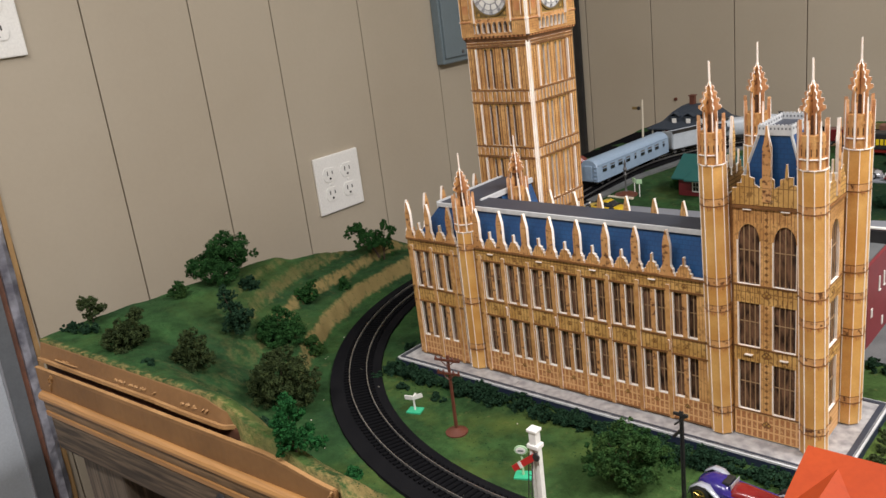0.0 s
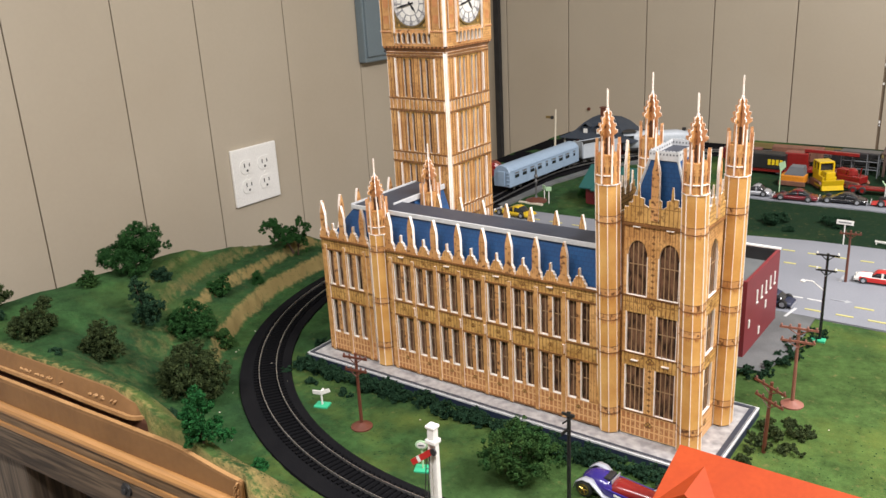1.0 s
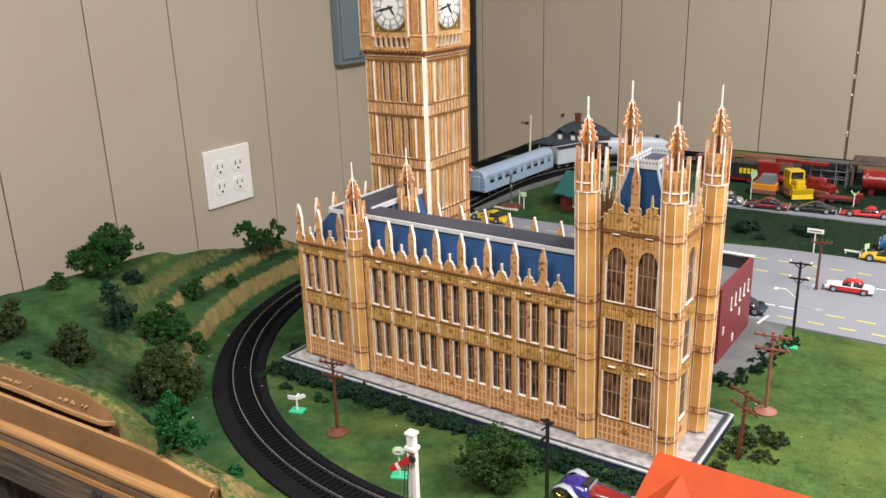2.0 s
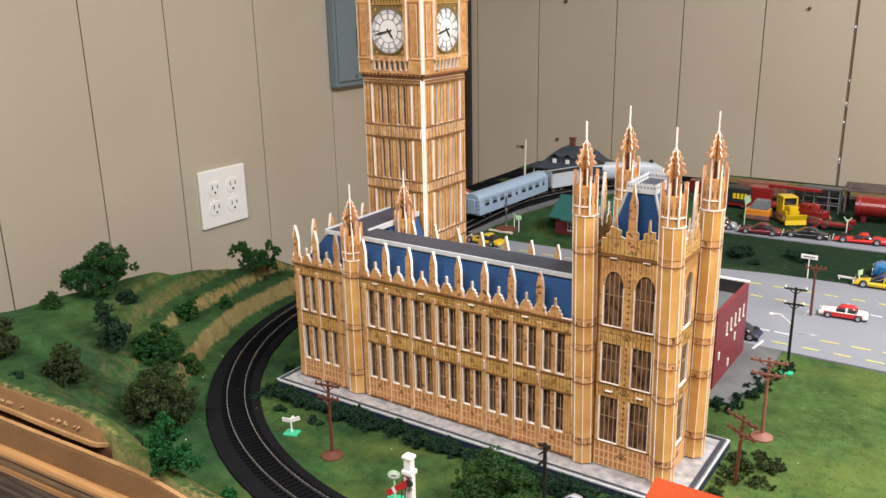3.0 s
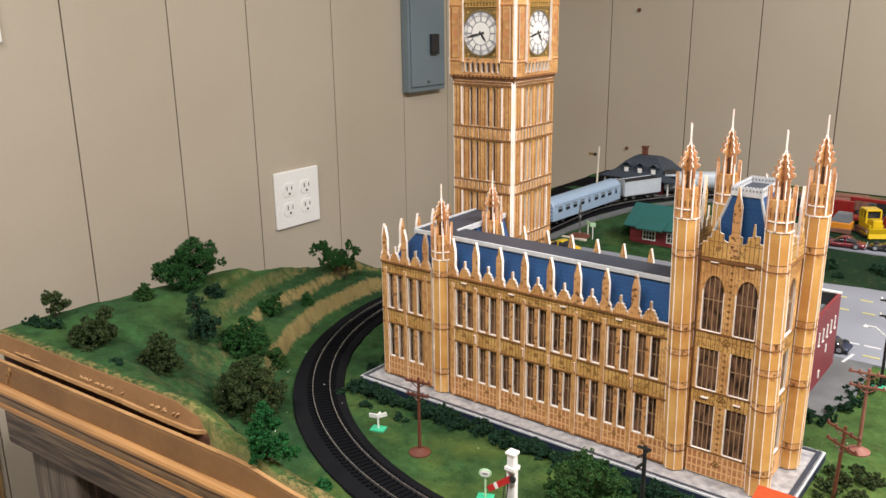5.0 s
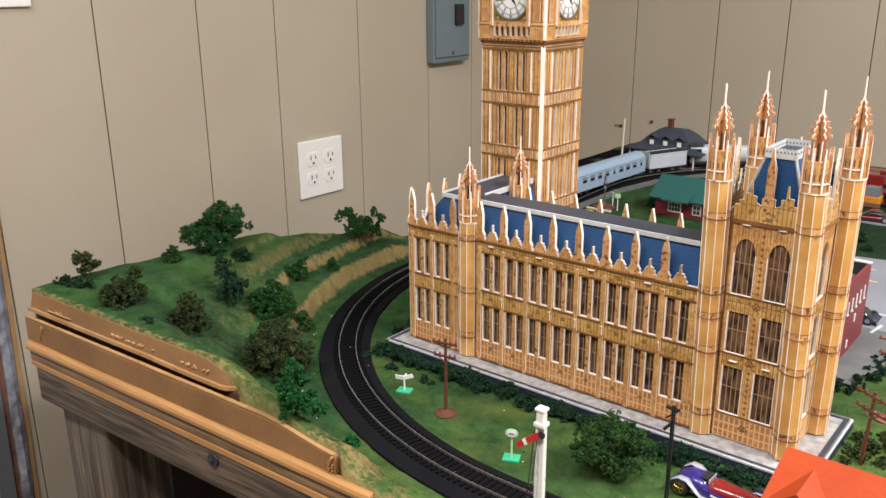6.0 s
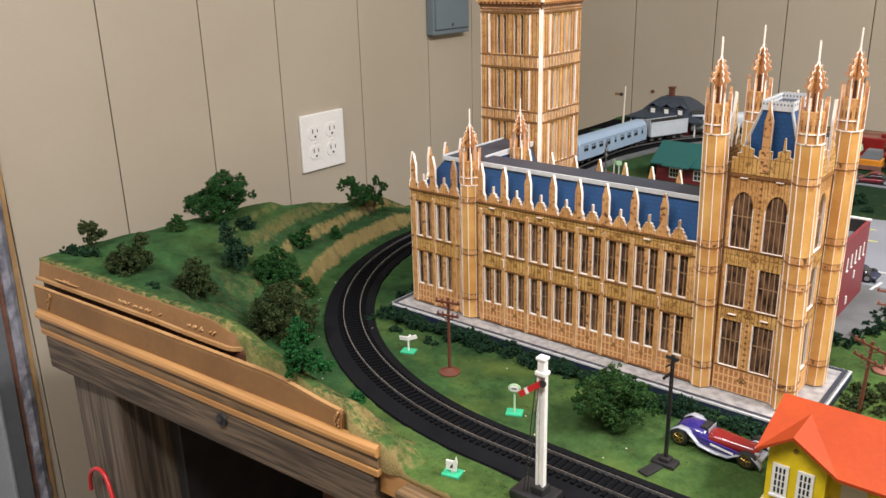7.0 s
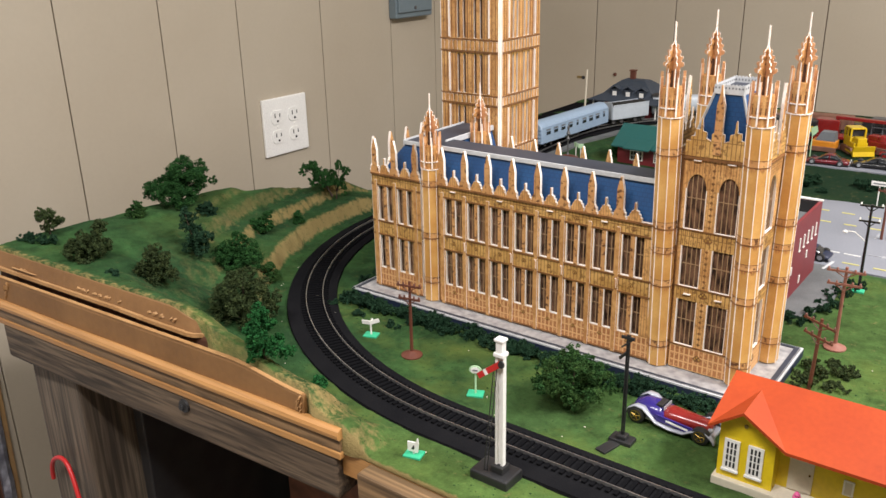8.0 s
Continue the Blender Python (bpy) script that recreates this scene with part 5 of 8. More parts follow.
    tx0, tx1, ty0, ty1 = -0.1385, -0.1175, 0.8660, 0.9100
    roof(x0, x1, tx0, tx1, y0, y1, ty0, ty1, 0.1892, 0.2380)
    for (a, c) in (((x0, y0), (tx0, ty0)), ((x1, y0), (tx1, ty0)), ((x1, y1), (tx1, ty1)), ((x0, y1), (tx0, ty1))):
        p.add("hip_strip", rod(B(), (a[0], a[1], 0.1892), (c[0], c[1], 0.2385), 0.0011, n=4), "ridge_white")
    p.add("roof_top", bx(tx0, tx1, ty0, ty1, 0.2380, 0.2386), "roof_grey")
    for d in ((tx0 - 0.001, tx1 + 0.001, ty0 - 0.001, ty0 - 0.0002), (tx0 - 0.001, tx1 + 0.001, ty1 + 0.0002, ty1 + 0.001), (tx0 - 0.001, tx0 - 0.0002, ty0, ty1), (tx1 + 0.0002, tx1 + 0.001, ty0, ty1)):
        rail = p.add("railing", bx(*d, 0.2362, 0.2430), "ridge_white")
        n = 9
        for i in range(n):
            # printed lattice: a row of dark eyelets on both faces
            f = (i + 0.5) / n
            if d[1] - d[0] > 0.01:
                xx = d[0] + (d[1] - d[0]) * f
                p.add("eyelet", bx(xx - 0.0005, xx + 0.0005, d[2] - 0.0002, d[3] + 0.0002, 0.2402, 0.2416), "grey", rail)
            else:
                yy = d[2] + (d[3] - d[2]) * f
                p.add("eyelet", bx(d[0] - 0.0002, d[1] + 0.0002, yy - 0.0008, yy + 0.0008, 0.2402, 0.2416), "grey", rail)
        for i in range(n):
            f = (i + 0.5) / n
            if d[1] - d[0] > 0.01:
                xx = d[0] + (d[1] - d[0]) * f
                p.add("crenel", bx(xx - 0.0006, xx + 0.0006, d[2], d[3], 0.2430, 0.2438), "ridge_white")
            else:
                yy = d[2] + (d[3] - d[2]) * f
                p.add("crenel", bx(d[0], d[1], yy - 0.0006, yy + 0.0006, 0.2430, 0.2438), "ridge_white")


def clock_tower():
    X0, X1, Y0, Y1 = -0.4855, -0.4112, 0.9817, 1.0568
    c = Model("clock_tower_model", (X0 + X1) / 2, (Y0 + Y1) / 2, -0.0012, "tan printed card clock tower with white dials", "model tower")
    c.add("shaft", bx(X0, X1, Y0, Y1, -0.0012, 0.300), "recess")
    faces = ((FRONT(Y0), X0, X1, ("card", "edge"), "card_band"), (SIDE(X1), Y0, Y1, ("card_side", "edge"), "card_band_side"),
             (WESTF(X0), -Y1, -Y0, ("card_plain", "edge"), "card_band_side"), (BACK(Y1), -X1, -X0, ("card_plain", "edge"), "card_band"))
    for fr, a, b, mats, band in faces:
        mid, h = (a + b) / 2, (b - a) / 2
        for s in (-1, 1):
            u0, u1 = sorted((mid + s * h, mid + s * (h - 0.0115)))
            c.add("corner_pilaster", prism(B(), rect(u0, u1, 0.0, 0.2985), 0.0002, 0.0032, fr), mats)
        stages = ((0.0, 0.060), (0.071, 0.118), (0.133, 0.1795), (0.1925, 0.2360), (0.2510, 0.2930))
        for za, zb in zip([s[1] for s in stages], [s[0] for s in stages[1:]] + [0.2985]):
            c.add("band", prism(B(), rect(a + 0.0116, b - 0.0116, za, zb), 0.0002, 0.0026, fr), (band, "edge"))
            for z in (za + 0.0012, zb - 0.0012):
                c.add("string_course", prism(B(), rect(a, b, z - 0.0008, z + 0.0008), 0.0033, 0.0040, fr, 0, 0), "card_dark")
            # a row of little upright blocks along the band, between the string courses
            for i in range(13):
                u = a + (b - a) * (i + 0.5) / 13
                c.add("dentil", prism(B(), rect(u - 0.0017, u + 0.0017, za + 0.0024, zb - 0.0024), 0.0032, 0.0042, fr), ("card_plain", "edge"))
        # boards with two pairs of slots, whose cut edges show white
        W = b - a
        slots = [a + W * f for f in (0.300, 0.405, 0.595, 0.700)]
        for za, zb in stages:
            cuts = [a + 0.0118] + [v for u in slots for v in (u - 0.0017, u + 0.0017)] + [b - 0.0118]
            for k in range(0, len(cuts), 2):
                c.add("panel_board", prism(B(), rect(cuts[k], cuts[k + 1], za, zb), 0.0002, 0.0022, fr), (mats[0], "edge"))
                um = (cuts[k] + cuts[k + 1]) / 2
                if cuts[k + 1] - cuts[k] > 0.006:
                    for q in (-0.28, 0.28):
                        uq = um + q * (cuts[k + 1] - cuts[k])
                        c.add("rib", prism(B(), rect(uq - 0.0003, uq + 0.0003, za, zb), 0.0022, 0.0026, fr, 0, 0), "card_dark")
            for u in slots:
                # printed hood over the slot
                c.add("hood", prism(B(), [(u - 0.0026, zb - 0.0034), (u, zb - 0.0006), (u + 0.0026, zb - 0.0034), (u + 0.0026, zb), (u - 0.0026, zb)], 0.0022, 0.0026, fr, 0, 0), "gold")
        # white cut edges beside the corner pilasters, broken at the bands
        for s in (-1, 1):
            u = mid + s * (h - 0.0112)
            for za, zb in stages:
                c.add("cut_edge", prism(B(), rect(u - 0.0006, u + 0.0006, za + 0.001, zb - 0.001), 0.0032, 0.0048, fr), ("edge", "edge"))
            for off in (0.0036, 0.0078):
                ue = mid + s * (h - off)
                c.add("strip", prism(B(), rect(ue - 0.0003, ue + 0.0003, 0.004, 0.2930), 0.0032, 0.0036, fr, 0, 0), "card_dark")
    # clock stage
    e = 0.0033
    S0, S1, T0, T1 = X0 - e, X1 + e, Y0 - e, Y1 + e
    c.add("clock_stage", bx(S0, S1, T0, T1, 0.303, 0.3830), "recess")
    # the corbel's dark card puts the shadow line under the clock stage into colour
    c.add("corbel", loft(B(), [[(X0, Y0, 0.296), (X1, Y0, 0.296), (X1, Y1, 0.296), (X0, Y1, 0.296)], [(S0 - .001, T0 - .001, 0.3030), (S1 + .001, T0 - .001, 0.3030), (S1 + .001, T1 + .001, 0.3030), (S0 - .001, T1 + .001, 0.3030)]]), "card_dark")
    for fr, a, b, mats, band in ((FRONT(T0), S0, S1, ("card", "edge"), "card_motif"), (SIDE(S1), T0, T1, ("card_side", "edge"), "card_motif_side"),
                                 (WESTF(S0), -T1, -T0, ("card_plain", "edge"), "card_side"), (BACK(T1), -S1, -S0, ("card_plain", "edge"), "card")):
        mid, h = (a + b) / 2, (b - a) / 2
        for s in (-1, 1):
            u0, u1 = sorted((mid + s * h, mid + s * (h - 0.0165)))
            c.add("corner_pilaster", prism(B(), rect(u0, u1, 0.3045, 0.3835), 0.0002, 0.0026, fr), mats)
            um = (u0 + u1) / 2
            c.add("corner_panel", prism(B(), rect(um - 0.0044, um + 0.0044, 0.3225, 0.3725), 0.0026, 0.0034, fr), ("card_plain", "edge"))
            for q in (-0.0056, 0.0056):
                c.add("rib", prism(B(), rect(um + q - 0.0005, um + q + 0.0005, 0.3215, 0.3735), 0.0026, 0.0030, fr, 0, 0), "card_dark")
            for z0, z1 in ((0.3275, 0.3355), (0.3435, 0.3515), (0.3595, 0.3675)):
                c.add("stone_block", prism(B(), rect(um - 0.0030, um + 0.0030, z0, z1), 0.0034, 0.0036, fr, 0, 0), "card_red")
            c.add("string_course", prism(B(), rect(u0 - 0.0004, u1 + 0.0004, 0.3748, 0.3762), 0.0026, 0.0036, fr), ("card_red", "edge"))
            c.add("string_course", prism(B(), rect(u0 - 0.0004, u1 + 0.0004, 0.3188, 0.3200), 0.0026, 0.0036, fr), ("card_red", "edge"))
            uf = mid + s * (h - 0.0175)
            c.add("finial_post", prism(B(), [(uf - 0.0016, 0.3180), (uf + 0.0016, 0.3180), (uf + 0.0016, 0.3860), (uf + 0.0024, 0.3880), (uf + 0.0022, 0.3920), (uf, 0.3945), (uf - 0.0022, 0.3920), (uf - 0.0024, 0.3880), (uf - 0.0016, 0.3860)], 0.0026, 0.0056, fr, rim=0.00035), ("card_plain", "edge"))
        i0, i1 = a + 0.0166, b - 0.0166
        c.add("dial_frame", prism(B(), rect(i0, i1, 0.3215, 0.3725), 0.0002, 0.0014, fr), ("gilt", "edge"))
        for q0, q1, r0, r1 in ((i0 + .002, i1 - .002, 0.3218, 0.3226), (i0 + .002, i1 - .002, 0.3714, 0.3722), (i0 + .0024, i0 + .0032, 0.3228, 0.3712), (i1 - .0032, i1 - .0024, 0.3228, 0.3712)):
            c.add("gilt_line", prism(B(), rect(q0, q1, r0, r1), 0.0014, 0.0019, fr, 0, 0), "gold")
        for su in (-1, 1):
            for sz in (-1, 1):
                ck = [(mid + su * (h - 0.0240) + 0.0016 * math.cos(math.radians(60 * q)), 0.3470 + sz * 0.0212 + 0.0016 * math.sin(math.radians(60 * q))) for q in range(6)]
                c.add("rosette", prism(B(), ck, 0.0014, 0.0019, fr, 0, 0), "gold")
        c.add("cornice", prism(B(), rect(i0, i1, 0.3725, 0.3835), 0.0002, 0.0024, fr), ("gilt", "edge"))
        for zq in (0.3732, 0.3778, 0.3822):
            c.add("string_course", prism(B(), rect(i0, i1, zq, zq + 0.0010), 0.0024, 0.0034, fr, 0, 0), "gold")
        for i in range(12):
            u = i0 + (i1 - i0) * (i + 0.5) / 12
            c.add("dentil", prism(B(), [(u - 0.0013, 0.3790), (u + 0.0013, 0.3790), (u, 0.3820)], 0.0024, 0.0030, fr, 0, 0), "gold")
            c.add("dentil", prism(B(), rect(u - 0.0009, u + 0.0009, 0.3745, 0.3774), 0.0024, 0.0030, fr, 0, 0), "gold")
        c.add("arcade_band", prism(B(), rect(i0, i1, 0.3045, 0.3075), 0.0002, 0.0026, fr), (band, "edge"))
        c.add("arcade_band", prism(B(), rect(i0, i1, 0.3180, 0.3215), 0.0002, 0.0026, fr), (band, "edge"))
        for i in range(7):
            u = i0 + (i1 - i0) * (i + 0.5) / 7
            c.add("colonnette", prism(B(), [(u - 0.0013, 0.3075), (u + 0.0013, 0.3075), (u + 0.0009, 0.3095), (u + 0.0009, 0.3155), (u + 0.0024, 0.3180), (u - 0.0024, 0.3180), (u - 0.0009, 0.3155), (u - 0.0009, 0.3095)], 0.0002, 0.0034, fr), ("card_plain", "edge"))
        for i in range(16):
            u = a + (b - a) * (i + 0.5) / 16
            c.add("dentil", prism(B(), rect(u - 0.0013, u + 0.0013, 0.3026, 0.3042), 0.0004, 0.0022, fr), ("card_red", "card_red"))
        # dial
        zc, R = 0.3470, 0.0224
        m = fr @ Matrix.Translation((mid, 0, zc)) @ pose(0, 0, 0, 90, 0, 0)
        c.add("dial_rim", lathe(B(), [(R + 0.0016, 0.0014), (R + 0.0016, 0.0026), (R, 0.0028), (R - 0.0004, 0.0016)], 40, m=m), "gilt")
        dial = c.add("dial", cyl(B(), R, R, 0.0014, 0.0020, 40, m=m), "dial_grey")
        c.add("dial_centre", cyl(B(), R * 0.50, R * 0.50, 0.0020, 0.0022, 32, m=m), "dial", dial)
        for rr, wdt in ((R * 0.985, 0.0006), (R * 0.80, 0.0005), (R * 0.54, 0.0005)):
            bm = B()
            n = 40
            vs = []
            for k in range(n):
                t = 2 * math.pi * k / n
                vs.append([bm.verts.new(m @ Vector((q * math.cos(t), q * math.sin(t), 0.0024))) for q in (rr, rr - wdt)])
            for k in range(n):
                bm.faces.new((vs[k][0], vs[(k + 1) % n][0], vs[(k + 1) % n][1], vs[k][1]))
            c.add("dial_ring", bm, "dial_line", dial)
        for k in range(12):
            # white cell between two hours, grey numeral bar over each hour
            cell = []
            for q, aa in ((0.55, -10), (0.55, 0), (0.55, 10), (0.70, 12), (0.77, 7), (0.79, 0), (0.77, -7), (0.70, -12)):
                th = math.radians(30 * k + 15 + aa)
                cell.append((R * q * math.sin(th), R * q * math.cos(th)))
            bm = B()
            bm.faces.new([bm.verts.new(m @ Vector((u, v, 0.0023))) for u, v in cell])
            bmesh.ops.recalc_face_normals(bm, faces=bm.faces[:])
            c.add("dial_cell", bm, "dial", dial)
            q = m @ pose(0, 0, 0, 0, 0, -30 * k)
            c.add("hour_mark", bx(-0.0004, 0.0004, R * 0.55, R * 0.80, 0.0021, 0.0024, m=q), "dial_line", dial)
            for du in (-0.0012, 0.0, 0.0012):
                c.add("numeral_bar", bx(du - 0.0003, du + 0.0003, R * 0.83, R * 0.945, 0.0021, 0.0024, m=q), "dial_line", dial)
        # quarter to five, nearly
        for nm, deg, ln, wd, zz in (("minute_pointer", 258, R * 0.90, 0.0011, 0.0030), ("hour_pointer", 142, R * 0.50, 0.0013, 0.0026)):
            q = m @ pose(0, 0, 0, 0, 0, -deg)
            bm = B()
            prof = [(-wd, -ln * 0.22), (wd, -ln * 0.22), (wd * 0.5, 0), (wd, ln * 0.5), (0, ln), (-wd, ln * 0.5), (-wd * 0.5, 0)]
            vs = [bm.verts.new(q @ Vector((u, v, zz))) for u, v in prof]
            ws = [bm.verts.new(q @ Vector((u, v, zz + 0.0004))) for u, v in prof]
            bm.faces.new(ws)
            for k in range(7):
                bm.faces.new((vs[k], vs[(k + 1) % 7], ws[(k + 1) % 7], ws[k]))
            c.add(nm, bm, "ink", dial)
        # open belfry above
        d0, d1 = a + 0.006, b - 0.006
        c.add("belfry_band", prism(B(), rect(d0, d1, 0.3840, 0.3860), -0.0058, -0.0030, fr), (band, "edge"))
        c.add("belfry_band", prism(B(), rect(d0, d1, 0.4180, 0.4260), -0.0058, -0.0030, fr), (band, "edge"))
        for s in (-1, 1):
            u0, u1 = sorted((mid + s * (h - 0.006), mid + s * (h - 0.0185)))
            c.add("corner_pilaster", prism(B(), rect(u0, u1, 0.3860, 0.4180), -0.0058, -0.0030, fr), mats)
        for i in range(9):
            u = d0 + 0.0125 + (d1 - d0 - 0.025) * i / 8
            c.add("louvre_post", prism(B(), rect(u - 0.0008, u + 0.0008, 0.3860, 0.4180), -0.0058, -0.0042, fr), mats)
    c.add("belfry_core", bx(S0 + 0.012, S1 - 0.012, T0 + 0.012, T1 - 0.012, 0.3832, 0.4250), "recess")
    xm, ym = (X0 + X1) / 2, (Y0 + Y1) / 2
    def sq(k, z):
        return [(xm - k, ym - k, z), (xm + k, ym - k, z), (xm + k, ym + k, z), (xm - k, ym + k, z)]
    c.add("roof", loft(B(), [sq(0.041, 0.4262), sq(0.024, 0.4600), sq(0.020, 0.4620), sq(0.020, 0.4760), sq(0.021, 0.4770), sq(0.002, 0.5400)]), "roof_grey")
    # white corner strip of cut board
    for x, y in ((X1, Y0),):
        sx, sy = (1 if x == X1 else -1), (1 if y == Y1 else -1)
        c.add("corner_edge", bx(x + sx * 0.0002, x + sx * 0.0016, y + sy * 0.0002, y + sy * 0.0016, 0.0, 0.2960), "edge")
        ex, ey = x + sx * e, y + sy * e
        c.add("corner_edge", bx(ex + sx * 0.0002, ex + sx * 0.0018, ey + sy * 0.0002, ey + sy * 0.0018, 0.3045, 0.3835), "edge")


palace()
clock_tower()


# ---------------------------------------------------------------- planting
RNG = np.random.default_rng(7)


def foliage(name, clumps, m, parent, squash=1.0, dense=1.0, grain=0.00085, label=""):
    """Ground-foam foliage: crumbs gathered into small lumps, and the lumps into uneven clumps, so that dark gaps show between them."""
    V = []
    for (cx, cy, cz, cr) in clumps:
        n = max(8, int(dense * 34 * (cr / 0.010) ** 1.7))
        d = RNG.normal(size=(n, 3))
        d /= np.linalg.norm(d, axis=1)[:, None]
        c = np.array((cx, cy, cz)) + d * (cr * RNG.uniform(0.35, 1.0, n) ** 0.6)[:, None] * np.array((1, 1, squash))
        lump = np.clip(cr * RNG.uniform(0.16, 0.34, n), 0.0011, 0.0030)
        k = 30
        e = RNG.normal(size=(n, k, 3))
        e /= np.linalg.norm(e, axis=2)[:, :, None]
        p = (c[:, None, :] + e * (lump[:, None] * RNG.uniform(0.55, 1.12, (n, k)))[:, :, None]).reshape(-1, 3)
        e = e.reshape(-1, 3)
        q = len(p)
        a = np.cross(e, RNG.normal(size=(q, 3)))
        a /= np.linalg.norm(a, axis=1)[:, None] + 1e-9
        g = np.cross(e, a) + 0.55 * RNG.normal(size=(q, 3))
        g /= np.linalg.norm(g, axis=1)[:, None] + 1e-9
        s = (grain * RNG.uniform(0.55, 1.35, q))[:, None]
        V.append(np.stack((p + a * s, p + g * s * 0.9 + e * s * 0.35, p - a * s, p - g * s * 0.9 + e * s * 0.35), axis=1).reshape(-1, 3))
    V = np.concatenate(V)
    q = np.arange(len(V) // 4)[:, None] * 4
    F = np.concatenate((q + np.array((0, 1, 2)), q + np.array((0, 2, 3))))
    me = bpy.data.meshes.new(name)
    me.from_pydata(V.tolist(), [], F.tolist())
    me.materials.append(M[m])
    ob = new(name, me)
    ob.parent = parent
    if label:
        ob["label"] = label
    return ob


ROUND = ((0.0, 0.70, 0.50), (-0.50, 0.50, 0.48), (0.45, 0.52, 0.50), (0.0, 0.35, 0.60), (-0.15, 0.80, 0.30))


def crown(w, h, lobes, deep=0.30):
    """Clumps of a crown from its lobes (across, up, radius), each set in depth by chance and broken into smaller ones."""
    cl = []
    for u, v, r in lobes:
        for j in range(3):
            cr = r * w / 2 * RNG.uniform(0.60, 0.86)
            y = (j - 1) * deep * w * RNG.uniform(0.55, 1.0) * (1 - 0.35 * abs(u))
            cl.append((u * w / 2 + RNG.normal() * w * 0.030, y, max(cr * 0.55, v * h - 0.25 * cr * abs(j - 1) + RNG.normal() * h * 0.025), cr))
        # stray tufts roughen the outline
        for j in range(2):
            a, cr = RNG.uniform(0, 2 * math.pi), r * w / 2 * RNG.uniform(0.20, 0.34)
            cl.append((u * w / 2 + r * w * 0.36 * math.cos(a), RNG.normal() * w * 0.10, max(cr, v * h + r * w * 0.34 * math.sin(a)), cr))
    return cl


def tree(x, y, w, h, m, label, lobes=ROUND, trunk=0.25, name="model_tree", category="tree", z=None, group="trees on the hill", base=0.0, turn=37):
    """Clump-foam tree: a short trunk, a limb into each lobe of the crown, uneven clumps."""
    z = height(x, y) if z is None else z
    t = thing(name, x, y, z - 0.001, label, category, turn, group)
    bm = B()
    foot = (base * w / 2, 0, -0.002)
    fork = (base * w / 2 * 0.7, 0.0004, h * max(0.14, trunk))
    rod(bm, foot, fork, max(0.0012, w * 0.032), max(0.0008, w * 0.018))
    for u, v, r in lobes:
        rod(bm, fork, (u * w / 2 * 0.85, RNG.normal() * w * 0.08, v * h * 0.95), max(0.0007, w * 0.013), 0.0003, 5)
    part("trunk", bm, "trunk", t)
    foliage("crown", crown(w, h, lobes), m, t, 0.85)
    return t


def bush(x, y, w, h, m, label, clumps=9, name="model_bush", group="bushes on the hill", z=None, depth=None, lobes=None, turn=0):
    z = height(x, y) if z is None else z
    t = thing(name, x, y, z - 0.001, label, "bush", turn, group)
    if lobes:
        foliage("foliage", crown(w, h, lobes, 0.25), m, t, 0.9)
        return t
    cl = []
    for i in range(clumps):
        a = RNG.uniform(0, 2 * math.pi)
        u = RNG.uniform(0, 1) ** 0.5
        cr = min(w, h) * RNG.uniform(0.22, 0.38)
        cl.append((w / 2 * 0.8 * u * math.cos(a), (depth or w) / 2 * 0.8 * u * math.sin(a), cr * 0.5 + max(0, h - cr * 1.4) * (1 - u * 0.7) * RNG.uniform(0.3, 1.0), cr))
    foliage("foliage", cl, m, t, 0.9)
    return t


OLIVE = "olive-brown clump-foam bush on the hill"
LEAN = ((-0.50, 0.30, 0.48), (0.0, 0.50, 0.52), (0.52, 0.82, 0.34), (0.50, 0.38, 0.42), (-0.10, 0.22, 0.50), (-0.45, 0.55, 0.30))
DOME = ((-0.25, 0.72, 0.42), (0.25, 0.60, 0.45), (-0.55, 0.40, 0.42), (0.50, 0.30, 0.42), (0.0, 0.28, 0.55), (0.05, 0.85, 0.25))
tree(-0.776, 0.654, 0.033, 0.034, "leaf_olive", "small dark olive clump-foam tree at the hill's corner", ((-0.10, 0.68, 0.62), (-0.45, 0.78, 0.38), (0.45, 0.42, 0.45), (0.15, 0.40, 0.45)), 0.22)
bush(-0.760, 0.636, 0.070, 0.012, "leaf_dark", "low dark green creeping foliage on the hill", 22, depth=0.026, turn=20)
bush(-0.673, 0.640, 0.050, 0.042, "leaf_olive", OLIVE, lobes=LEAN, turn=37)
tree(-0.752, 0.806, 0.088, 0.060, "leaf_mid", "broad mid-green clump-foam tree on the hill", ((0.15, 0.86, 0.28), (0.02, 0.66, 0.42), (0.52, 0.72, 0.30), (-0.48, 0.46, 0.40), (-0.80, 0.34, 0.24), (0.32, 0.42, 0.46), (0.74, 0.52, 0.20), (-0.15, 0.36, 0.42)), 0.12)
bush(-0.720, 0.818, 0.028, 0.017, "leaf_dark", "small dark green bush under the broad tree", lobes=DOME, turn=37)
bush(-0.753, 0.746, 0.032, 0.022, "leaf_deep", "small dark green bush on the hill", lobes=((0.0, 0.70, 0.40), (-0.50, 0.35, 0.42), (0.45, 0.35, 0.45), (0.0, 0.30, 0.5)), turn=37)
tree(-0.654, 0.749, 0.042, 0.060, "leaf_dark", "slim grey-green clump-foam tree on the hill", ((-0.32, 0.88, 0.34), (-0.25, 0.66, 0.44), (0.10, 0.46, 0.56), (0.62, 0.42, 0.42), (-0.15, 0.24, 0.45), (0.35, 0.20, 0.50)), 0.10)
bush(-0.605, 0.667, 0.046, 0.041, "leaf_olive", OLIVE, lobes=DOME, turn=37)
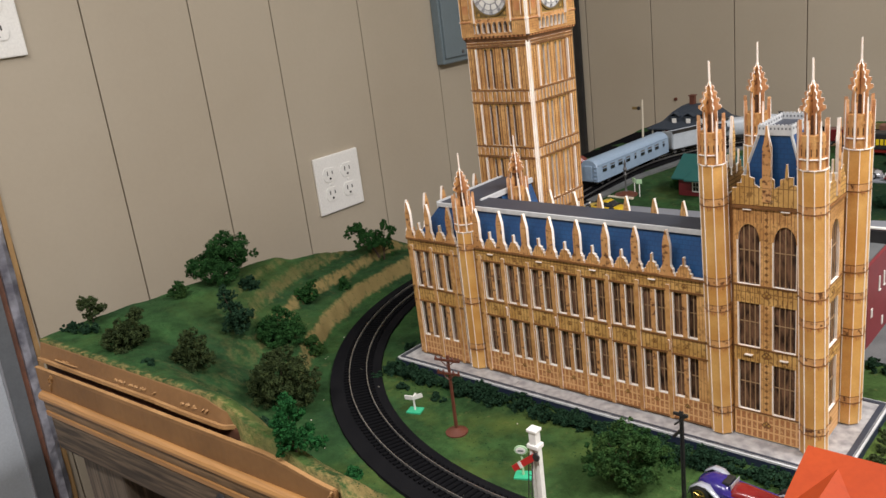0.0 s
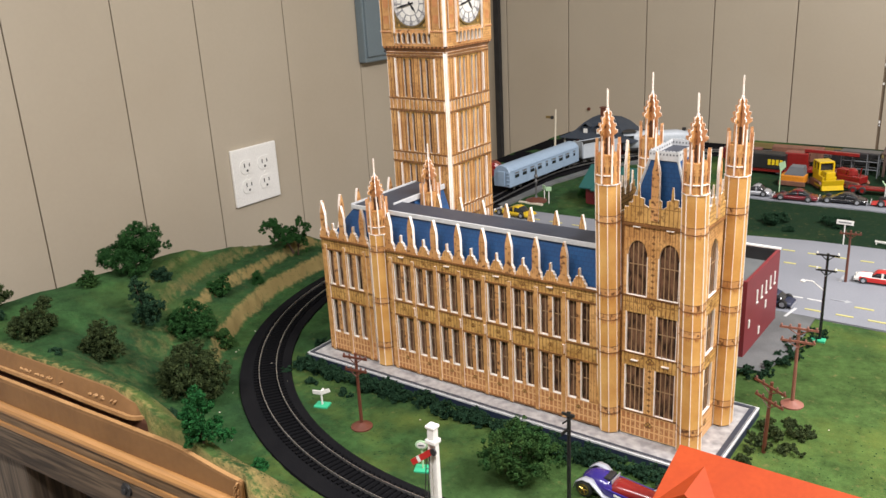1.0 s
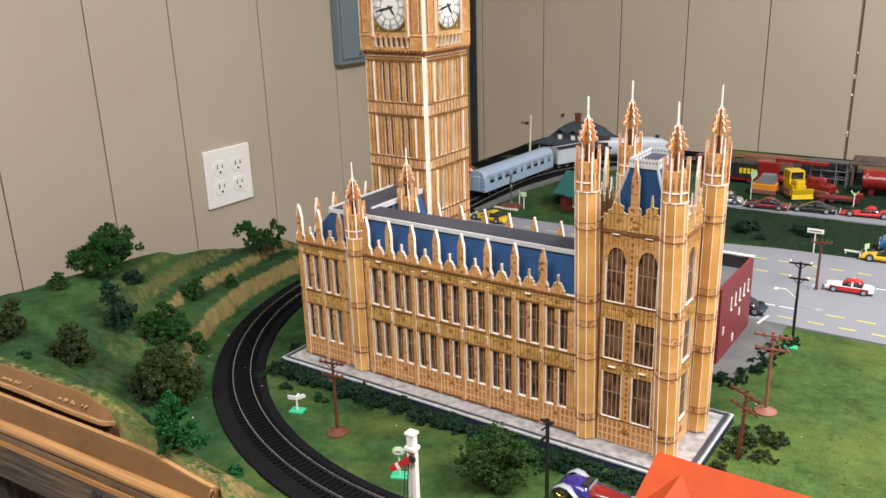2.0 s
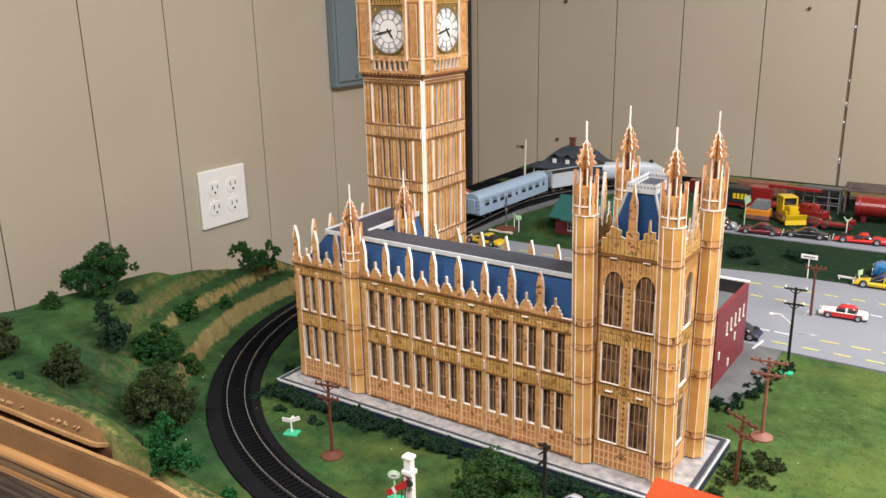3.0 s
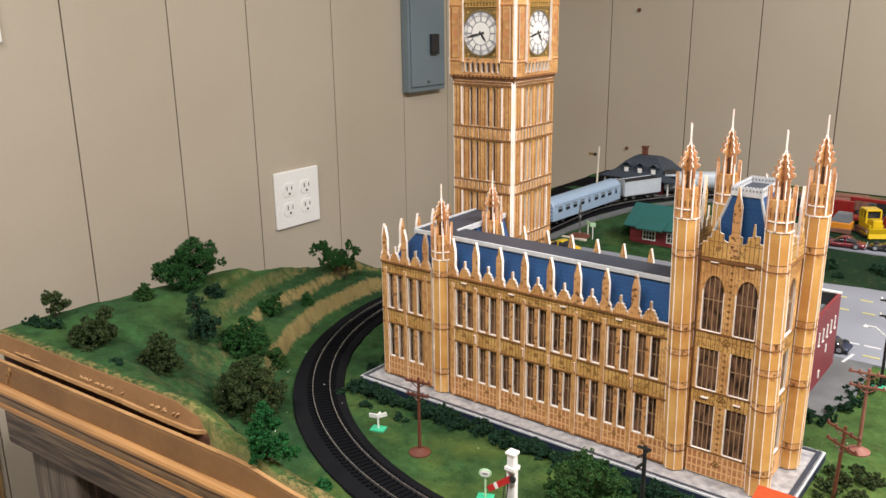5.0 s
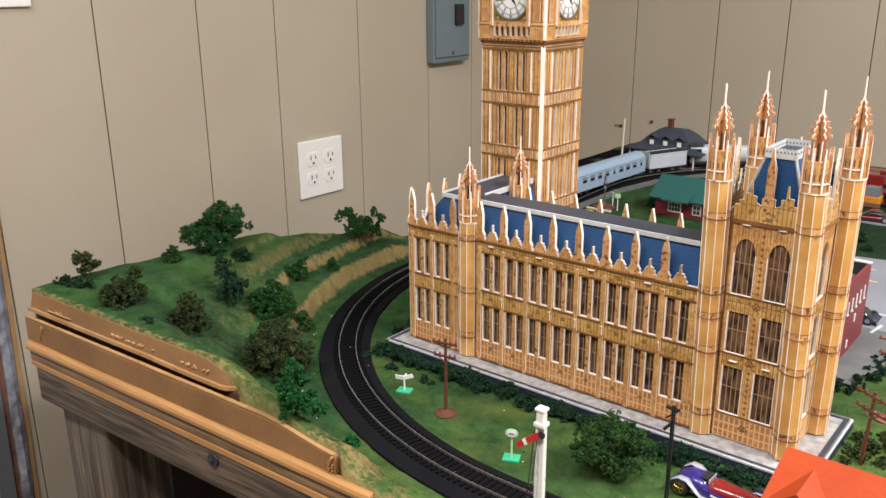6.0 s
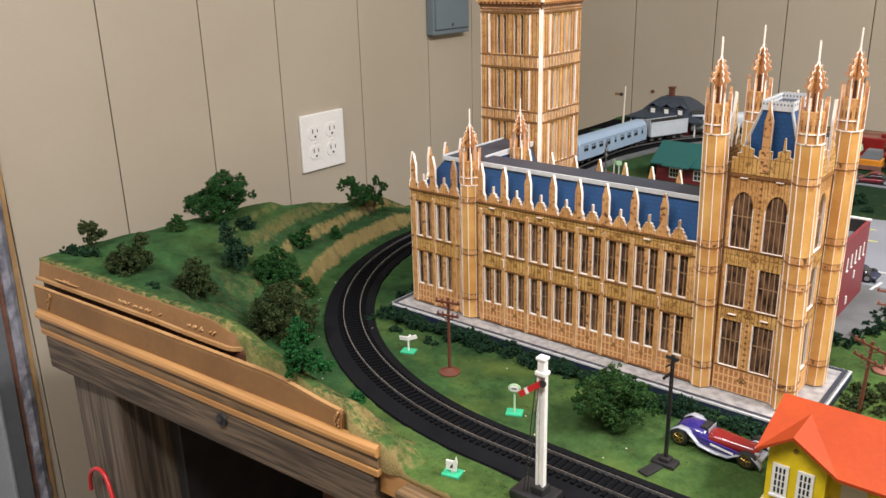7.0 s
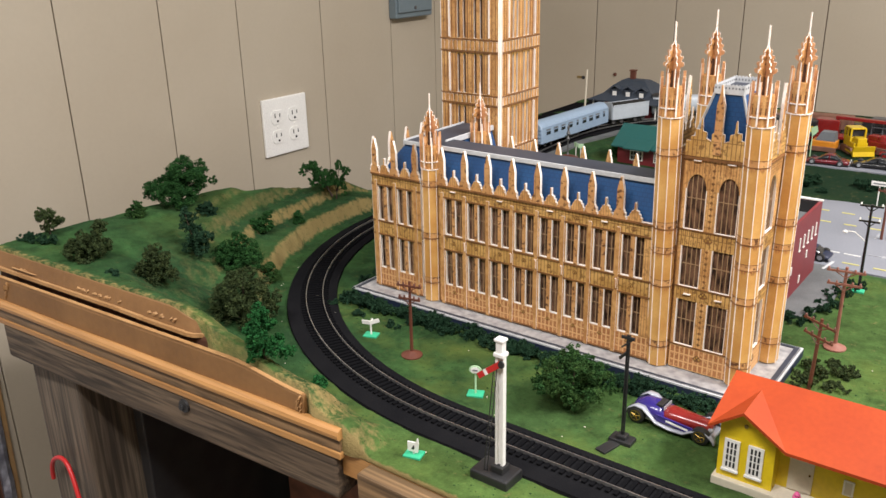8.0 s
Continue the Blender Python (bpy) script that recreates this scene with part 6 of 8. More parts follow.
tree(-0.634, 0.788, 0.058, 0.040, "leaf_mid", "spreading mid-green clump-foam tree on the slope", ((0.0, 0.82, 0.38), (-0.42, 0.52, 0.48), (0.34, 0.52, 0.48), (-0.12, 0.30, 0.58), (0.60, 0.30, 0.40)), 0.10)
bush(-0.606, 0.808, 0.027, 0.024, "leaf_deep", "small green bush beside the spreading tree", lobes=DOME, turn=37)
bush(-0.690, 0.873, 0.036, 0.030, "leaf_mid", "small green bush on a terrace", lobes=LEAN, turn=37)
bush(-0.686, 0.931, 0.021, 0.021, "leaf_mid", "tiny green bush on a terrace", lobes=((0.0, 0.65, 0.55), (-0.2, 0.25, 0.6), (0.3, 0.3, 0.5)), turn=37)
tree(-0.535, 0.711, 0.072, 0.062, "leaf_olive", "large olive-green clump-foam tree by the track", ((0.10, 0.88, 0.28), (-0.25, 0.78, 0.34), (0.50, 0.72, 0.34), (-0.62, 0.55, 0.36), (0.05, 0.56, 0.46), (0.72, 0.42, 0.32), (-0.45, 0.26, 0.38), (0.25, 0.24, 0.46), (-0.75, 0.18, 0.26), (0.65, 0.15, 0.30)), 0.06)
tree(-0.398, 0.620, 0.040, 0.047, "leaf_bright", "bright green clump-foam tree on the layout's edge", ((-0.15, 0.88, 0.40), (-0.45, 0.62, 0.40), (0.10, 0.62, 0.48), (-0.25, 0.36, 0.50), (0.42, 0.30, 0.48), (0.80, 0.18, 0.38), (-0.40, 0.12, 0.36)), 0.05)
bush(-0.361, 0.640, 0.018, 0.014, "leaf_bright", "small bright green bush near the track", lobes=((0.0, 0.6, 0.55), (-0.4, 0.35, 0.45), (0.45, 0.3, 0.45)), turn=37)
bush(-0.510, 0.664, 0.020, 0.010, "leaf_dark", "small dark green bush near the hill's rim", 8)
tree(-0.726, 1.012, 0.058, 0.050, "leaf_mid", "mid-green clump-foam tree leaning at the hill's end", ((-0.72, 0.76, 0.28), (-0.32, 0.84, 0.36), (0.05, 0.62, 0.42), (0.42, 0.40, 0.32), (-0.28, 0.42, 0.26)), 0.18, base=0.55)
tree(-0.714, 1.036, 0.045, 0.056, "leaf_mid", "upright mid-green clump-foam tree at the hill's end", ((0.12, 0.90, 0.28), (0.45, 0.74, 0.34), (-0.42, 0.66, 0.36), (0.02, 0.52, 0.40), (0.25, 0.32, 0.24)), 0.22, base=-0.2)
bush(-0.617, 0.628, 0.026, 0.006, "leaf_dark", "low sprig of dark foliage at the hill's rim", 8, depth=0.010)
tree(-0.199, 0.768, 0.066, 0.050, "leaf_deep", "spreading green clump-foam tree on the lawn by the palace", ((0.0, 0.86, 0.32), (-0.48, 0.70, 0.34), (0.48, 0.70, 0.36), (-0.80, 0.48, 0.26), (-0.20, 0.50, 0.46), (0.35, 0.46, 0.46), (0.82, 0.48, 0.24), (-0.05, 0.30, 0.34)), 0.30, group="trees on the lawn")
bush(-0.53, 1.55, 0.040, 0.036, "leaf_mid", "green bush beside the teal-roofed shed", 9, group="bushes on the lawn")
for x, y, w in ((-0.215, 1.535, 0.045), (-0.140, 1.565, 0.045), (-0.19, 1.51, 0.02)):
    bush(x, y, w, w * 0.55, "leaf_dark", "low dark green bush on the far grass strip", 9, group="bushes on the far strip")
# hedge before the plinth, clump by clump
hx = -0.492
k = 0
while hx < -0.088:
    w = RNG.uniform(0.022, 0.036)
    bush(hx, 0.8225 + RNG.uniform(-0.004, 0.003), w * 1.15, RNG.uniform(0.015, 0.021), "leaf_dark", "low dark green hedge clump before the palace plinth", 12, "hedge_bush", "hedge before the palace", depth=0.022)
    if hx < -0.38 and k % 2 == 0:
        bush(hx - 0.01, 0.800 + RNG.uniform(-0.004, 0.004), 0.024, 0.009, "leaf_dark", "low dark green hedge clump before the palace plinth", 5, "hedge_bush", "hedge before the palace", depth=0.016)
    hx += w * 0.82
    k += 1
for x, y in ((-0.060, 0.880), (-0.056, 0.905), (-0.048, 0.930), (-0.055, 0.945), (-0.030, 0.915), (-0.035, 0.94), (-0.043, 0.960), (-0.026, 0.955), (-0.064, 0.925), (-0.515, 0.87), (-0.518, 0.90)):
    bush(x, y, RNG.uniform(0.016, 0.026), RNG.uniform(0.008, 0.015), "leaf_dark" if x < -0.4 else "leaf_olive", "low straggling bush beside the palace plinth", 6, group="bushes beside the palace")
for x, y in ((-0.093, 1.034), (-0.086, 1.052), (-0.082, 1.07), (-0.079, 1.09), (-0.077, 1.108), (-0.076, 1.125), (-0.074, 1.142), (-0.072, 1.16), (-0.11, 1.032), (-0.128, 1.028), (-0.15, 1.03)):
    bush(x, y, RNG.uniform(0.026, 0.036), RNG.uniform(0.008, 0.014), "leaf_dark", "dark ground cover along the pavement's edge", 6, group="bushes along the pavement")


def turf():
    """Ground foam and coarse tufts strewn over the turf."""
    V, F = [], []
    for i in range(16000):
        if i % 3 == 0:
            x, y = RNG.uniform(-0.79, -0.30), RNG.uniform(0.625, 1.05)
        else:
            x, y = RNG.uniform(-0.62, 0.35), RNG.uniform(0.62, 1.19)
        r = math.hypot(x - CX, y - CY)
        if (-0.51 < x < -0.065 and 0.832 < y < 1.105) or (abs(y - 0.69) < 0.032 and x > CX) or (abs(r - CR) < 0.033 and x < CX + 0.01) or x < west_edge(y) + 0.01:
            continue
        if -0.28 < x < -0.07 and y > 1.02:
            continue
        if -0.085 < x < 0.12 and 0.715 < y < 0.85:
            continue
        if noise.noise((x * 12, y * 12, 4.0)) < RNG.uniform(-0.45, 0.35):
            continue
        z = height(x, y)
        s = RNG.uniform(0.0005, 0.0012)
        k = len(V)
        a = RNG.uniform(0, 6.28)
        V += [(x + s * math.cos(a), y + s * math.sin(a), z), (x + s * math.cos(a + 2.1), y + s * math.sin(a + 2.1), z), (x + s * math.cos(a + 4.2), y + s * math.sin(a + 4.2), z), (x, y, z + s * RNG.uniform(0.3, 0.8))]
        F += [(k, k + 1, k + 3), (k + 1, k + 2, k + 3), (k + 2, k, k + 3)]
    me = bpy.data.meshes.new("turf_tufts")
    me.from_pydata([tuple(map(float, v)) for v in V], [], F)
    me.materials.append(M["tuft"])
    tagged(new("turf_tufts", me), "coarse green ground foam strewn over the turf", "grass", kind="stuff")
    V, F = [], []
    for i in range(90):
        x, y = RNG.uniform(-0.62, 0.2), RNG.uniform(0.63, 1.1)
        r = math.hypot(x - CX, y - CY)
        if (-0.51 < x < -0.065 and 0.832 < y < 1.105) or (-0.085 < x < 0.12 and 0.715 < y < 0.85):
            continue
        z = height(x, y) + (0.0035 if abs(r - CR) < 0.028 or (x > CX and abs(y - 0.69) < 0.028) else 0.0004)
        s = RNG.uniform(0.0005, 0.0012)
        k = len(V)
        V += [(x - s, y, z), (x, y - s * 0.7, z), (x + s, y + s * 0.2, z), (x, y + s, z), (x, y, z + s * 0.7)]
        F += [(k, k + 1, k + 4), (k + 1, k + 2, k + 4), (k + 2, k + 3, k + 4), (k + 3, k, k + 4)]
    me = bpy.data.meshes.new("pale_crumbs")
    me.from_pydata([tuple(map(float, v)) for v in V], [], F)
    me.materials.append(M["cream"])
    tagged(new("pale_crumbs", me), "pale crumbs lying on turf and track bed", "litter", kind="stuff")


turf()


# ---------------------------------------------------------------- posts and signs
def utility_pole(x, y, h, m, label, turn=0, disc=None, arms=2, insul=False, arm_w=0.024, lean=0.0):
    t = thing("utility_pole", x, y, height(x, y) if y < 1.2 else GRASS, label, "utility pole", turn, "poles by the lawn")
    bm = B()
    rod(bm, (0, 0, -0.001), (lean, 0, h), 0.0017, 0.0013, 8)
    part("pole", bm, m, t)
    if disc:
        part("foot", lathe(B(), [(0.0098, -0.0005), (0.0100, 0.0013), (0.0064, 0.0028), (0.0032, 0.0044), (0.0017, 0.0050)], 18), disc, t)
    for i in range(arms):
        z = h - (0.0015 if insul else 0.004) - (0.0165 if insul else 0.0125) * i
        w = arm_w * (1 if i == 0 else 0.9)
        a = part("crossarm", bx(-w / 2 + lean, w / 2 + lean, -0.0022, -0.0008, z - 0.0009, z + 0.0009), m, t)
        b2 = B()
        rod(b2, (-w * 0.3 + lean, -0.0016, z), (lean, -0.0014, z - 0.006), 0.0005, n=5)
        rod(b2, (w * 0.3 + lean, -0.0016, z), (lean, -0.0014, z - 0.006), 0.0005, n=5)
        part("brace", b2, m, a)
        for s in (-0.9, -0.45, 0.45, 0.9):
            if insul and abs(s) < 0.8:
                continue
            part("insulator", lathe(B(), [(0.0007, z + 0.0008), (0.0011, z + 0.0014), (0.0007, z + 0.0022), (0.0010, z + 0.0028), (0.0003, z + 0.0034)], 8, m=Matrix.Translation((s * w / 2 + lean, -0.0015, 0))), "white" if insul else m, a)
    return t


utility_pole(-0.363, 0.762, 0.074, "brown", "red-brown plastic utility pole with two crossarms", 12, "brown")
utility_pole(-0.050, 0.906, 0.066, "brown", "dark brown plastic utility pole with long crossarms", -32, None, arm_w=0.034, lean=0.003)
utility_pole(-0.051, 0.996, 0.080, "brown_pale", "pink-brown plastic utility pole on a round foot", 8, "brown_pale", arm_w=0.032)
utility_pole(-0.076, 1.330, 0.068, "brown", "thin brown utility pole at the roadside", 10, None, arms=1)
bp = utility_pole(-0.063, 1.147, 0.097, "black_gloss", "black utility pole with white insulators and a street lamp arm", 5, None, insul=True, arm_w=0.022)
b2 = B()
rod(b2, (0, 0, 0.056), (-0.012, -0.002, 0.066), 0.0006)
rod(b2, (-0.012, -0.002, 0.066), (-0.020, -0.003, 0.066), 0.0006)
la = part("lamp_arm", b2, "white", bp)
part("foot", bx(-0.008, 0.006, -0.005, 0.004, -0.0005, 0.0022, bevel=0.0008), "mint", bp)
part("lamp_head", lathe(B(), [(0.0004, 0.0), (0.0022, 0.0008), (0.0026, 0.002), (0.0010, 0.0034)], 10, m=Matrix.Translation((-0.021, -0.003, 0.0635))), "white", la)


def lamp_mast():
    t = thing("signal_mast", -0.143, 0.744, GRASS, "black plastic lattice mast on a black foot by the track", "signal mast", 0, "")
    bm = B()
    for s in (-1, 1):
        rod(bm, (s * 0.0009, 0, 0.0), (s * 0.0008, 0, 0.0895), 0.0008, n=6)
    for i in range(17):
        rod(bm, (-0.0009, 0, 0.005 * i), (0.0009, 0, 0.005 * i + 0.004), 0.0004, n=5)
    part("mast", bm, "black", t)
    a = part("crossarm", bx(-0.0055, 0.0045, -0.0008, 0.0008, 0.0860, 0.0880), "black", t)
    b2 = B()
    rod(b2, (-0.005, 0, 0.0785), (0.003, 0, 0.0860), 0.0007)
    rod(b2, (-0.006, 0, 0.0690), (-0.001, 0, 0.0750), 0.0012)
    part("bracket", b2, "black", t)
    part("foot", bx(-0.009, 0.009, -0.006, 0.006, -0.001, 0.0035, bevel=0.001), "black", t)
    part("foot_rib", bx(-0.004, 0.004, -0.004, 0.004, 0.0035, 0.0065, bevel=0.001), "black", t)
    part("contact_strip", bx(-0.006, 0.003, -0.024, -0.006, -0.0005, 0.0016, bevel=0.0005, m=pose(0, 0, 0, 0, 0, -14)), "black", t)


def semaphore():
    t = thing("semaphore_signal", -0.192, 0.650, GRASS, "white semaphore signal with a red arm and black ladder", "signal")
    t.scale = (1.0, 1.0, 1.11)
    part("foot", bx(-0.019, 0.012, -0.011, 0.011, -0.001, 0.007, bevel=0.0015), "black", t)
    part("mount", bx(-0.005, 0.005, -0.005, 0.005, 0.007, 0.012, bevel=0.001), "black", t)
    bm = B()
    for s in (-1, 1):
        box(bm, s * 0.0023 - 0.0010, s * 0.0023 + 0.0010, -0.0020, 0.0020, 0.010, 0.089, bevel=0.0004)
    box(bm, -0.0016, 0.0016, -0.0006, 0.0014, 0.010, 0.089)
    part("post", bm, "white", t)
    part("cap_block", bx(-0.0040, 0.0040, -0.0036, 0.0036, 0.0885, 0.0912, bevel=0.0006), "white", t)
    part("lamp_house", bx(-0.0026, 0.0026, -0.0026, 0.0026, 0.0912, 0.0985, bevel=0.0006), "white", t)
    part("cap", bx(-0.0036, 0.0036, -0.0034, 0.0034, 0.0985, 0.1004, bevel=0.0007), "white", t)
    b2 = B()
    m = pose(-0.001, -0.0040, 0.0830, 0, -36, 0)
    box(b2, -0.0180, 0.0030, -0.0005, 0.0005, -0.0019, 0.0019, m=m)
    arm = part("signal_arm", b2, "signal_red", t)
    part("white_band", bx(-0.0118, -0.0092, -0.0008, 0.0008, -0.00195, 0.00195, m=m), "white", arm)
    part("spectacle", lathe(B(), [(0.0024, -0.0006), (0.0024, 0.0006)], 12, m=Matrix.Translation((0.0030, -0.0042, 0.0850)) @ pose(0, 0, 0, 90, 0, 0)), "black", arm)
    lad = B()
    for s in (-1, 1):
        rod(lad, (-0.0085 + s * 0.0013, -0.006, 0.007), (-0.0012 + s * 0.0013, -0.004, 0.086), 0.00035, n=5)
    for i in range(20):
        f = (i + 0.5) / 20
        xx, yy, zz = -0.0085 + 0.0073 * f, -0.006 + 0.002 * f, 0.007 + 0.079 * f
        rod(lad, (xx - 0.0013, yy, zz), (xx + 0.0013, yy, zz), 0.0003, n=4)
    part("ladder", lad, "black", t)


def small_sign(x, y, h, kind, label, turn=0, foot="mint"):
    t = thing("trackside_sign", x, y, height(x, y) if y < 1.2 else GRASS, label, "sign", turn, "signs on the layout")
    if foot:
        part("foot", bx(-0.007, 0.007, -0.0055, 0.0055, -0.0005, 0.0016, bevel=0.0006), foot, t)
    b = B()
    rod(b, (0, 0, 0), (0, 0, h), 0.0009, n=6)
    part("pole", b, "pale_green" if kind in ("oval", "triangle") else "white", t)
    if kind == "oval":
        m = Matrix.Translation((0, -0.001, h)) @ pose(0, 0, 0, 90, 0, 0) @ Matrix.Diagonal((1.25, 0.9, 1, 1))
        o = part("board", cyl(B(), 0.0042, 0.0042, -0.0006, 0.0006, 20, m=m), "pale_green", t)
        part("board_face", cyl(B(), 0.0031, 0.0031, 0.0007, 0.0010, 20, m=m), "white", o)
        part("text_bar", bx(-0.0022, 0.0022, -0.0024, -0.0021, h - 0.0005, h + 0.0005), "grey", o)
    elif kind == "cross":
        for a, w in ((14, 0.010), (-38, 0.009), (0, 0.006)):
            part("blade", bx(-0.0005, w, -0.0006, 0.0006, -0.0019, 0.0019, m=pose(0, -0.0005, h, 0, 0, {14: 165, -38: 10, 0: 90}[a]) @ pose(0, 0, 0, 0, a * 0.5, 0)), "white", t)
    elif kind == "number":
        b = B()
        prism(b, [(-0.0045, h - 0.004), (0.0035, h - 0.005), (0.0045, h + 0.003), (0.0035, h + 0.0075), (0.002, h + 0.0035), (-0.0045, h + 0.0035)], 0, 0.0012, None, 0, 0)
        o = part("board", b, "white", t)
        b = B()
        prism(b, [(-0.0016, h - 0.002), (0.0010, h - 0.002), (0.0008, h + 0.0015)], 0.0012, 0.0015, None, 0, 0)
        part("mark", b, "black", o)
    elif kind == "board":
        o = part("board", bx(-0.011, 0.011, -0.0014, -0.0002, h - 0.002, h + 0.0045, bevel=0.0004), "white", t)
        part("text_bar", bx(-0.008, 0.008, -0.0018, -0.00145, h + 0.0006, h + 0.0020), "grey", o)
    elif kind == "square":
        part("board", bx(-0.0045, 0.0045, -0.0014, -0.0002, h - 0.003, h + 0.0045, bevel=0.0004), "pale_green", t)
    elif kind == "triangle":
        b = B()
        prism(b, [(0, h - 0.006), (0.0085, h + 0.004), (0.006, h + 0.014), (-0.0035, h + 0.009)], 0, 0.0012, None, 0, 0)
        part("board", b, "pale_green", t)
    elif kind == "wye":
        b = B()
        for s in (-1, 1):
            rod(b, (0, 0, h - 0.004), (s * 0.006, 0, h + 0.004), 0.0011, n=5)
        part("fork", b, "pale_green", t)
    return t


lamp_mast()
semaphore()
small_sign(-0.422, 0.772, 0.014, "cross", "white crossbuck sign on a mint green foot", 20)
small_sign(-0.2745, 0.738, 0.024, "oval", "pale green oval sign on a thin post", 25)
small_sign(-0.260, 0.637, 0.008, "number", "small white marker on a mint green foot", 15)
small_sign(-0.110, 1.480, 0.031, "board", "white street sign on a post at the roadside", 0, None)
small_sign(-0.574, 1.482, 0.026, "square", "small pale green street sign", 20, None)
small_sign(-0.590, 1.495, 0.024, "square", "small pale green street sign", -30, None)
small_sign(-0.046, 1.492, 0.016, "square", "pale yellow-green road sign turned edge-on", 60, None)
small_sign(-0.262, 1.722, 0.040, "triangle", "pale green diamond road sign", 0, None)
small_sign(-0.103, 1.742, 0.026, "wye", "pale green forked sign post", 0, None)
t = thing("barrier", -0.060, 1.500, GRASS, "low white roadside barrier rail", "barrier", -4)
part("rail", bx(-0.014, 0.014, -0.001, 0.001, 0.003, 0.0055), "white", t)
for s in (-1, 1):
    part("stake", bx(s * 0.012 - 0.0008, s * 0.012 + 0.0008, -0.0008, 0.0008, -0.001, 0.003), "white", t)

t = thing("far_signal", -0.690, 1.712, GRASS, "tall white signal post with a small yellow and black arm", "signal")
b = B()
rod(b, (0, 0, 0), (0.003, 0, 0.118), 0.0022, 0.0017, 8)
part("post", b, "cream", t)
a = part("signal_arm", bx(-0.018, -0.001, -0.0015, -0.0005, 0.100, 0.105), "gilt", t)
part("spectacle", lathe(B(), [(0.0035, -0.001), (0.0035, 0.001)], 12, m=Matrix.Translation((-0.004, -0.002, 0.1025)) @ pose(0, 0, 0, 90, 0, 0)), "black", a)

t = thing("statue_lamp", -0.600, 1.484, GRASS, "grey pewter ornamental lamp post on a brown mound", "lamp post")
part("mound", lathe(B(), [(0.020, 0), (0.0185, 0.004), (0.010, 0.0065), (0.004, 0.0085)], 12), "brown", t)
part("kerbstone", bx(-0.024, 0.022, -0.020, -0.014, 0, 0.0035, bevel=0.001), "cream", t)
part("post", lathe(B(), [(0.0035, 0.007), (0.0016, 0.012), (0.0010, 0.03), (0.0022, 0.033), (0.0030, 0.036), (0.0012, 0.041), (0.0035, 0.045), (0.0015, 0.050), (0.0022, 0.055), (0.0004, 0.062)], 10), "pewter", t)
b = B()
rod(b, (-0.006, 0, 0.040), (0.006, 0, 0.044), 0.0007)
rod(b, (0, -0.005, 0.046), (0, 0.005, 0.046), 0.0007)
part("arms", b, "pewter", t)


# ---------------------------------------------------------------- small buildings
def gable_roof(bm, x0, x1, y0, y1, z0, z1, th=0.002, mi=0):
    """A ridge along x between two slopes, with thickness."""
    ym = (y0 + y1) / 2
    for ya in (y0, y1):
        v = [(x0, ya, z0), (x1, ya, z0), (x1, ym, z1), (x0, ym, z1)]
        a = [bm.verts.new(p) for p in v]
        c = [bm.verts.new((p[0], p[1], p[2] + th)) for p in v]
        bm.faces.new(c)
        bm.faces.new(a[::-1])
        for i in range(4):
            bm.faces.new((a[i], a[(i + 1) % 4], c[(i + 1) % 4], c[i]))
    bmesh.ops.recalc_face_normals(bm, faces=bm.faces[:])
    return bm


def sash(h, u0, u1, z0, z1, y, cols, rows, frame_m="white", bar=0.0008, pane="black"):
    """A framed window on a south wall: frame, bars, dark panes behind."""
    w = h.add("window", bx(u0, u1, y - 0.0012, y - 0.0002, z0, z1), frame_m)
    du, dz = (u1 - u0 - 2 * bar) / cols, (z1 - z0 - 2 * bar) / rows
    for i in range(cols):
        for j in range(rows):
            a, c = u0 + bar + du * i, z0 + bar + dz * j
            h.add("pane", bx(a + bar * 0.4, a + du - bar * 0.4, y - 0.0015, y - 0.00118, c + bar * 0.4, c + dz - bar * 0.4), pane, w)
    return w


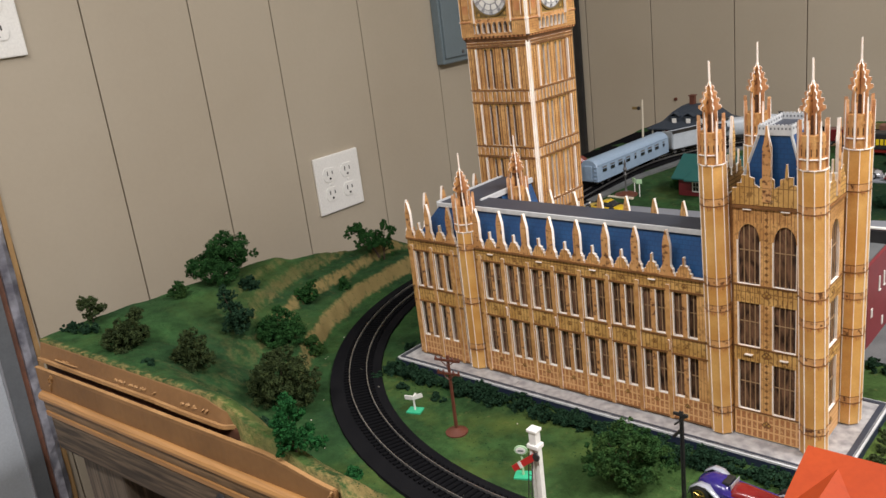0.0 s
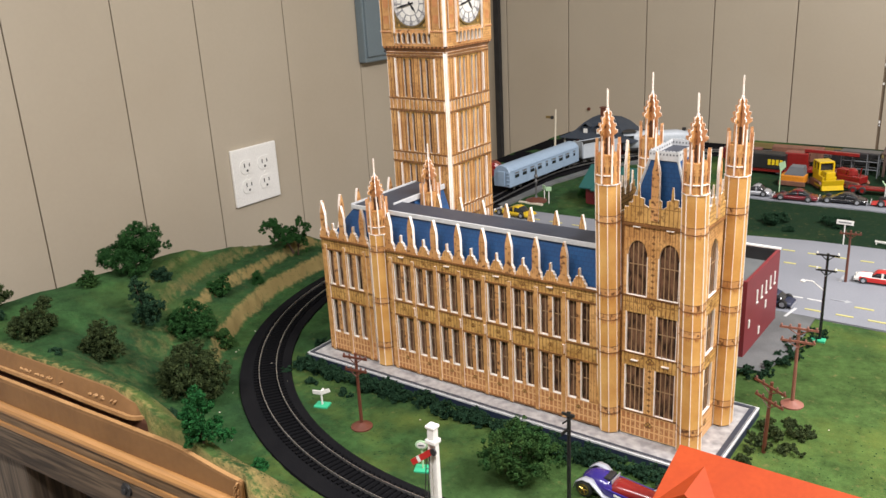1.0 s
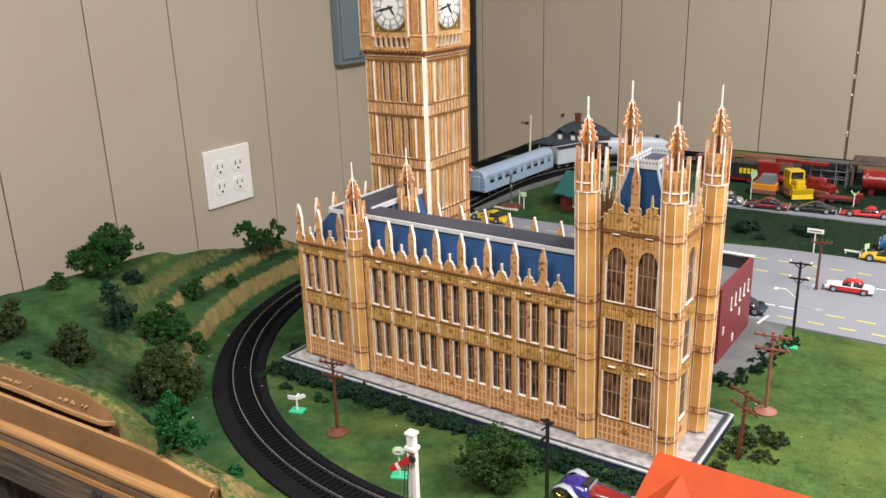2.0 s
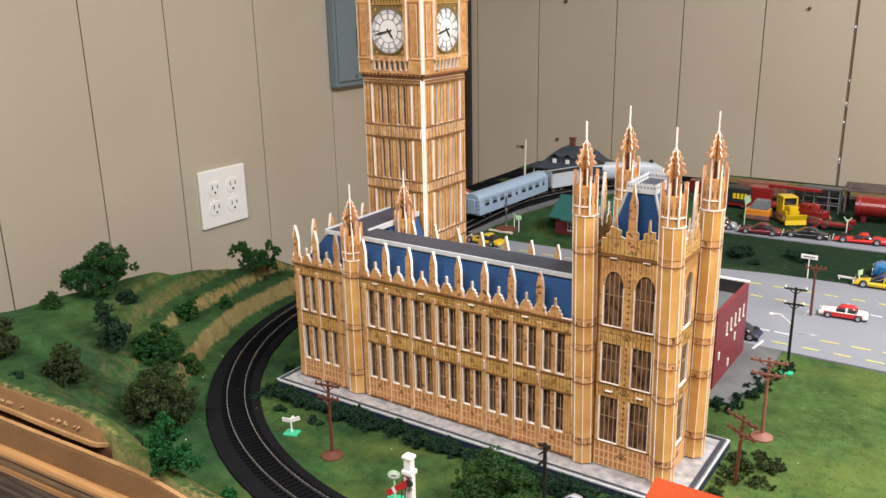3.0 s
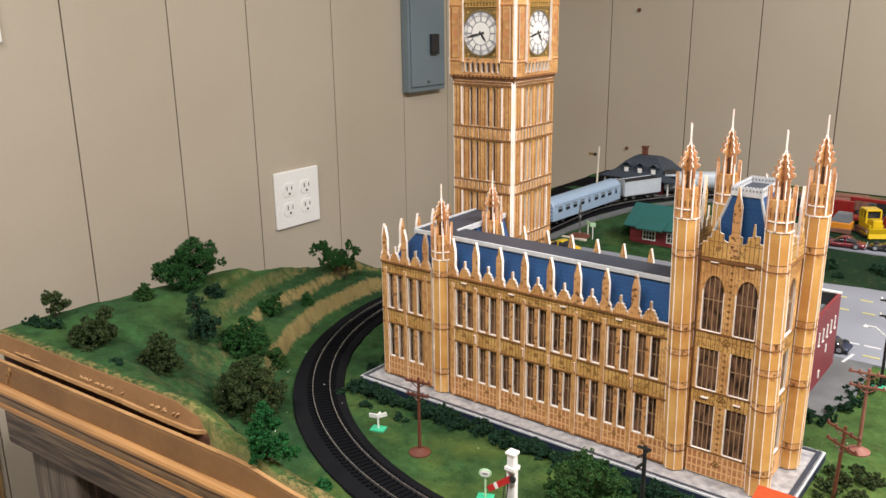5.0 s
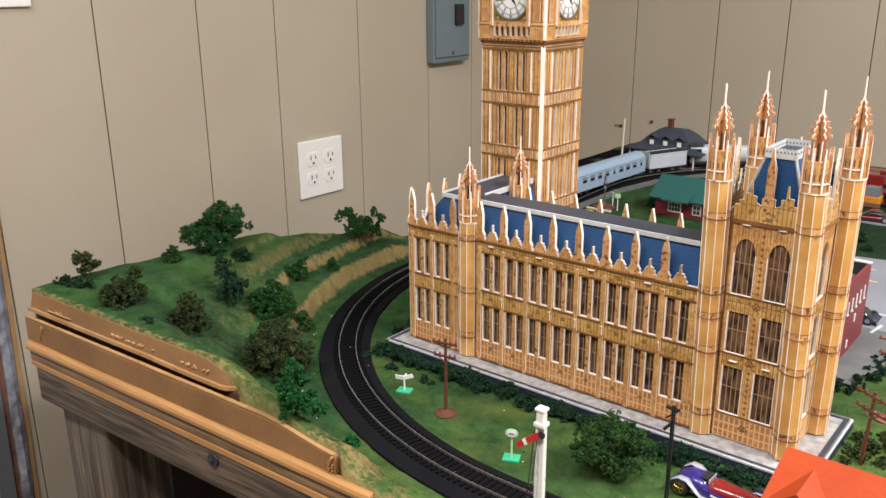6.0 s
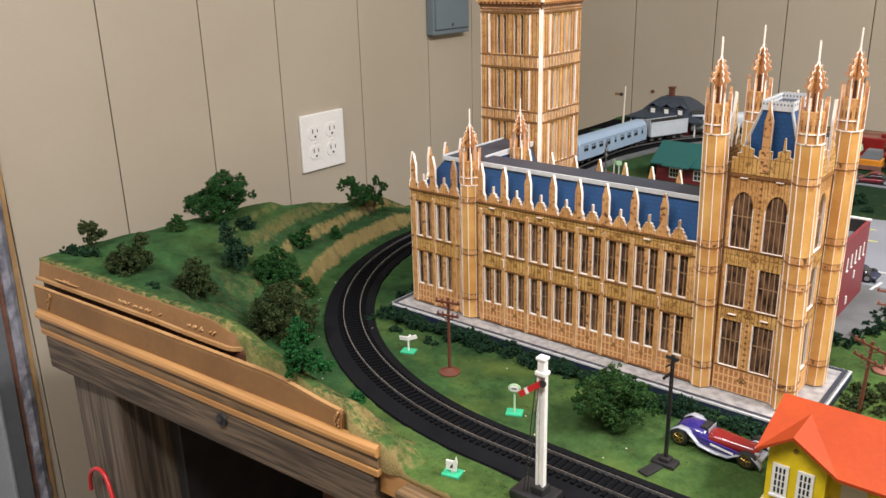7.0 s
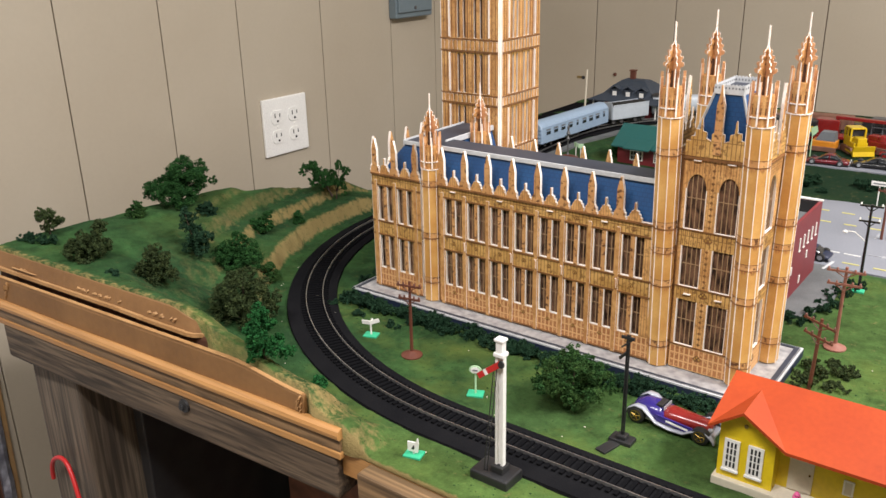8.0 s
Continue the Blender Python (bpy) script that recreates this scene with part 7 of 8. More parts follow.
def yellow_house():
    h = Model("toy_house", -0.02, 0.75, GRASS, "yellow plastic toy house with a bright orange roof", "toy house")
    YW, YP = 0.7375, 0.7480
    h.add("foundation", bx(-0.071, 0.125, 0.733, 0.796, -0.0115, -0.004, bevel=0.0008), "cream")
    # walls with thickness; the bay stands forward under its own gable
    b = B()
    prism(b, [(-0.069, -0.004), (-0.0315, -0.004), (-0.0315, 0.0365), (-0.0525, 0.0496), (-0.069, 0.0372)], 0, 0.0018, FRONT(YW + 0.0018), 0, 0)
    h.add("bay_wall", b, "yellow")
    h.add("wall", bx(-0.069, -0.0672, YW + 0.002, 0.792, -0.004, 0.0365), "yellow")
    h.add("wall", bx(-0.0333, -0.0315, YW + 0.002, YP, -0.004, 0.0365), "yellow")
    h.add("wall", bx(-0.0315, 0.120, YP, YP + 0.002, -0.004, 0.0425), "yellow")
    h.add("wall", bx(-0.0670, 0.1178, 0.790, 0.792, -0.004, 0.0365), "yellow")
    h.add("wall", bx(0.118, 0.120, YP + 0.002, 0.792, -0.004, 0.0365), "yellow")
    b = B()
    prism(b, [(-0.792, 0.0367), (-0.741, 0.0367), (-0.779, 0.0530)], 0, 0.0018, WESTF(-0.0672), 0, 0)
    h.add("gable", b, "yellow")
    for u in (-0.0650, -0.0490):
        w = sash(h, u, u + 0.0105, 0.0030, 0.0265, YW, 3, 4, bar=0.0015)
        h.add("sill", bx(u - 0.0006, u + 0.0111, YW - 0.0022, YW - 0.0002, 0.0016, 0.0030), "white", w)
    d = h.add("door", bx(-0.024, -0.0085, YP - 0.0012, YP - 0.0002, -0.003, 0.0285), "cream")
    b = B()
    cyl(b, 0.0007, 0.0007, 0, 0.001, 8, m=Matrix.Translation((-0.0105, YP - 0.0012, 0.012)) @ pose(0, 0, 0, 90, 0, 0))
    h.add("knob", b, "gold_rim", d)
    sash(h, 0.010, 0.0165, 0.006, 0.017, YP, 1, 1, pane="cream")
    sash(h, 0.045, 0.060, 0.004, 0.028, YP, 3, 4, bar=0.0012)
    h.add("bay_lamp", cyl(B(), 0.0014, 0.0014, 0, 0.0008, 12, m=Matrix.Translation((-0.0520, YW, 0.0395)) @ pose(0, 0, 0, 90, 0, 0)), "gilt")
    # roof: main slopes with the bay gable let in
    E, R, BK = 0.7245, 0.7790, 0.7960
    ze, zr, zb = 0.0352, 0.0545, 0.0352
    b = B()
    th = 0.0022

    def slab(v):
        a = [b.verts.new(p) for p in v]
        c = [b.verts.new((p[0], p[1], p[2] + th)) for p in v]
        n = len(v)
        b.faces.new(c)
        b.faces.new(a[::-1])
        for i in range(n):
            b.faces.new((a[i], a[(i + 1) % n], c[(i + 1) % n], c[i]))
    zp, yp = 0.0506, 0.7305
    yv = E + (R - E) * (zp - ze) / (zr - ze)
    slab([(-0.0745, E + 0.002, 0.0368), (-0.0530, yp, zp), (-0.0530, yv, zp)])
    slab([(-0.0745, E + 0.002, 0.0368), (-0.0530, yv, zp), (-0.0745, R, zr)])
    slab([(-0.0530, yp, zp), (-0.0225, E, ze), (-0.0530, yv, zp)])
    slab([(-0.0225, E, ze), (0.1260, E, ze), (0.1260, R, zr), (-0.0745, R, zr), (-0.0530, yv, zp)])
    slab([(-0.0745, R, zr), (0.1260, R, zr), (0.1260, BK, zb), (-0.0745, BK, zb)])
    bmesh.ops.remove_doubles(b, verts=b.verts[:], dist=0.0001)
    bmesh.ops.recalc_face_normals(b, faces=b.faces[:])
    h.add("roof", b, "orange")
    h.add("step_block", bx(-0.028, -0.004, 0.7300, YP - 0.002, -0.0115, -0.003, bevel=0.0008), "cream")
    t = thing("flower_tub", -0.0145, 0.7360, -0.003, "tiny pink plastic tub of flowers on the steps", "flower tub")
    part("tub", lathe(B(), [(0.0022, 0), (0.0028, 0.003), (0.0024, 0.0034)], 12), "pink", t)
    part("flowers", lathe(B(), [(0.0018, 0.0034), (0.0022, 0.005), (0.0008, 0.0068)], 9), "pink", t)


def maroon_building():
    h = Model("maroon_building", -0.17, 1.12, GRASS, "maroon model building with a flat grey roof", "model building")
    x0, x1, y0, y1, zt = -0.235, -0.117, 1.064, 1.178, 0.0740
    h.add("wall", bx(x1 - 0.003, x1, y0, y1, GRASS, zt), "red_wall")
    h.add("wall", bx(x0, x0 + 0.003, y0, y1, GRASS, zt), "red_wall")
    h.add("wall", bx(x0 + 0.003, x1 - 0.003, y0, y0 + 0.003, GRASS, zt), "red_wall")
    h.add("wall", bx(x0 + 0.003, x1 - 0.003, y1 - 0.003, y1, GRASS, zt), "red_wall")
    h.add("roof", bx(x0 + 0.003, x1 - 0.003, y0 + 0.003, y1 - 0.003, 0.058, 0.0600), "pave")
    h.add("coping", bx(x0, x1 + 0.0008, y1 - 0.004, y1 + 0.0008, zt, zt + 0.0015), "white")
    h.add("rear_parapet", bx(x0 + 0.003, x1 - 0.003, y1 - 0.0055, y1 - 0.003, 0.060, zt - 0.001), "black")
    for i in range(5):
        y = 1.098 + i * 0.0155
        w = h.add("window", bx(x1, x1 + 0.0008, y, y + 0.0030, 0.040, 0.0535), "white")
        h.add("sill", bx(x1, x1 + 0.0013, y - 0.0006, y + 0.0048, 0.0388, 0.0400), "white", w)
    for y, z in ((1.131, 0.022), (1.112, -0.001), (1.075, 0.020)):
        h.add("window", bx(x1, x1 + 0.0008, y, y + 0.0040, z, z + 0.0085), "white")


def shed():
    h = Model("teal_roofed_shed", -0.47, 1.545, GRASS, "maroon model shed with a teal roof and white window", "model building")
    x0, x1, y0, y1 = -0.520, -0.425, 1.512, 1.585
    h.add("wall", bx(x0, x1, y0, y0 + 0.003, GRASS, 0.022), "red_wall")
    h.add("wall", bx(x0, x1, y1 - 0.003, y1, GRASS, 0.022), "red_wall")
    for xx in (x0, x1 - 0.003):
        b = B()
        prism(b, [(-y1 + 0.003, GRASS), (-y0 - 0.003, GRASS), (-y0 - 0.003, 0.022), (-(y0 + y1) / 2, 0.047), (-y1 + 0.003, 0.022)], -0.003, 0, WESTF(xx), 0, 0)
        h.add("gable_wall", b, "red_wall")
    h.add("roof", gable_roof(B(), x0 - 0.008, x1 + 0.008, y0 - 0.010, y1 + 0.010, 0.0185, 0.0480, 0.002), "teal_roof")
    h.add("porch_roof", loft(B(), [[(-0.500, 1.488, 0.020), (-0.455, 1.488, 0.020), (-0.455, 1.488, 0.022), (-0.500, 1.488, 0.022)], [(-0.500, 1.520, 0.030), (-0.455, 1.520, 0.030), (-0.455, 1.520, 0.032), (-0.500, 1.520, 0.032)]]), "teal_roof")
    sash(h, -0.497, -0.474, -0.003, 0.0145, y0, 4, 2, bar=0.0014)
    sash(h, -0.455, -0.440, -0.003, 0.0145, y0, 2, 2, bar=0.0014)


def station():
    h = Model("station_house", -0.648, 1.87, GRASS, "maroon and green model station under a dark slate roof", "model building")
    x0, x1, y0, y1 = -0.715, -0.612, 1.853, 1.930
    h.add("platform", bx(x0 - 0.035, x1 + 0.02, y0 - 0.020, y1 + 0.01, GRASS, GRASS + 0.005), "pave")
    z0 = GRASS + 0.005
    h.add("wall", bx(x0, x1, y0, y1, z0, 0.030), "red_wall")
    h.add("dado", bx(x0, x1 - 0.035, y0 - 0.0012, y0, z0, 0.008), "teal_roof")
    for a, c in ((-0.708, -0.690), (-0.682, -0.664), (-0.637, -0.618)):
        sash(h, a, c, 0.010, 0.0225, y0, 3, 1, bar=0.0012)
    h.add("door", bx(-0.657, -0.644, y0 - 0.0015, y0 - 0.0002, z0, 0.020), "white")
    for xx in (-0.738, -0.597):
        h.add("porch_post", bx(xx - 0.0012, xx + 0.0012, y0 - 0.010, y0 - 0.0076, z0, 0.0255), "white")
    # flared hipped roof
    def ring(gx, gy, z):
        return [(x0 - gx, y0 - gy, z), (x1 + gx, y0 - gy, z), (x1 + gx, y1 + gy, z), (x0 - gx, y1 + gy, z)]
    h.add("roof", loft(B(), [ring(0.032, 0.018, 0.025), ring(0.032, 0.018, 0.027), ring(0.004, 0.001, 0.040), ring(-0.012, -0.010, 0.056), ring(-0.026, -0.024, 0.066), ring(-0.032, -0.034, 0.068)]), "slate_roof")
    for xx in (-0.692, -0.662, -0.632):
        d = h.add("dormer", bx(xx - 0.009, xx + 0.009, y0 - 0.004, y0 + 0.02, 0.034, 0.050), "slate_roof")
        b = gable_roof(B(), -0.006, 0.022, -0.0115, 0.0115, 0.0, 0.007, 0.0015)
        bmesh.ops.transform(b, matrix=pose(xx, y0, 0.0490, 0, 0, 90), verts=b.verts[:])
        h.add("dormer_roof", b, "slate_roof", d)
        h.add("pane", bx(xx - 0.0045, xx + 0.0045, y0 - 0.0050, y0 - 0.0042, 0.037, 0.046), "white", d)
    c = h.add("chimney", bx(-0.676, -0.666, 1.885, 1.895, 0.062, 0.084, bevel=0.0005), "brown")
    h.add("chimney_cap", bx(-0.6775, -0.6645, 1.8835, 1.8965, 0.084, 0.0862), "brown", c)


yellow_house()
maroon_building()
shed()
station()


# ---------------------------------------------------------------- toy vehicles
def wheel(t, x, y, r, w, rim="silver"):
    m = Matrix.Translation((x, y, r)) @ pose(0, 0, 0, 90, 0, 0)
    tyre = part("wheel", lathe(B(), [(r * 0.75, -w / 2), (r, -w / 2 + w * 0.15), (r, w / 2 - w * 0.15), (r * 0.75, w / 2)], 16, m=m), "tyre", t)
    s = -1 if y < 0 else 1
    m2 = Matrix.Translation((x, y + s * w * 0.5, r)) @ pose(0, 0, 0, 90, 0, 0)
    part("rim", lathe(B(), [(r * 0.56, -0.0003), (r * 0.52, 0.0003), (r * 0.2, 0.0001)], 12, m=m2), rim, tyre)
    return tyre


def toy_car(x, y, turn, body_m, label, L=0.068, W=0.027, H=0.0175, roof_m=None, style="coupe", rim="silver"):
    t = thing("toy_car", x, y, GRASS + 0.002, label, "toy car", turn, "toy cars on the layout")
    k = L / 2
    r = {"coupe": 0.0052, "racer": 0.0056, "sedan": 0.0042 * max(1.0, L / 0.062)}[style]
    zb = 0.0025
    hood = H * 0.56 if style != "sedan" else H * 0.60
    shapes = {"coupe": ((0, .72), (.04, .92), (.14, 1.02), (.34, 1.0), (.58, .97), (.74, .90), (.90, .72), (.97, .58), (1, .42)),
              "racer": ((0, .95), (.05, 1.12), (.20, 1.14), (.36, 1.0), (.52, .92), (.70, .76), (.86, .58), (.96, .42), (1, .30)),
              "sedan": ((0, .70), (.03, .94), (.12, 1.0), (.34, 1.02), (.62, 1.02), (.84, .99), (.95, .94), (.985, .80), (1, .62))}
    rings = []
    for u, hh in shapes[style]:
        w = W / 2 * (1 - 0.16 * abs(2 * u - 1) ** 3)
        top = hood * hh
        rings.append([(-k + L * u, y * w, zb + (top - zb) * f) for y, f in ((-0.90, 0), (-0.99, 0.18), (-1.0, 0.55), (-0.95, 0.86), (-0.80, 0.97), (-0.4, 1.0), (0.4, 1.0), (0.80, 0.97), (0.95, 0.86), (1.0, 0.55), (0.99, 0.18), (0.90, 0))])
    b = loft(B(), rings)
    bmesh.ops.recalc_face_normals(b, faces=b.faces[:])
    part("body", b, body_m, t, smooth=True)
    c0, c1 = (-k * 0.66, k * 0.40) if style != "sedan" else (-k * 0.58, k * 0.34)
    if style == "racer":
        c0, c1 = -k * 0.50, k * 0.25
    zc = hood * 0.94
    rise = ((0, 0.0), (.14, .55), (.28, .92), (.42, 1.0), (.58, .97), (.74, .72), (.90, .25), (1, 0.0)) if style != "sedan" else ((0, 0.0), (.08, .62), (.20, .97), (.40, 1.0), (.60, 1.0), (.76, .92), (.92, .35), (1, 0.0))

    def shell(lo, hi, grow):
        return [[(c0 + (c1 - c0) * u, y * W, zc + (H - zc) * f * q + grow) for y, q in ((-0.42, 0.0), (-0.40, 0.45), (-0.345, 0.9), (-0.24, 1.0), (0.24, 1.0), (0.345, 0.9), (0.40, 0.45), (0.42, 0.0))] for u, f in rise if lo <= u <= hi]
    g = loft(B(), shell(0, 1, 0.0))
    bmesh.ops.recalc_face_normals(g, faces=g.faces[:])
    part("glasshouse", g, "car_glass", t, smooth=True)
    g = loft(B(), [[(x, y * 0.96, z) for x, y, z in r[2:6]] + [(x, y * 0.96, z - 0.0006) for x, y, z in r[2:6][::-1]] for r in (shell(0.07, 0.93, 0.0006) if style == "sedan" else shell(0.19, 0.75, 0.0006))])
    bmesh.ops.recalc_face_normals(g, faces=g.faces[:])
    part("roof_panel", g, roof_m or body_m, t, smooth=True)
    for s in (-1, 1):
        for xx in (-k * 0.62, k * 0.62):
            wheel(t, xx, s * (W / 2 - 0.001), r, 0.0045, rim)
        part("headlight", bx(k - 0.0004, k + 0.0005, s * W * 0.33 - 0.0022, s * W * 0.33 + 0.0022, zb + hood * 0.30, zb + hood * 0.52), "white", t)
        part("pillar", bx(-0.0012, 0.0012, s * W * 0.395 - 0.0006, s * W * 0.395 + 0.0006, zc, H, m=pose((c0 + c1) / 2, 0, 0)), body_m, t)
    part("bumper", bx(k - 0.0004, k + 0.0010, -W * 0.45, W * 0.45, zb, zb + 0.0018), "silver", t)
    part("bumper", bx(-k - 0.0010, -k + 0.0004, -W * 0.45, W * 0.45, zb, zb + 0.0018), "silver", t)
    if style == "sedan":
        part("side_flash", bx(-k * 0.80, k * 0.80, -W / 2 - 0.0003, W / 2 + 0.0003, zb + 0.0003, hood * 0.93, bevel=0.0006), "signal_red" if body_m == "white" else body_m, t)
    return t


toy_car(-0.041, 1.345, 184, "white", "red and white toy sedan on the model road", L=0.054, W=0.022, H=0.0150, style="sedan", roof_m="signal_red")
toy_car(-0.224, 1.676, 186, "dark_red", "dark red toy coupe parked on the far strip")
toy_car(-0.155, 1.690, 186, "black_gloss", "black toy sports car parked on the far strip", L=0.070, H=0.0165)
toy_car(-0.076, 1.700, 186, "signal_red", "bright red toy racing car parked on the far strip", L=0.078, H=0.0150, style="racer")
toy_car(-0.290, 1.680, 186, "silver", "silver toy car parked on the far strip", L=0.05)
toy_car(0.004, 1.712, 186, "white", "white toy racing car with a red nose", L=0.07, H=0.015, style="racer")
toy_car(-0.588, 1.395, 175, "yellow_gloss", "yellow toy sports car on the model road", L=0.070, H=0.0165)
toy_car(-0.133, 1.222, 178, "navy", "dark blue toy car beside the maroon building", L=0.049, W=0.024, H=0.0145)
toy_car(-0.018, 1.486, 182, "yellow_gloss", "yellow and purple toy hot rod at the roadside", L=0.066, H=0.017, roof_m="indigo")
t = toy_car(0.004, 1.545, 186, "blue", "pale blue toy pickup truck on the grass strip", L=0.080, W=0.034, H=0.030, style="sedan", roof_m="blue")


def hot_rod():
    t = thing("toy_roadster", -0.1190, 0.7870, GRASS + 0.0005, "toy roadster with white fenders, red bonnet and purple tail", "toy car", -1.5)
    W = 0.030
    # chassis pan
    part("chassis", bx(-0.028, 0.034, -0.010, 0.010, 0.003, 0.006, bevel=0.001), "silver", t)
    # rounded tail
    prof = [(-0.034, 0.004, 0.003), (-0.032, 0.0075, 0.008), (-0.024, 0.0105, 0.012), (-0.013, 0.0112, 0.012), (-0.006, 0.0105, 0.0085)]
    sec = []
    for x, hw, top in prof:
        sec.append([(x, hw * math.cos(a), 0.006 + top * max(0, math.sin(a)) ** 0.7 * 0.95 if math.sin(a) > 0 else 0.006) for a in [math.pi * i / 10 for i in range(11)]])
    b = loft(B(), sec)
    bmesh.ops.recalc_face_normals(b, faces=b.faces[:])
    part("tail", b, "indigo", t, smooth=True)
    # bonnet
    sec = []
    for x, hw, top in ((-0.010, 0.0095, 0.0085), (-0.002, 0.0092, 0.0095), (0.012, 0.0080, 0.0088), (0.026, 0.0064, 0.0080), (0.030, 0.0058, 0.0060)):
        sec.append([(x, hw * math.cos(a), 0.006 + top * max(0, math.sin(a)) ** 0.6) for a in [math.pi * i / 10 for i in range(11)]])
    b = loft(B(), sec)
    bmesh.ops.recalc_face_normals(b, faces=b.faces[:])
    part("bonnet", b, "red", t, smooth=True)
    for s in (-1, 1):
        part("side_panel", bx(-0.012, 0.026, s * 0.0105 - 0.0008, s * 0.0105 + 0.0008, 0.005, 0.0105, bevel=0.0006, m=pose(0, 0, 0, 0, 4, 0)), "indigo", t)
        part("flash", bx(-0.004, 0.014, s * 0.0114 - 0.0002, s * 0.0114 + 0.0002, 0.0072, 0.0088, m=pose(0, 0, 0, 0, 6, 0)), "white", t)
        # swept fender: arch over the rear wheel, running board, arch over the front wheel
        line = [(-0.0355, 0.0060), (-0.0335, 0.0120), (-0.0280, 0.0155), (-0.0215, 0.0150), (-0.0160, 0.0105), (-0.0105, 0.0060), (0.0010, 0.0042), (0.0120, 0.0046), (0.0170, 0.0078), (0.0230, 0.0115), (0.0300, 0.0112), (0.0350, 0.0070), (0.0365, 0.0040)]
        b = B()
        y0, y1 = sorted((s * 0.0085, s * 0.0152))
        rings = [[(x, y0, z), (x, y1, z - 0.0008), (x, y1, z - 0.0022), (x, y0, z - 0.0012)] for x, z in line]
        loft(b, rings)
        bmesh.ops.recalc_face_normals(b, faces=b.faces[:])
        part("fender", b, "fender", t, "pale grey swept fender", smooth=True)
        for x in (-0.0265, 0.0255):
            tyre = wheel(t, x, s * 0.0128, 0.0070, 0.0050, "black")
            for k in range(5):
                a = math.radians(72 * k + 10)
                part("spoke", rod(B(), (x, s * 0.0156, 0.0070), (x + 0.0038 * math.cos(a), s * 0.0156, 0.0070 + 0.0038 * math.sin(a)), 0.0006, 0.0004, 5), "gold_rim", tyre)
            b = B()
            m = Matrix.Translation((x, s * 0.0154, 0.0070)) @ pose(0, 0, 0, 90, 0, 0)
            lathe(b, [(0.0044, -0.0004), (0.0044, 0.0004), (0.0038, 0.0004), (0.0038, -0.0004)], 18, m=m)
            part("rim_ring", b, "gold_rim", tyre)
        part("headlight", lathe(B(), [(0.0010, -0.002), (0.0017, 0.0), (0.0016, 0.0014), (0.0003, 0.002)], 10, m=Matrix.Translation((0.0315, s * 0.0085, 0.0115)) @ pose(0, 0, 0, 0, 90, 0)), "silver", t)
    part("windscreen", bx(-0.0072, -0.0066, -0.0070, 0.0070, 0.0140, 0.0172, bevel=0.0002, m=None), "silver", t)
    part("cockpit", bx(-0.0140, -0.0085, -0.0060, 0.0060, 0.0150, 0.0174, bevel=0.0008), "black", t)


hot_rod()


def digger(x, y, turn, label, m="yellow_gloss", cab=True):
    t = thing("toy_bulldozer", x, y, GRASS + 0.002, label, "toy bulldozer", turn, "toy machines at the back")
    part("body", bx(-0.022, 0.020, -0.012, 0.012, 0.008, 0.020, bevel=0.0015), m, t)
    if cab:
        c = part("cab", bx(-0.020, 0.006, -0.013, 0.013, 0.040, 0.043, bevel=0.0012), m, t)
        for px, py in ((-0.019, -0.012), (-0.019, 0.012), (0.005, -0.012), (0.005, 0.012), (-0.007, -0.012), (-0.007, 0.012)):
            part("cab_post", bx(px - 0.0014, px + 0.0014, py - 0.0012, py + 0.0012, 0.020, 0.0402), m, c)
        part("cab_side", bx(-0.019, 0.005, -0.0128, 0.0128, 0.020, 0.0275, bevel=0.0008), m, c)
        part("cab_window", bx(-0.017, 0.003, -0.0105, 0.0105, 0.0270, 0.0400), "car_glass", c)
    else:
        part("engine", lathe(B(), [(0.0, 0.020), (0.010, 0.0205), (0.0085, 0.028), (0.004, 0.031), (0.0, 0.031)], 12), m, t)
        part("lever", rod(B(), (-0.014, 0.0, 0.018), (-0.018, 0.004, 0.034), 0.0011, n=6), m, t)
    part("bonnet", bx(0.006, 0.024, -0.008, 0.008, 0.014, 0.029, bevel=0.002), m, t)
    for s in (-1, 1):
        b = B()
        prism(b, [(-0.024, 0.006), (-0.020, 0.0), (0.018, 0.0), (0.023, 0.006), (0.018, 0.011), (-0.020, 0.011)], -0.003, 0.003, Matrix.Translation((0, s * 0.0135, 0)), 0, 0)
        part("crawler", b, "rust", t)
        part("push_arm", bx(0.0, 0.032, s * 0.0160 - 0.001, s * 0.0160 + 0.001, 0.004, 0.007), m, t)
    b = B()
    prism(b, [(0.030, 0.0), (0.0365, 0.0005), (0.0340, 0.008), (0.0365, 0.017), (0.031, 0.017)], -0.018, 0.018, None, 0, 0)
    part("blade", b, m, t)
    return t


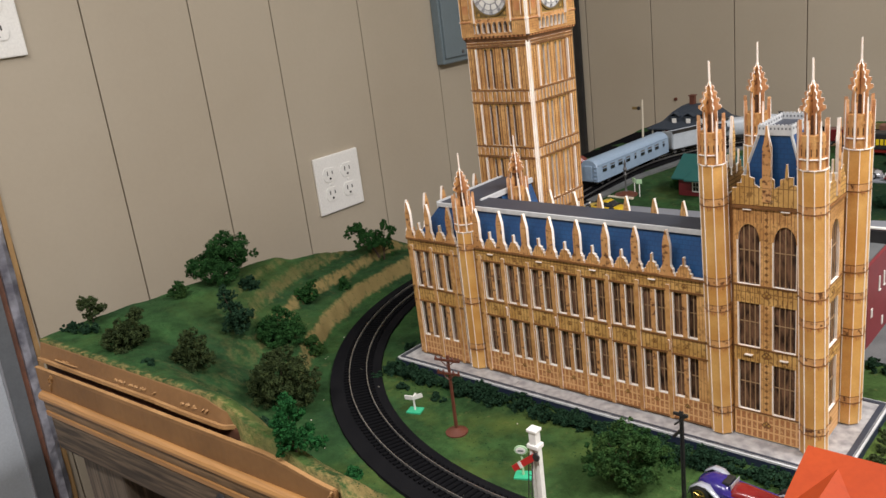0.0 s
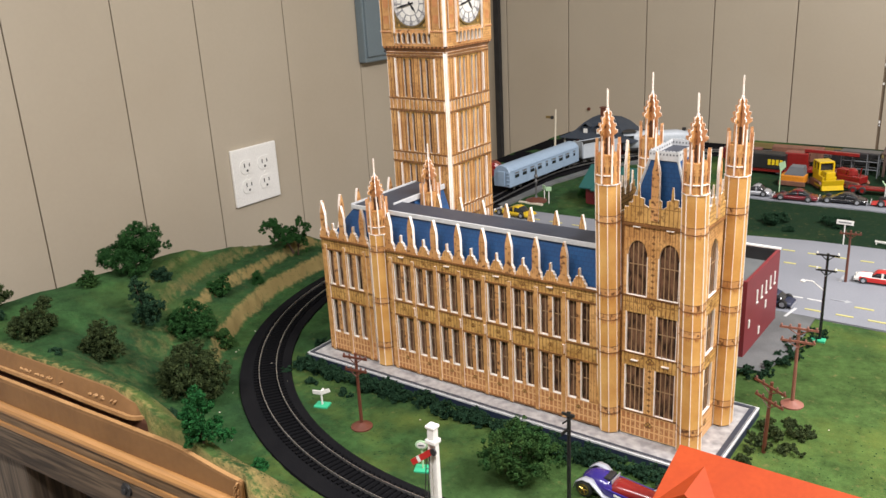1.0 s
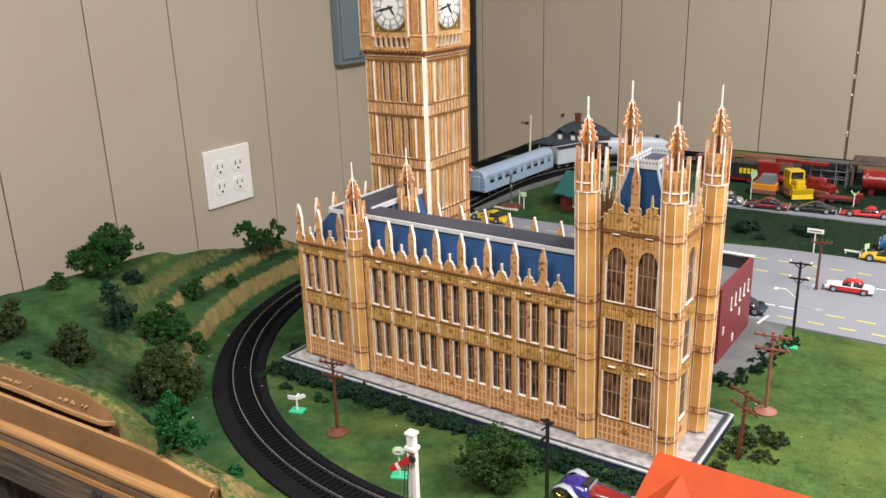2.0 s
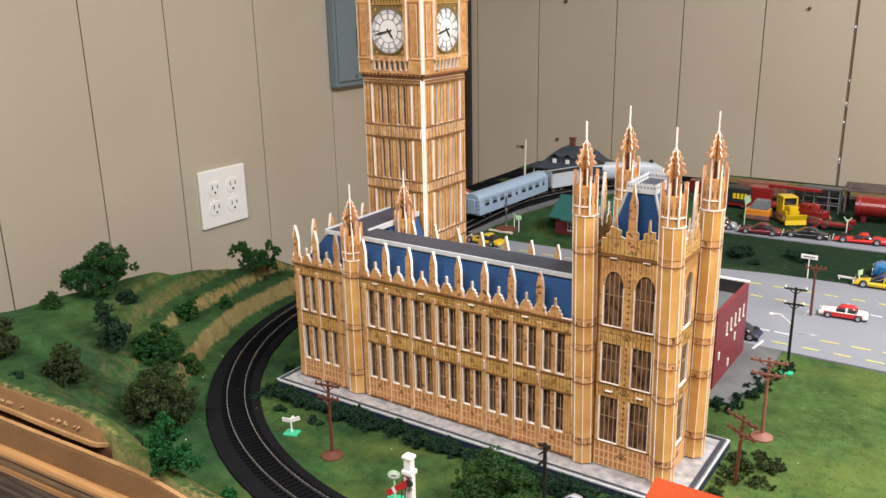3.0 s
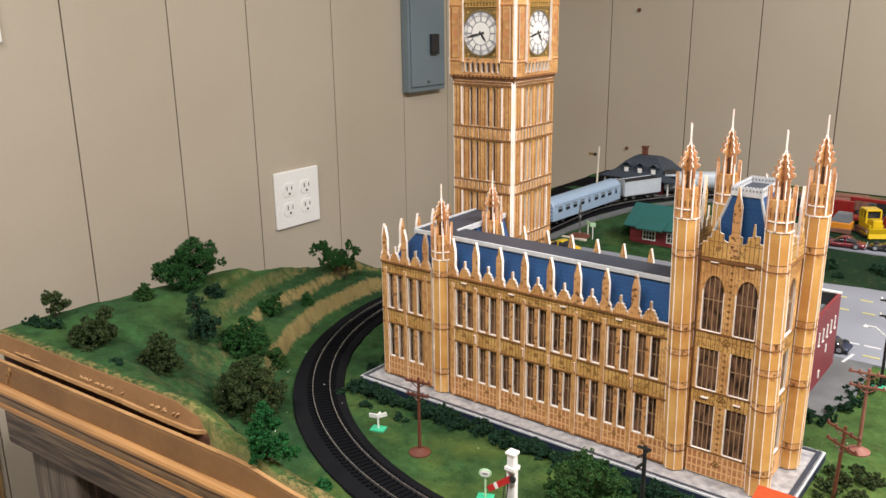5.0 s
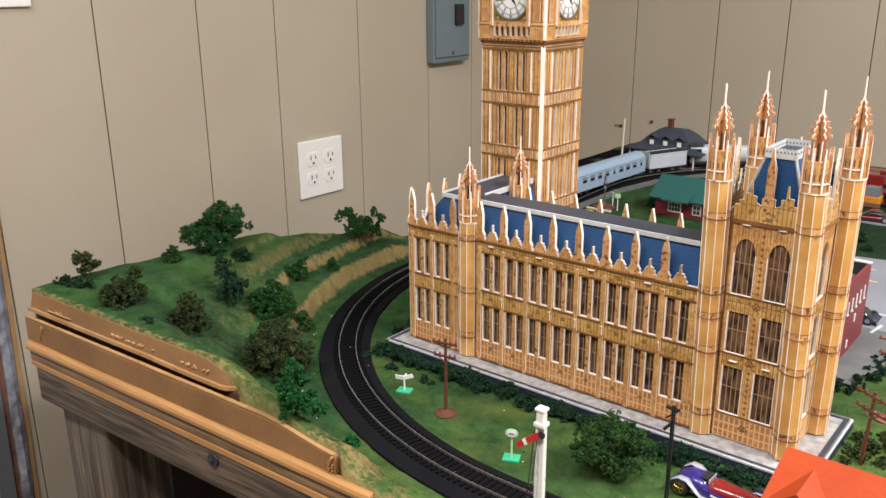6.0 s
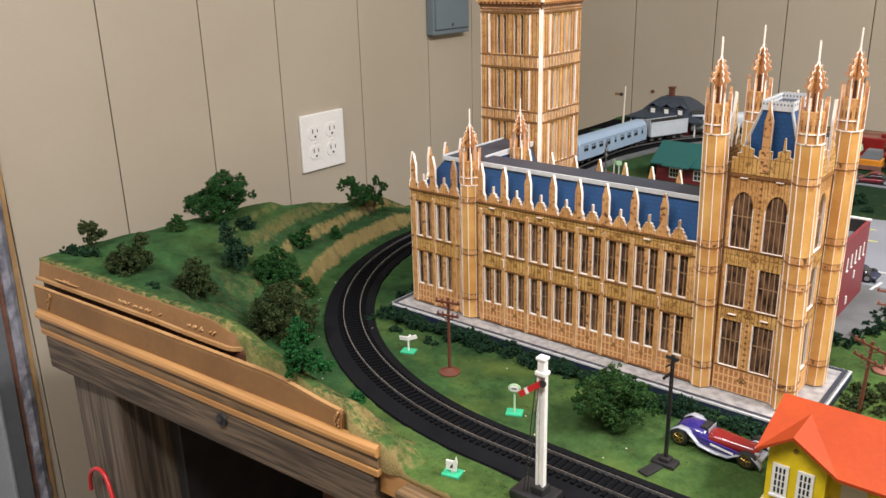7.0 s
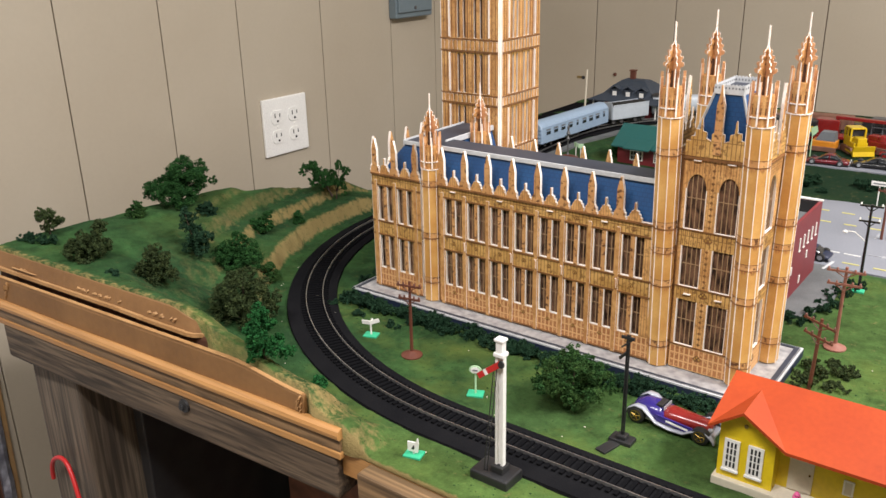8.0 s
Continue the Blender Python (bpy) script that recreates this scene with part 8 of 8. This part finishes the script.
def back_row():
    """The heap of toy machines and rolling stock standing at the back."""
    digger(-0.205, 1.785, -55, "yellow toy bulldozer among the machines at the back")
    digger(-0.165, 1.800, 160, "red toy bulldozer among the machines at the back", "red", False)
    t = thing("toy_loader", -0.252, 1.775, GRASS + 0.002, "orange and grey toy loader on tracks", "toy machine", 0, "toy machines at the back")
    part("body", bx(-0.020, 0.020, -0.013, 0.013, 0.004, 0.018, bevel=0.002), "orange_dull", t)
    part("cab", loft(B(), [[(-0.014, -0.012, 0.018), (0.018, -0.012, 0.018), (0.018, 0.012, 0.018), (-0.014, 0.012, 0.018)], [(-0.006, -0.010, 0.033), (0.016, -0.010, 0.033), (0.016, 0.010, 0.033), (-0.006, 0.010, 0.033)]]), "grey", t)
    for s in (-1, 1):
        part("crawler", bx(-0.022, 0.022, s * 0.0145 - 0.0015, s * 0.0145 + 0.0015, 0, 0.008, bevel=0.001), "rust", t)
    t = thing("freight_wagon", -0.312, 1.840, GRASS + 0.002, "dark freight wagon with red underframe", "toy wagon", 0, "toy machines at the back")
    part("body", bx(-0.055, 0.030, -0.014, 0.014, 0.010, 0.038, bevel=0.002), "black", t)
    part("frame", bx(-0.060, 0.036, -0.012, 0.012, 0.004, 0.010, bevel=0.001), "red", t)
    for i in range(4):
        part("emblem_bar", bx(0.000 + 0.007 * i, 0.005 + 0.007 * i, -0.0148, -0.0142, 0.018, 0.028), "yellow", t)
    for s in (-1, 1):
        for xx in (-0.04, 0.018):
            wheel(t, xx, s * 0.010, 0.005, 0.003, "pewter")
    t = thing("crane_wagon", -0.238, 1.856, GRASS + 0.002, "red toy crane wagon with a long jib", "toy crane", 4, "toy machines at the back")
    part("deck", bx(-0.065, 0.065, -0.014, 0.014, 0.006, 0.012, bevel=0.001), "red", t)
    part("housing", bx(-0.050, -0.010, -0.013, 0.013, 0.012, 0.040, bevel=0.002), "red", t)
    part("jib", bx(-0.02, 0.070, -0.004, 0.004, 0.040, 0.046, bevel=0.001, m=pose(0, 0, 0, 0, 2, 0)), "red", t)
    for s in (-1, 1):
        for xx in (-0.05, 0.05):
            wheel(t, xx, s * 0.011, 0.005, 0.003, "pewter")
    t = thing("scaffold_frame", -0.168, 1.880, GRASS + 0.002, "grey plastic frame with ladders among the machines", "frame", 0, "toy machines at the back")
    b = B()
    for xx in (-0.03, -0.012, 0.012, 0.03):
        for yy in (-0.01, 0.01):
            rod(b, (xx, yy, 0), (xx, yy, 0.042), 0.0011)
    for zz in (0.014, 0.028, 0.042):
        for yy in (-0.01, 0.01):
            rod(b, (-0.03, yy, zz), (0.03, yy, zz), 0.0009)
    part("frame", b, "grey", t)
    part("platform", bx(-0.032, 0.032, -0.012, 0.012, 0.0425, 0.0445), "pewter", t)
    t = thing("low_trailer", -0.128, 1.765, GRASS + 0.002, "red toy trailer with round wheels", "toy trailer", 5, "toy machines at the back")
    part("bed", bx(-0.034, 0.030, -0.009, 0.009, 0.006, 0.010, bevel=0.001), "red", t)
    part("gooseneck", bx(0.020, 0.034, -0.006, 0.006, 0.010, 0.018, bevel=0.001), "red", t)
    for s in (-1, 1):
        for xx in (-0.026, -0.012, 0.026):
            wheel(t, xx, s * 0.010, 0.0058, 0.004, "red")
    # covered shed of dull brown board and the large red boiler in it
    t = thing("open_shed", -0.085, 1.915, GRASS + 0.002, "dull grey-brown open shed over the boiler", "model shed", 3, "toy machines at the back")
    part("roof", loft(B(), [[(-0.052, -0.03, 0.040), (0.10, -0.03, 0.040), (0.10, 0.03, 0.041), (-0.052, 0.03, 0.041)], [(-0.052, -0.03, 0.0425), (0.10, -0.03, 0.0425), (0.10, 0.03, 0.046), (-0.052, 0.03, 0.046)]]), "shed_brown", t)
    for xx in (-0.047, 0.02, 0.092):
        for yy in (-0.026, 0.026):
            part("post", bx(xx - 0.002, xx + 0.002, yy - 0.002, yy + 0.002, 0, 0.040), "shed_brown", t)
    part("roof_vent", loft(B(), [[(-0.048, -0.014, 0.0442), (-0.022, -0.014, 0.0442), (-0.022, 0.010, 0.0442), (-0.048, 0.010, 0.0442)], [(-0.044, -0.010, 0.0500), (-0.028, -0.010, 0.0500), (-0.028, 0.006, 0.0500), (-0.044, 0.006, 0.0500)]]), "shed_brown", t)
    t = thing("toy_boiler", -0.062, 1.850, GRASS + 0.002, "large red toy boiler lying on a cradle", "toy boiler", 4, "toy machines at the back")
    m = Matrix.Translation((0, 0, 0.025)) @ pose(0, 0, 0, 0, 90, 0)
    part("barrel", lathe(B(), [(0.0165, -0.045), (0.0195, -0.045), (0.0195, -0.040), (0.0185, -0.038), (0.0185, 0.048), (0.0150, 0.052)], 24, m=m), "red", t)
    part("mouth", cyl(B(), 0.0150, 0.0150, -0.0462, -0.0452, 24, m=m), "black", t)
    for xx in (-0.03, 0.03):
        part("cradle", bx(xx - 0.004, xx + 0.004, -0.014, 0.014, 0, 0.010), "dark_red", t)
    t = thing("toy_cab", -0.004, 1.79, GRASS + 0.002, "dark blue toy lorry cab beside the boiler", "toy lorry", 0, "toy machines at the back")
    part("cab", bx(-0.014, 0.016, -0.013, 0.013, 0.006, 0.034, bevel=0.002), "grey", t)
    part("window", bx(-0.0145, -0.0138, -0.010, 0.010, 0.020, 0.031), "car_glass", t)
    part("window", bx(-0.010, 0.012, -0.0136, -0.0131, 0.020, 0.031), "car_glass", t)
    for s in (-1, 1):
        for xx in (-0.009, 0.011):
            wheel(t, xx, s * 0.011, 0.006, 0.004)
    for x, y, w, hh, m, lab in ((-0.285, 1.925, 0.09, 0.034, "rust", "dull brown toy wagon in the row at the back"), (-0.185, 1.935, 0.08, 0.030, "black", "black toy wagon in the row at the back"), (-0.38, 1.90, 0.07, 0.030, "dark_red", "dark red toy wagon in the row at the back")):
        t = thing("toy_wagon", x, y, GRASS + 0.002, lab, "toy wagon", 3, "toy machines at the back")
        part("body", bx(-w / 2, w / 2, -0.012, 0.012, 0.008, hh, bevel=0.0015), m, t)
        for i in range(6):
            part("rib", bx(-w / 2 + w * (i + 0.4) / 6, -w / 2 + w * (i + 0.6) / 6, -0.0128, 0.0128, 0.009, hh - 0.001), m, t)
        part("frame", bx(-w / 2 + 0.003, w / 2 - 0.003, -0.010, 0.010, 0.004, 0.008), "black", t)
        for s2 in (-1, 1):
            for xx in (-w * 0.35, w * 0.35):
                wheel(t, xx, s2 * 0.009, 0.0046, 0.003, "pewter")
    t = thing("toy_wagon", -0.782, 1.585, GRASS + 0.002, "rounded red toy wagon on the black corner ground", "toy wagon", 24, "toy machines at the back")
    sec = []
    for x, w, zt in ((-0.045, 0.012, 0.026), (-0.042, 0.015, 0.031), (0.030, 0.015, 0.031), (0.040, 0.0135, 0.024), (0.044, 0.010, 0.014)):
        sec.append([(x, -w, 0.006), (x, -w, 0.006 + (zt - 0.006) * 0.75), (x, -w * 0.7, zt), (x, w * 0.7, zt), (x, w, 0.006 + (zt - 0.006) * 0.75), (x, w, 0.006)])
    b = loft(B(), sec)
    bmesh.ops.recalc_face_normals(b, faces=b.faces[:])
    part("body", b, "red", t)
    for s2 in (-1, 1):
        for xx in (-0.028, 0.024):
            wheel(t, xx, s2 * 0.011, 0.0055, 0.004, "pewter")
    tagged(obj("back_fringe", bx(-0.42, 1.45, 2.040, 2.058, GRASS, 0.004, bevel=0.002), "grass"), "dark green strip along the layout's back edge", "trim", kind="structure")


back_row()


# ---------------------------------------------------------------- the train, standing on the far curve
def rolling(name, x, y, turn, label, category):
    return thing(name, x, y, GRASS + 0.0078, label, category, turn, "train on the far curve")


def bogie(t, x, m="black"):
    b = part("bogie", bx(x - 0.016, x + 0.016, -0.009, 0.009, 0.003, 0.0085, bevel=0.001), m, t)
    for s in (-1, 1):
        for xx in (-0.010, 0.010):
            mm = Matrix.Translation((x + xx, s * 0.0088, 0.0045)) @ pose(0, 0, 0, 90, 0, 0)
            part("wheel", lathe(B(), [(0.0050, -0.0012), (0.0046, 0.0012)], 14, m=mm), "pewter", b)


def coach():
    t = rolling("railway_coach", -0.669, 1.612, 87.0, "pale blue plastic railway coach on the far track", "railway coach")
    L, W, H = 0.237, 0.036, 0.047
    arc = [(W / 2, 0.009), (W / 2 + 0.0003, 0.024), (W / 2 - 0.0004, 0.0355), (W / 2 - 0.003, 0.0405), (W * 0.30, 0.0445), (W * 0.14, 0.0466), (0, 0.047)]
    ring = arc + [(-a, z) for a, z in arc[:-1][::-1]]
    sec = [[(x, a * k, 0.009 + (z - 0.009) * k2) for a, z in ring] for x, k, k2 in ((-L / 2, 0.93, 0.97), (-L / 2 + 0.002, 1, 1), (L / 2 - 0.002, 1, 1), (L / 2, 0.93, 0.97))]
    b = loft(B(), sec)
    bmesh.ops.recalc_face_normals(b, faces=b.faces[:])
    body = part("body", b, "train_blue", t)
    for s in (-1, 1):
        for i in range(9):
            x = -0.098 + i * 0.0245
            small = i in (4, 8)
            w = 0.004 if small else 0.0075
            y0, y1 = sorted((s * (W / 2 + 0.0001), s * (W / 2 + 0.0007)))
            f = part("window", bx(x - w, x + w, y0, y1, 0.0225, 0.0345), "train_blue", body)
            y0, y1 = sorted((s * (W / 2 + 0.0006), s * (W / 2 + 0.0010)))
            part("pane", bx(x - w + 0.0010, x + w - 0.0010, y0, y1, 0.0235, 0.0290), "car_glass", f)
            part("vent_pane", bx(x - w + 0.0010, x + w - 0.0010, y0, y1, 0.0305, 0.0335), "grey", f)
        y0, y1 = sorted((s * (W / 2 - 0.0006), s * (W / 2 + 0.0006)))
        part("gutter", bx(-L / 2 + 0.002, L / 2 - 0.002, y0, y1, 0.0368, 0.0376), "train_blue", body)
    for e in (-1, 1):
        x0, x1 = sorted((e * L / 2, e * (L / 2 + 0.003)))
        part("gangway", bx(x0, x1, -0.0075, 0.0075, 0.010, 0.037, bevel=0.0012), "train_blue", body)
        for zz in (0.014, 0.021, 0.028, 0.034):
            part("step", bx(x0, x1 - 0.001 * e if e > 0 else x1, -0.0155, -0.0115, zz, zz + 0.0012), "train_blue", body)
        bogie(t, e * 0.085)
    part("underframe", bx(-L / 2 + 0.004, L / 2 - 0.004, -0.010, 0.010, 0.0065, 0.009), "black", t)
    part("battery_box", bx(-0.03, 0.02, -0.012, 0.012, 0.003, 0.0065), "black", t)


def tender():
    t = rolling("locomotive_tender", -0.640, 1.795, 66.0, "pale grey tender heaped with black coal", "railway tender")
    b = B()
    box(b, -0.047, 0.047, -0.0165, 0.0165, 0.009, 0.036, bevel=0.0015)
    part("tank", b, "train_white", t)
    b = B()
    bmesh.ops.create_grid(b, x_segments=26, y_segments=10, size=0.5, matrix=Matrix.Diagonal((0.084, 0.029, 1, 1)))
    for v in b.verts:
        v.co.z = 0.0355 + 0.005 * max(0, 1 - (v.co.y / 0.0145) ** 2) + 0.0016 * noise.noise((v.co.x * 300, v.co.y * 300, 0))
    part("coal", b, "coal", t)
    for s in (-1, 1):
        y0, y1 = sorted((s * 0.0163, s * 0.0172))
        part("side_rim", bx(-0.046, 0.046, y0, y1, 0.036, 0.0385), "train_white", t)
    part("end_plate", bx(-0.0478, -0.0465, -0.014, 0.014, 0.012, 0.042, bevel=0.0004), "train_white", t)
    part("underframe", bx(-0.045, 0.045, -0.010, 0.010, 0.005, 0.009), "black", t)
    for x in (-0.028, 0.028):
        bogie(t, x)


def locomotive():
    t = rolling("steam_locomotive", -0.548, 1.908, 38.0, "pale grey streamlined steam locomotive with black skirts", "locomotive")
    L = 0.165
    sec = []
    for x, w, z0, z1 in ((-0.082, 0.0165, 0.010, 0.045), (-0.055, 0.0165, 0.010, 0.046), (-0.050, 0.0160, 0.014, 0.045), (0.030, 0.0155, 0.014, 0.044), (0.055, 0.0145, 0.013, 0.040), (0.072, 0.0125, 0.011, 0.030), (0.081, 0.0085, 0.010, 0.018), (0.084, 0.0050, 0.009, 0.012)):
        sec.append([(x, w * math.copysign(abs(math.cos(a)) ** 0.55, math.cos(a)), z0 + (z1 - z0) * max(0.0, math.sin(a)) ** 0.6) for a in [math.pi * i / 12 for i in range(13)]])
    b = loft(B(), sec)
    bmesh.ops.recalc_face_normals(b, faces=b.faces[:])
    body = part("boiler_casing", b, "train_white", t, smooth=True)
    part("nose", bx(0.066, 0.080, -0.0105, 0.0105, 0.012, 0.024, bevel=0.003), "navy", body)
    part("skirt", bx(-0.080, 0.074, -0.0168, 0.0168, 0.0085, 0.0145, bevel=0.001), "black", t)
    part("cab_window", bx(-0.078, -0.062, -0.0172, 0.0172, 0.029, 0.039), "car_glass", body)
    part("cab_roof", bx(-0.084, -0.056, -0.0155, 0.0155, 0.0455, 0.0470, bevel=0.0006), "black", body)
    part("chimney", lathe(B(), [(0.0045, 0.042), (0.0040, 0.0455), (0.0048, 0.0470)], 12, m=Matrix.Translation((0.045, 0, 0))), "black", body)
    part("frame", bx(-0.078, 0.078, -0.008, 0.008, 0.003, 0.0085), "black", t)
    for s in (-1, 1):
        for x in (-0.038, -0.008, 0.022):
            mm = Matrix.Translation((x, s * 0.0098, 0.0082)) @ pose(0, 0, 0, 90, 0, 0)
            w = part("driving_wheel", lathe(B(), [(0.0088, -0.0012), (0.0088, -0.0004), (0.0078, 0.0012)], 18, m=mm), "black", t)
            part("tyre", lathe(B(), [(0.0090, -0.0016), (0.0090, -0.0008)], 18, m=mm), "pewter", w)
        for x in (0.048, 0.064):
            mm = Matrix.Translation((x, s * 0.0098, 0.0050)) @ pose(0, 0, 0, 90, 0, 0)
            part("leading_wheel", lathe(B(), [(0.0052, -0.0012), (0.0050, 0.0012)], 14, m=mm), "pewter", t)
        part("coupling_rod", bx(-0.040, 0.024, s * 0.0122 - 0.0005, s * 0.0122 + 0.0005, 0.0068, 0.0084), "silver", t)


coach()
tender()
locomotive()


# ---------------------------------------------------------------- door edge on the west wall, wire on the post
def door_edge():
    d = new("door_1")
    # the door hangs slightly out of plumb
    d.matrix_basis = Matrix.Translation((0, 0.71, -0.1)) @ pose(0, 0, 0, -1.5, 0, 0) @ Matrix.Translation((0, -0.71, 0.1))
    tagged(d, "pale door with taped silver edge in the west wall", "door", kind="structure")
    strips = (("door_leaf", -0.10, 0.6695, 0.006, "sheet"), ("chrome_edge", 0.6695, 0.6720, 0.0115, "silver"), ("door_frame", 0.6725, 0.6955, 0.010, "grey"), ("gap_board", 0.6958, 0.7048, 0.0035, "rust"),
              ("raw_edge", 0.7242, 0.7315, 0.0045, "sheet_wood"))
    for nm, y0, y1, dx, m in strips:
        part(nm, bx(WEST + 0.0005, WEST + dx, y0, y1, FLOOR, CEIL - 0.2), m, d)
    # crumpled tape
    b = B()
    rings = []
    n = 150
    for i in range(n + 1):
        z = FLOOR + (CEIL - 0.2 - FLOOR) * i / n
        w = 0.0016
        rings.append([(WEST + 0.001, 0.7050, z), (WEST + 0.008 + w * noise.noise((1.0, z * 30, 0)), 0.7052 + w * noise.noise((2.0, z * 26, 0)), z), (WEST + 0.011 + 2 * w * noise.noise((3.0, z * 40, 0)), 0.7150, z),
                      (WEST + 0.007 + w * noise.noise((4.0, z * 30, 0)), 0.7228 + 1.2 * w * noise.noise((5.0, z * 18, 0)), z), (WEST + 0.001, 0.7235, z)])
    loft(b, rings)
    bmesh.ops.recalc_face_normals(b, faces=b.faces[:])
    part("tape", b, "foil", d, "crumpled silver tape")


def wire():
    t = thing("red_wire", -0.706, 0.592, -0.170, "thick red wire looped over the table post", "wire")
    cu = bpy.data.curves.new("wire_line", "CURVE")
    cu.dimensions, cu.bevel_depth, cu.bevel_resolution = "3D", 0.0024, 3
    sp = cu.splines.new("NURBS")
    pts = [(-0.034, -0.004, -0.030), (-0.030, -0.006, -0.008), (-0.012, -0.006, 0.010), (0.010, -0.006, 0.012), (0.026, -0.010, -0.010), (0.046, -0.016, -0.045), (0.070, -0.014, -0.090), (0.085, -0.010, -0.170)]
    sp.points.add(len(pts) - 1)
    for p, q in zip(sp.points, pts):
        p.co = (*q, 1)
    sp.use_endpoint_u, sp.order_u = True, 4
    tmp = new("wire_tmp", cu)
    dg = bpy.context.evaluated_depsgraph_get()
    me = bpy.data.meshes.new_from_object(tmp.evaluated_get(dg))
    bpy.data.objects.remove(tmp)
    me.materials.clear()
    me.materials.append(M["red_wire"])
    ob = new("insulation", me)
    ob.parent = t


door_edge()
wire()
t = thing("blue_canister", -0.50, 0.95, FLOOR, "dark blue plastic canister on the floor under the table", "canister")
part("body", lathe(B(), [(0.06, 0), (0.062, 0.02), (0.062, 0.5), (0.05, 0.55), (0.02, 0.57), (0.02, 0.60)], 20), "blue", t)
part("cap", lathe(B(), [(0.023, 0.60), (0.023, 0.625), (0.018, 0.63)], 16), "white", t)
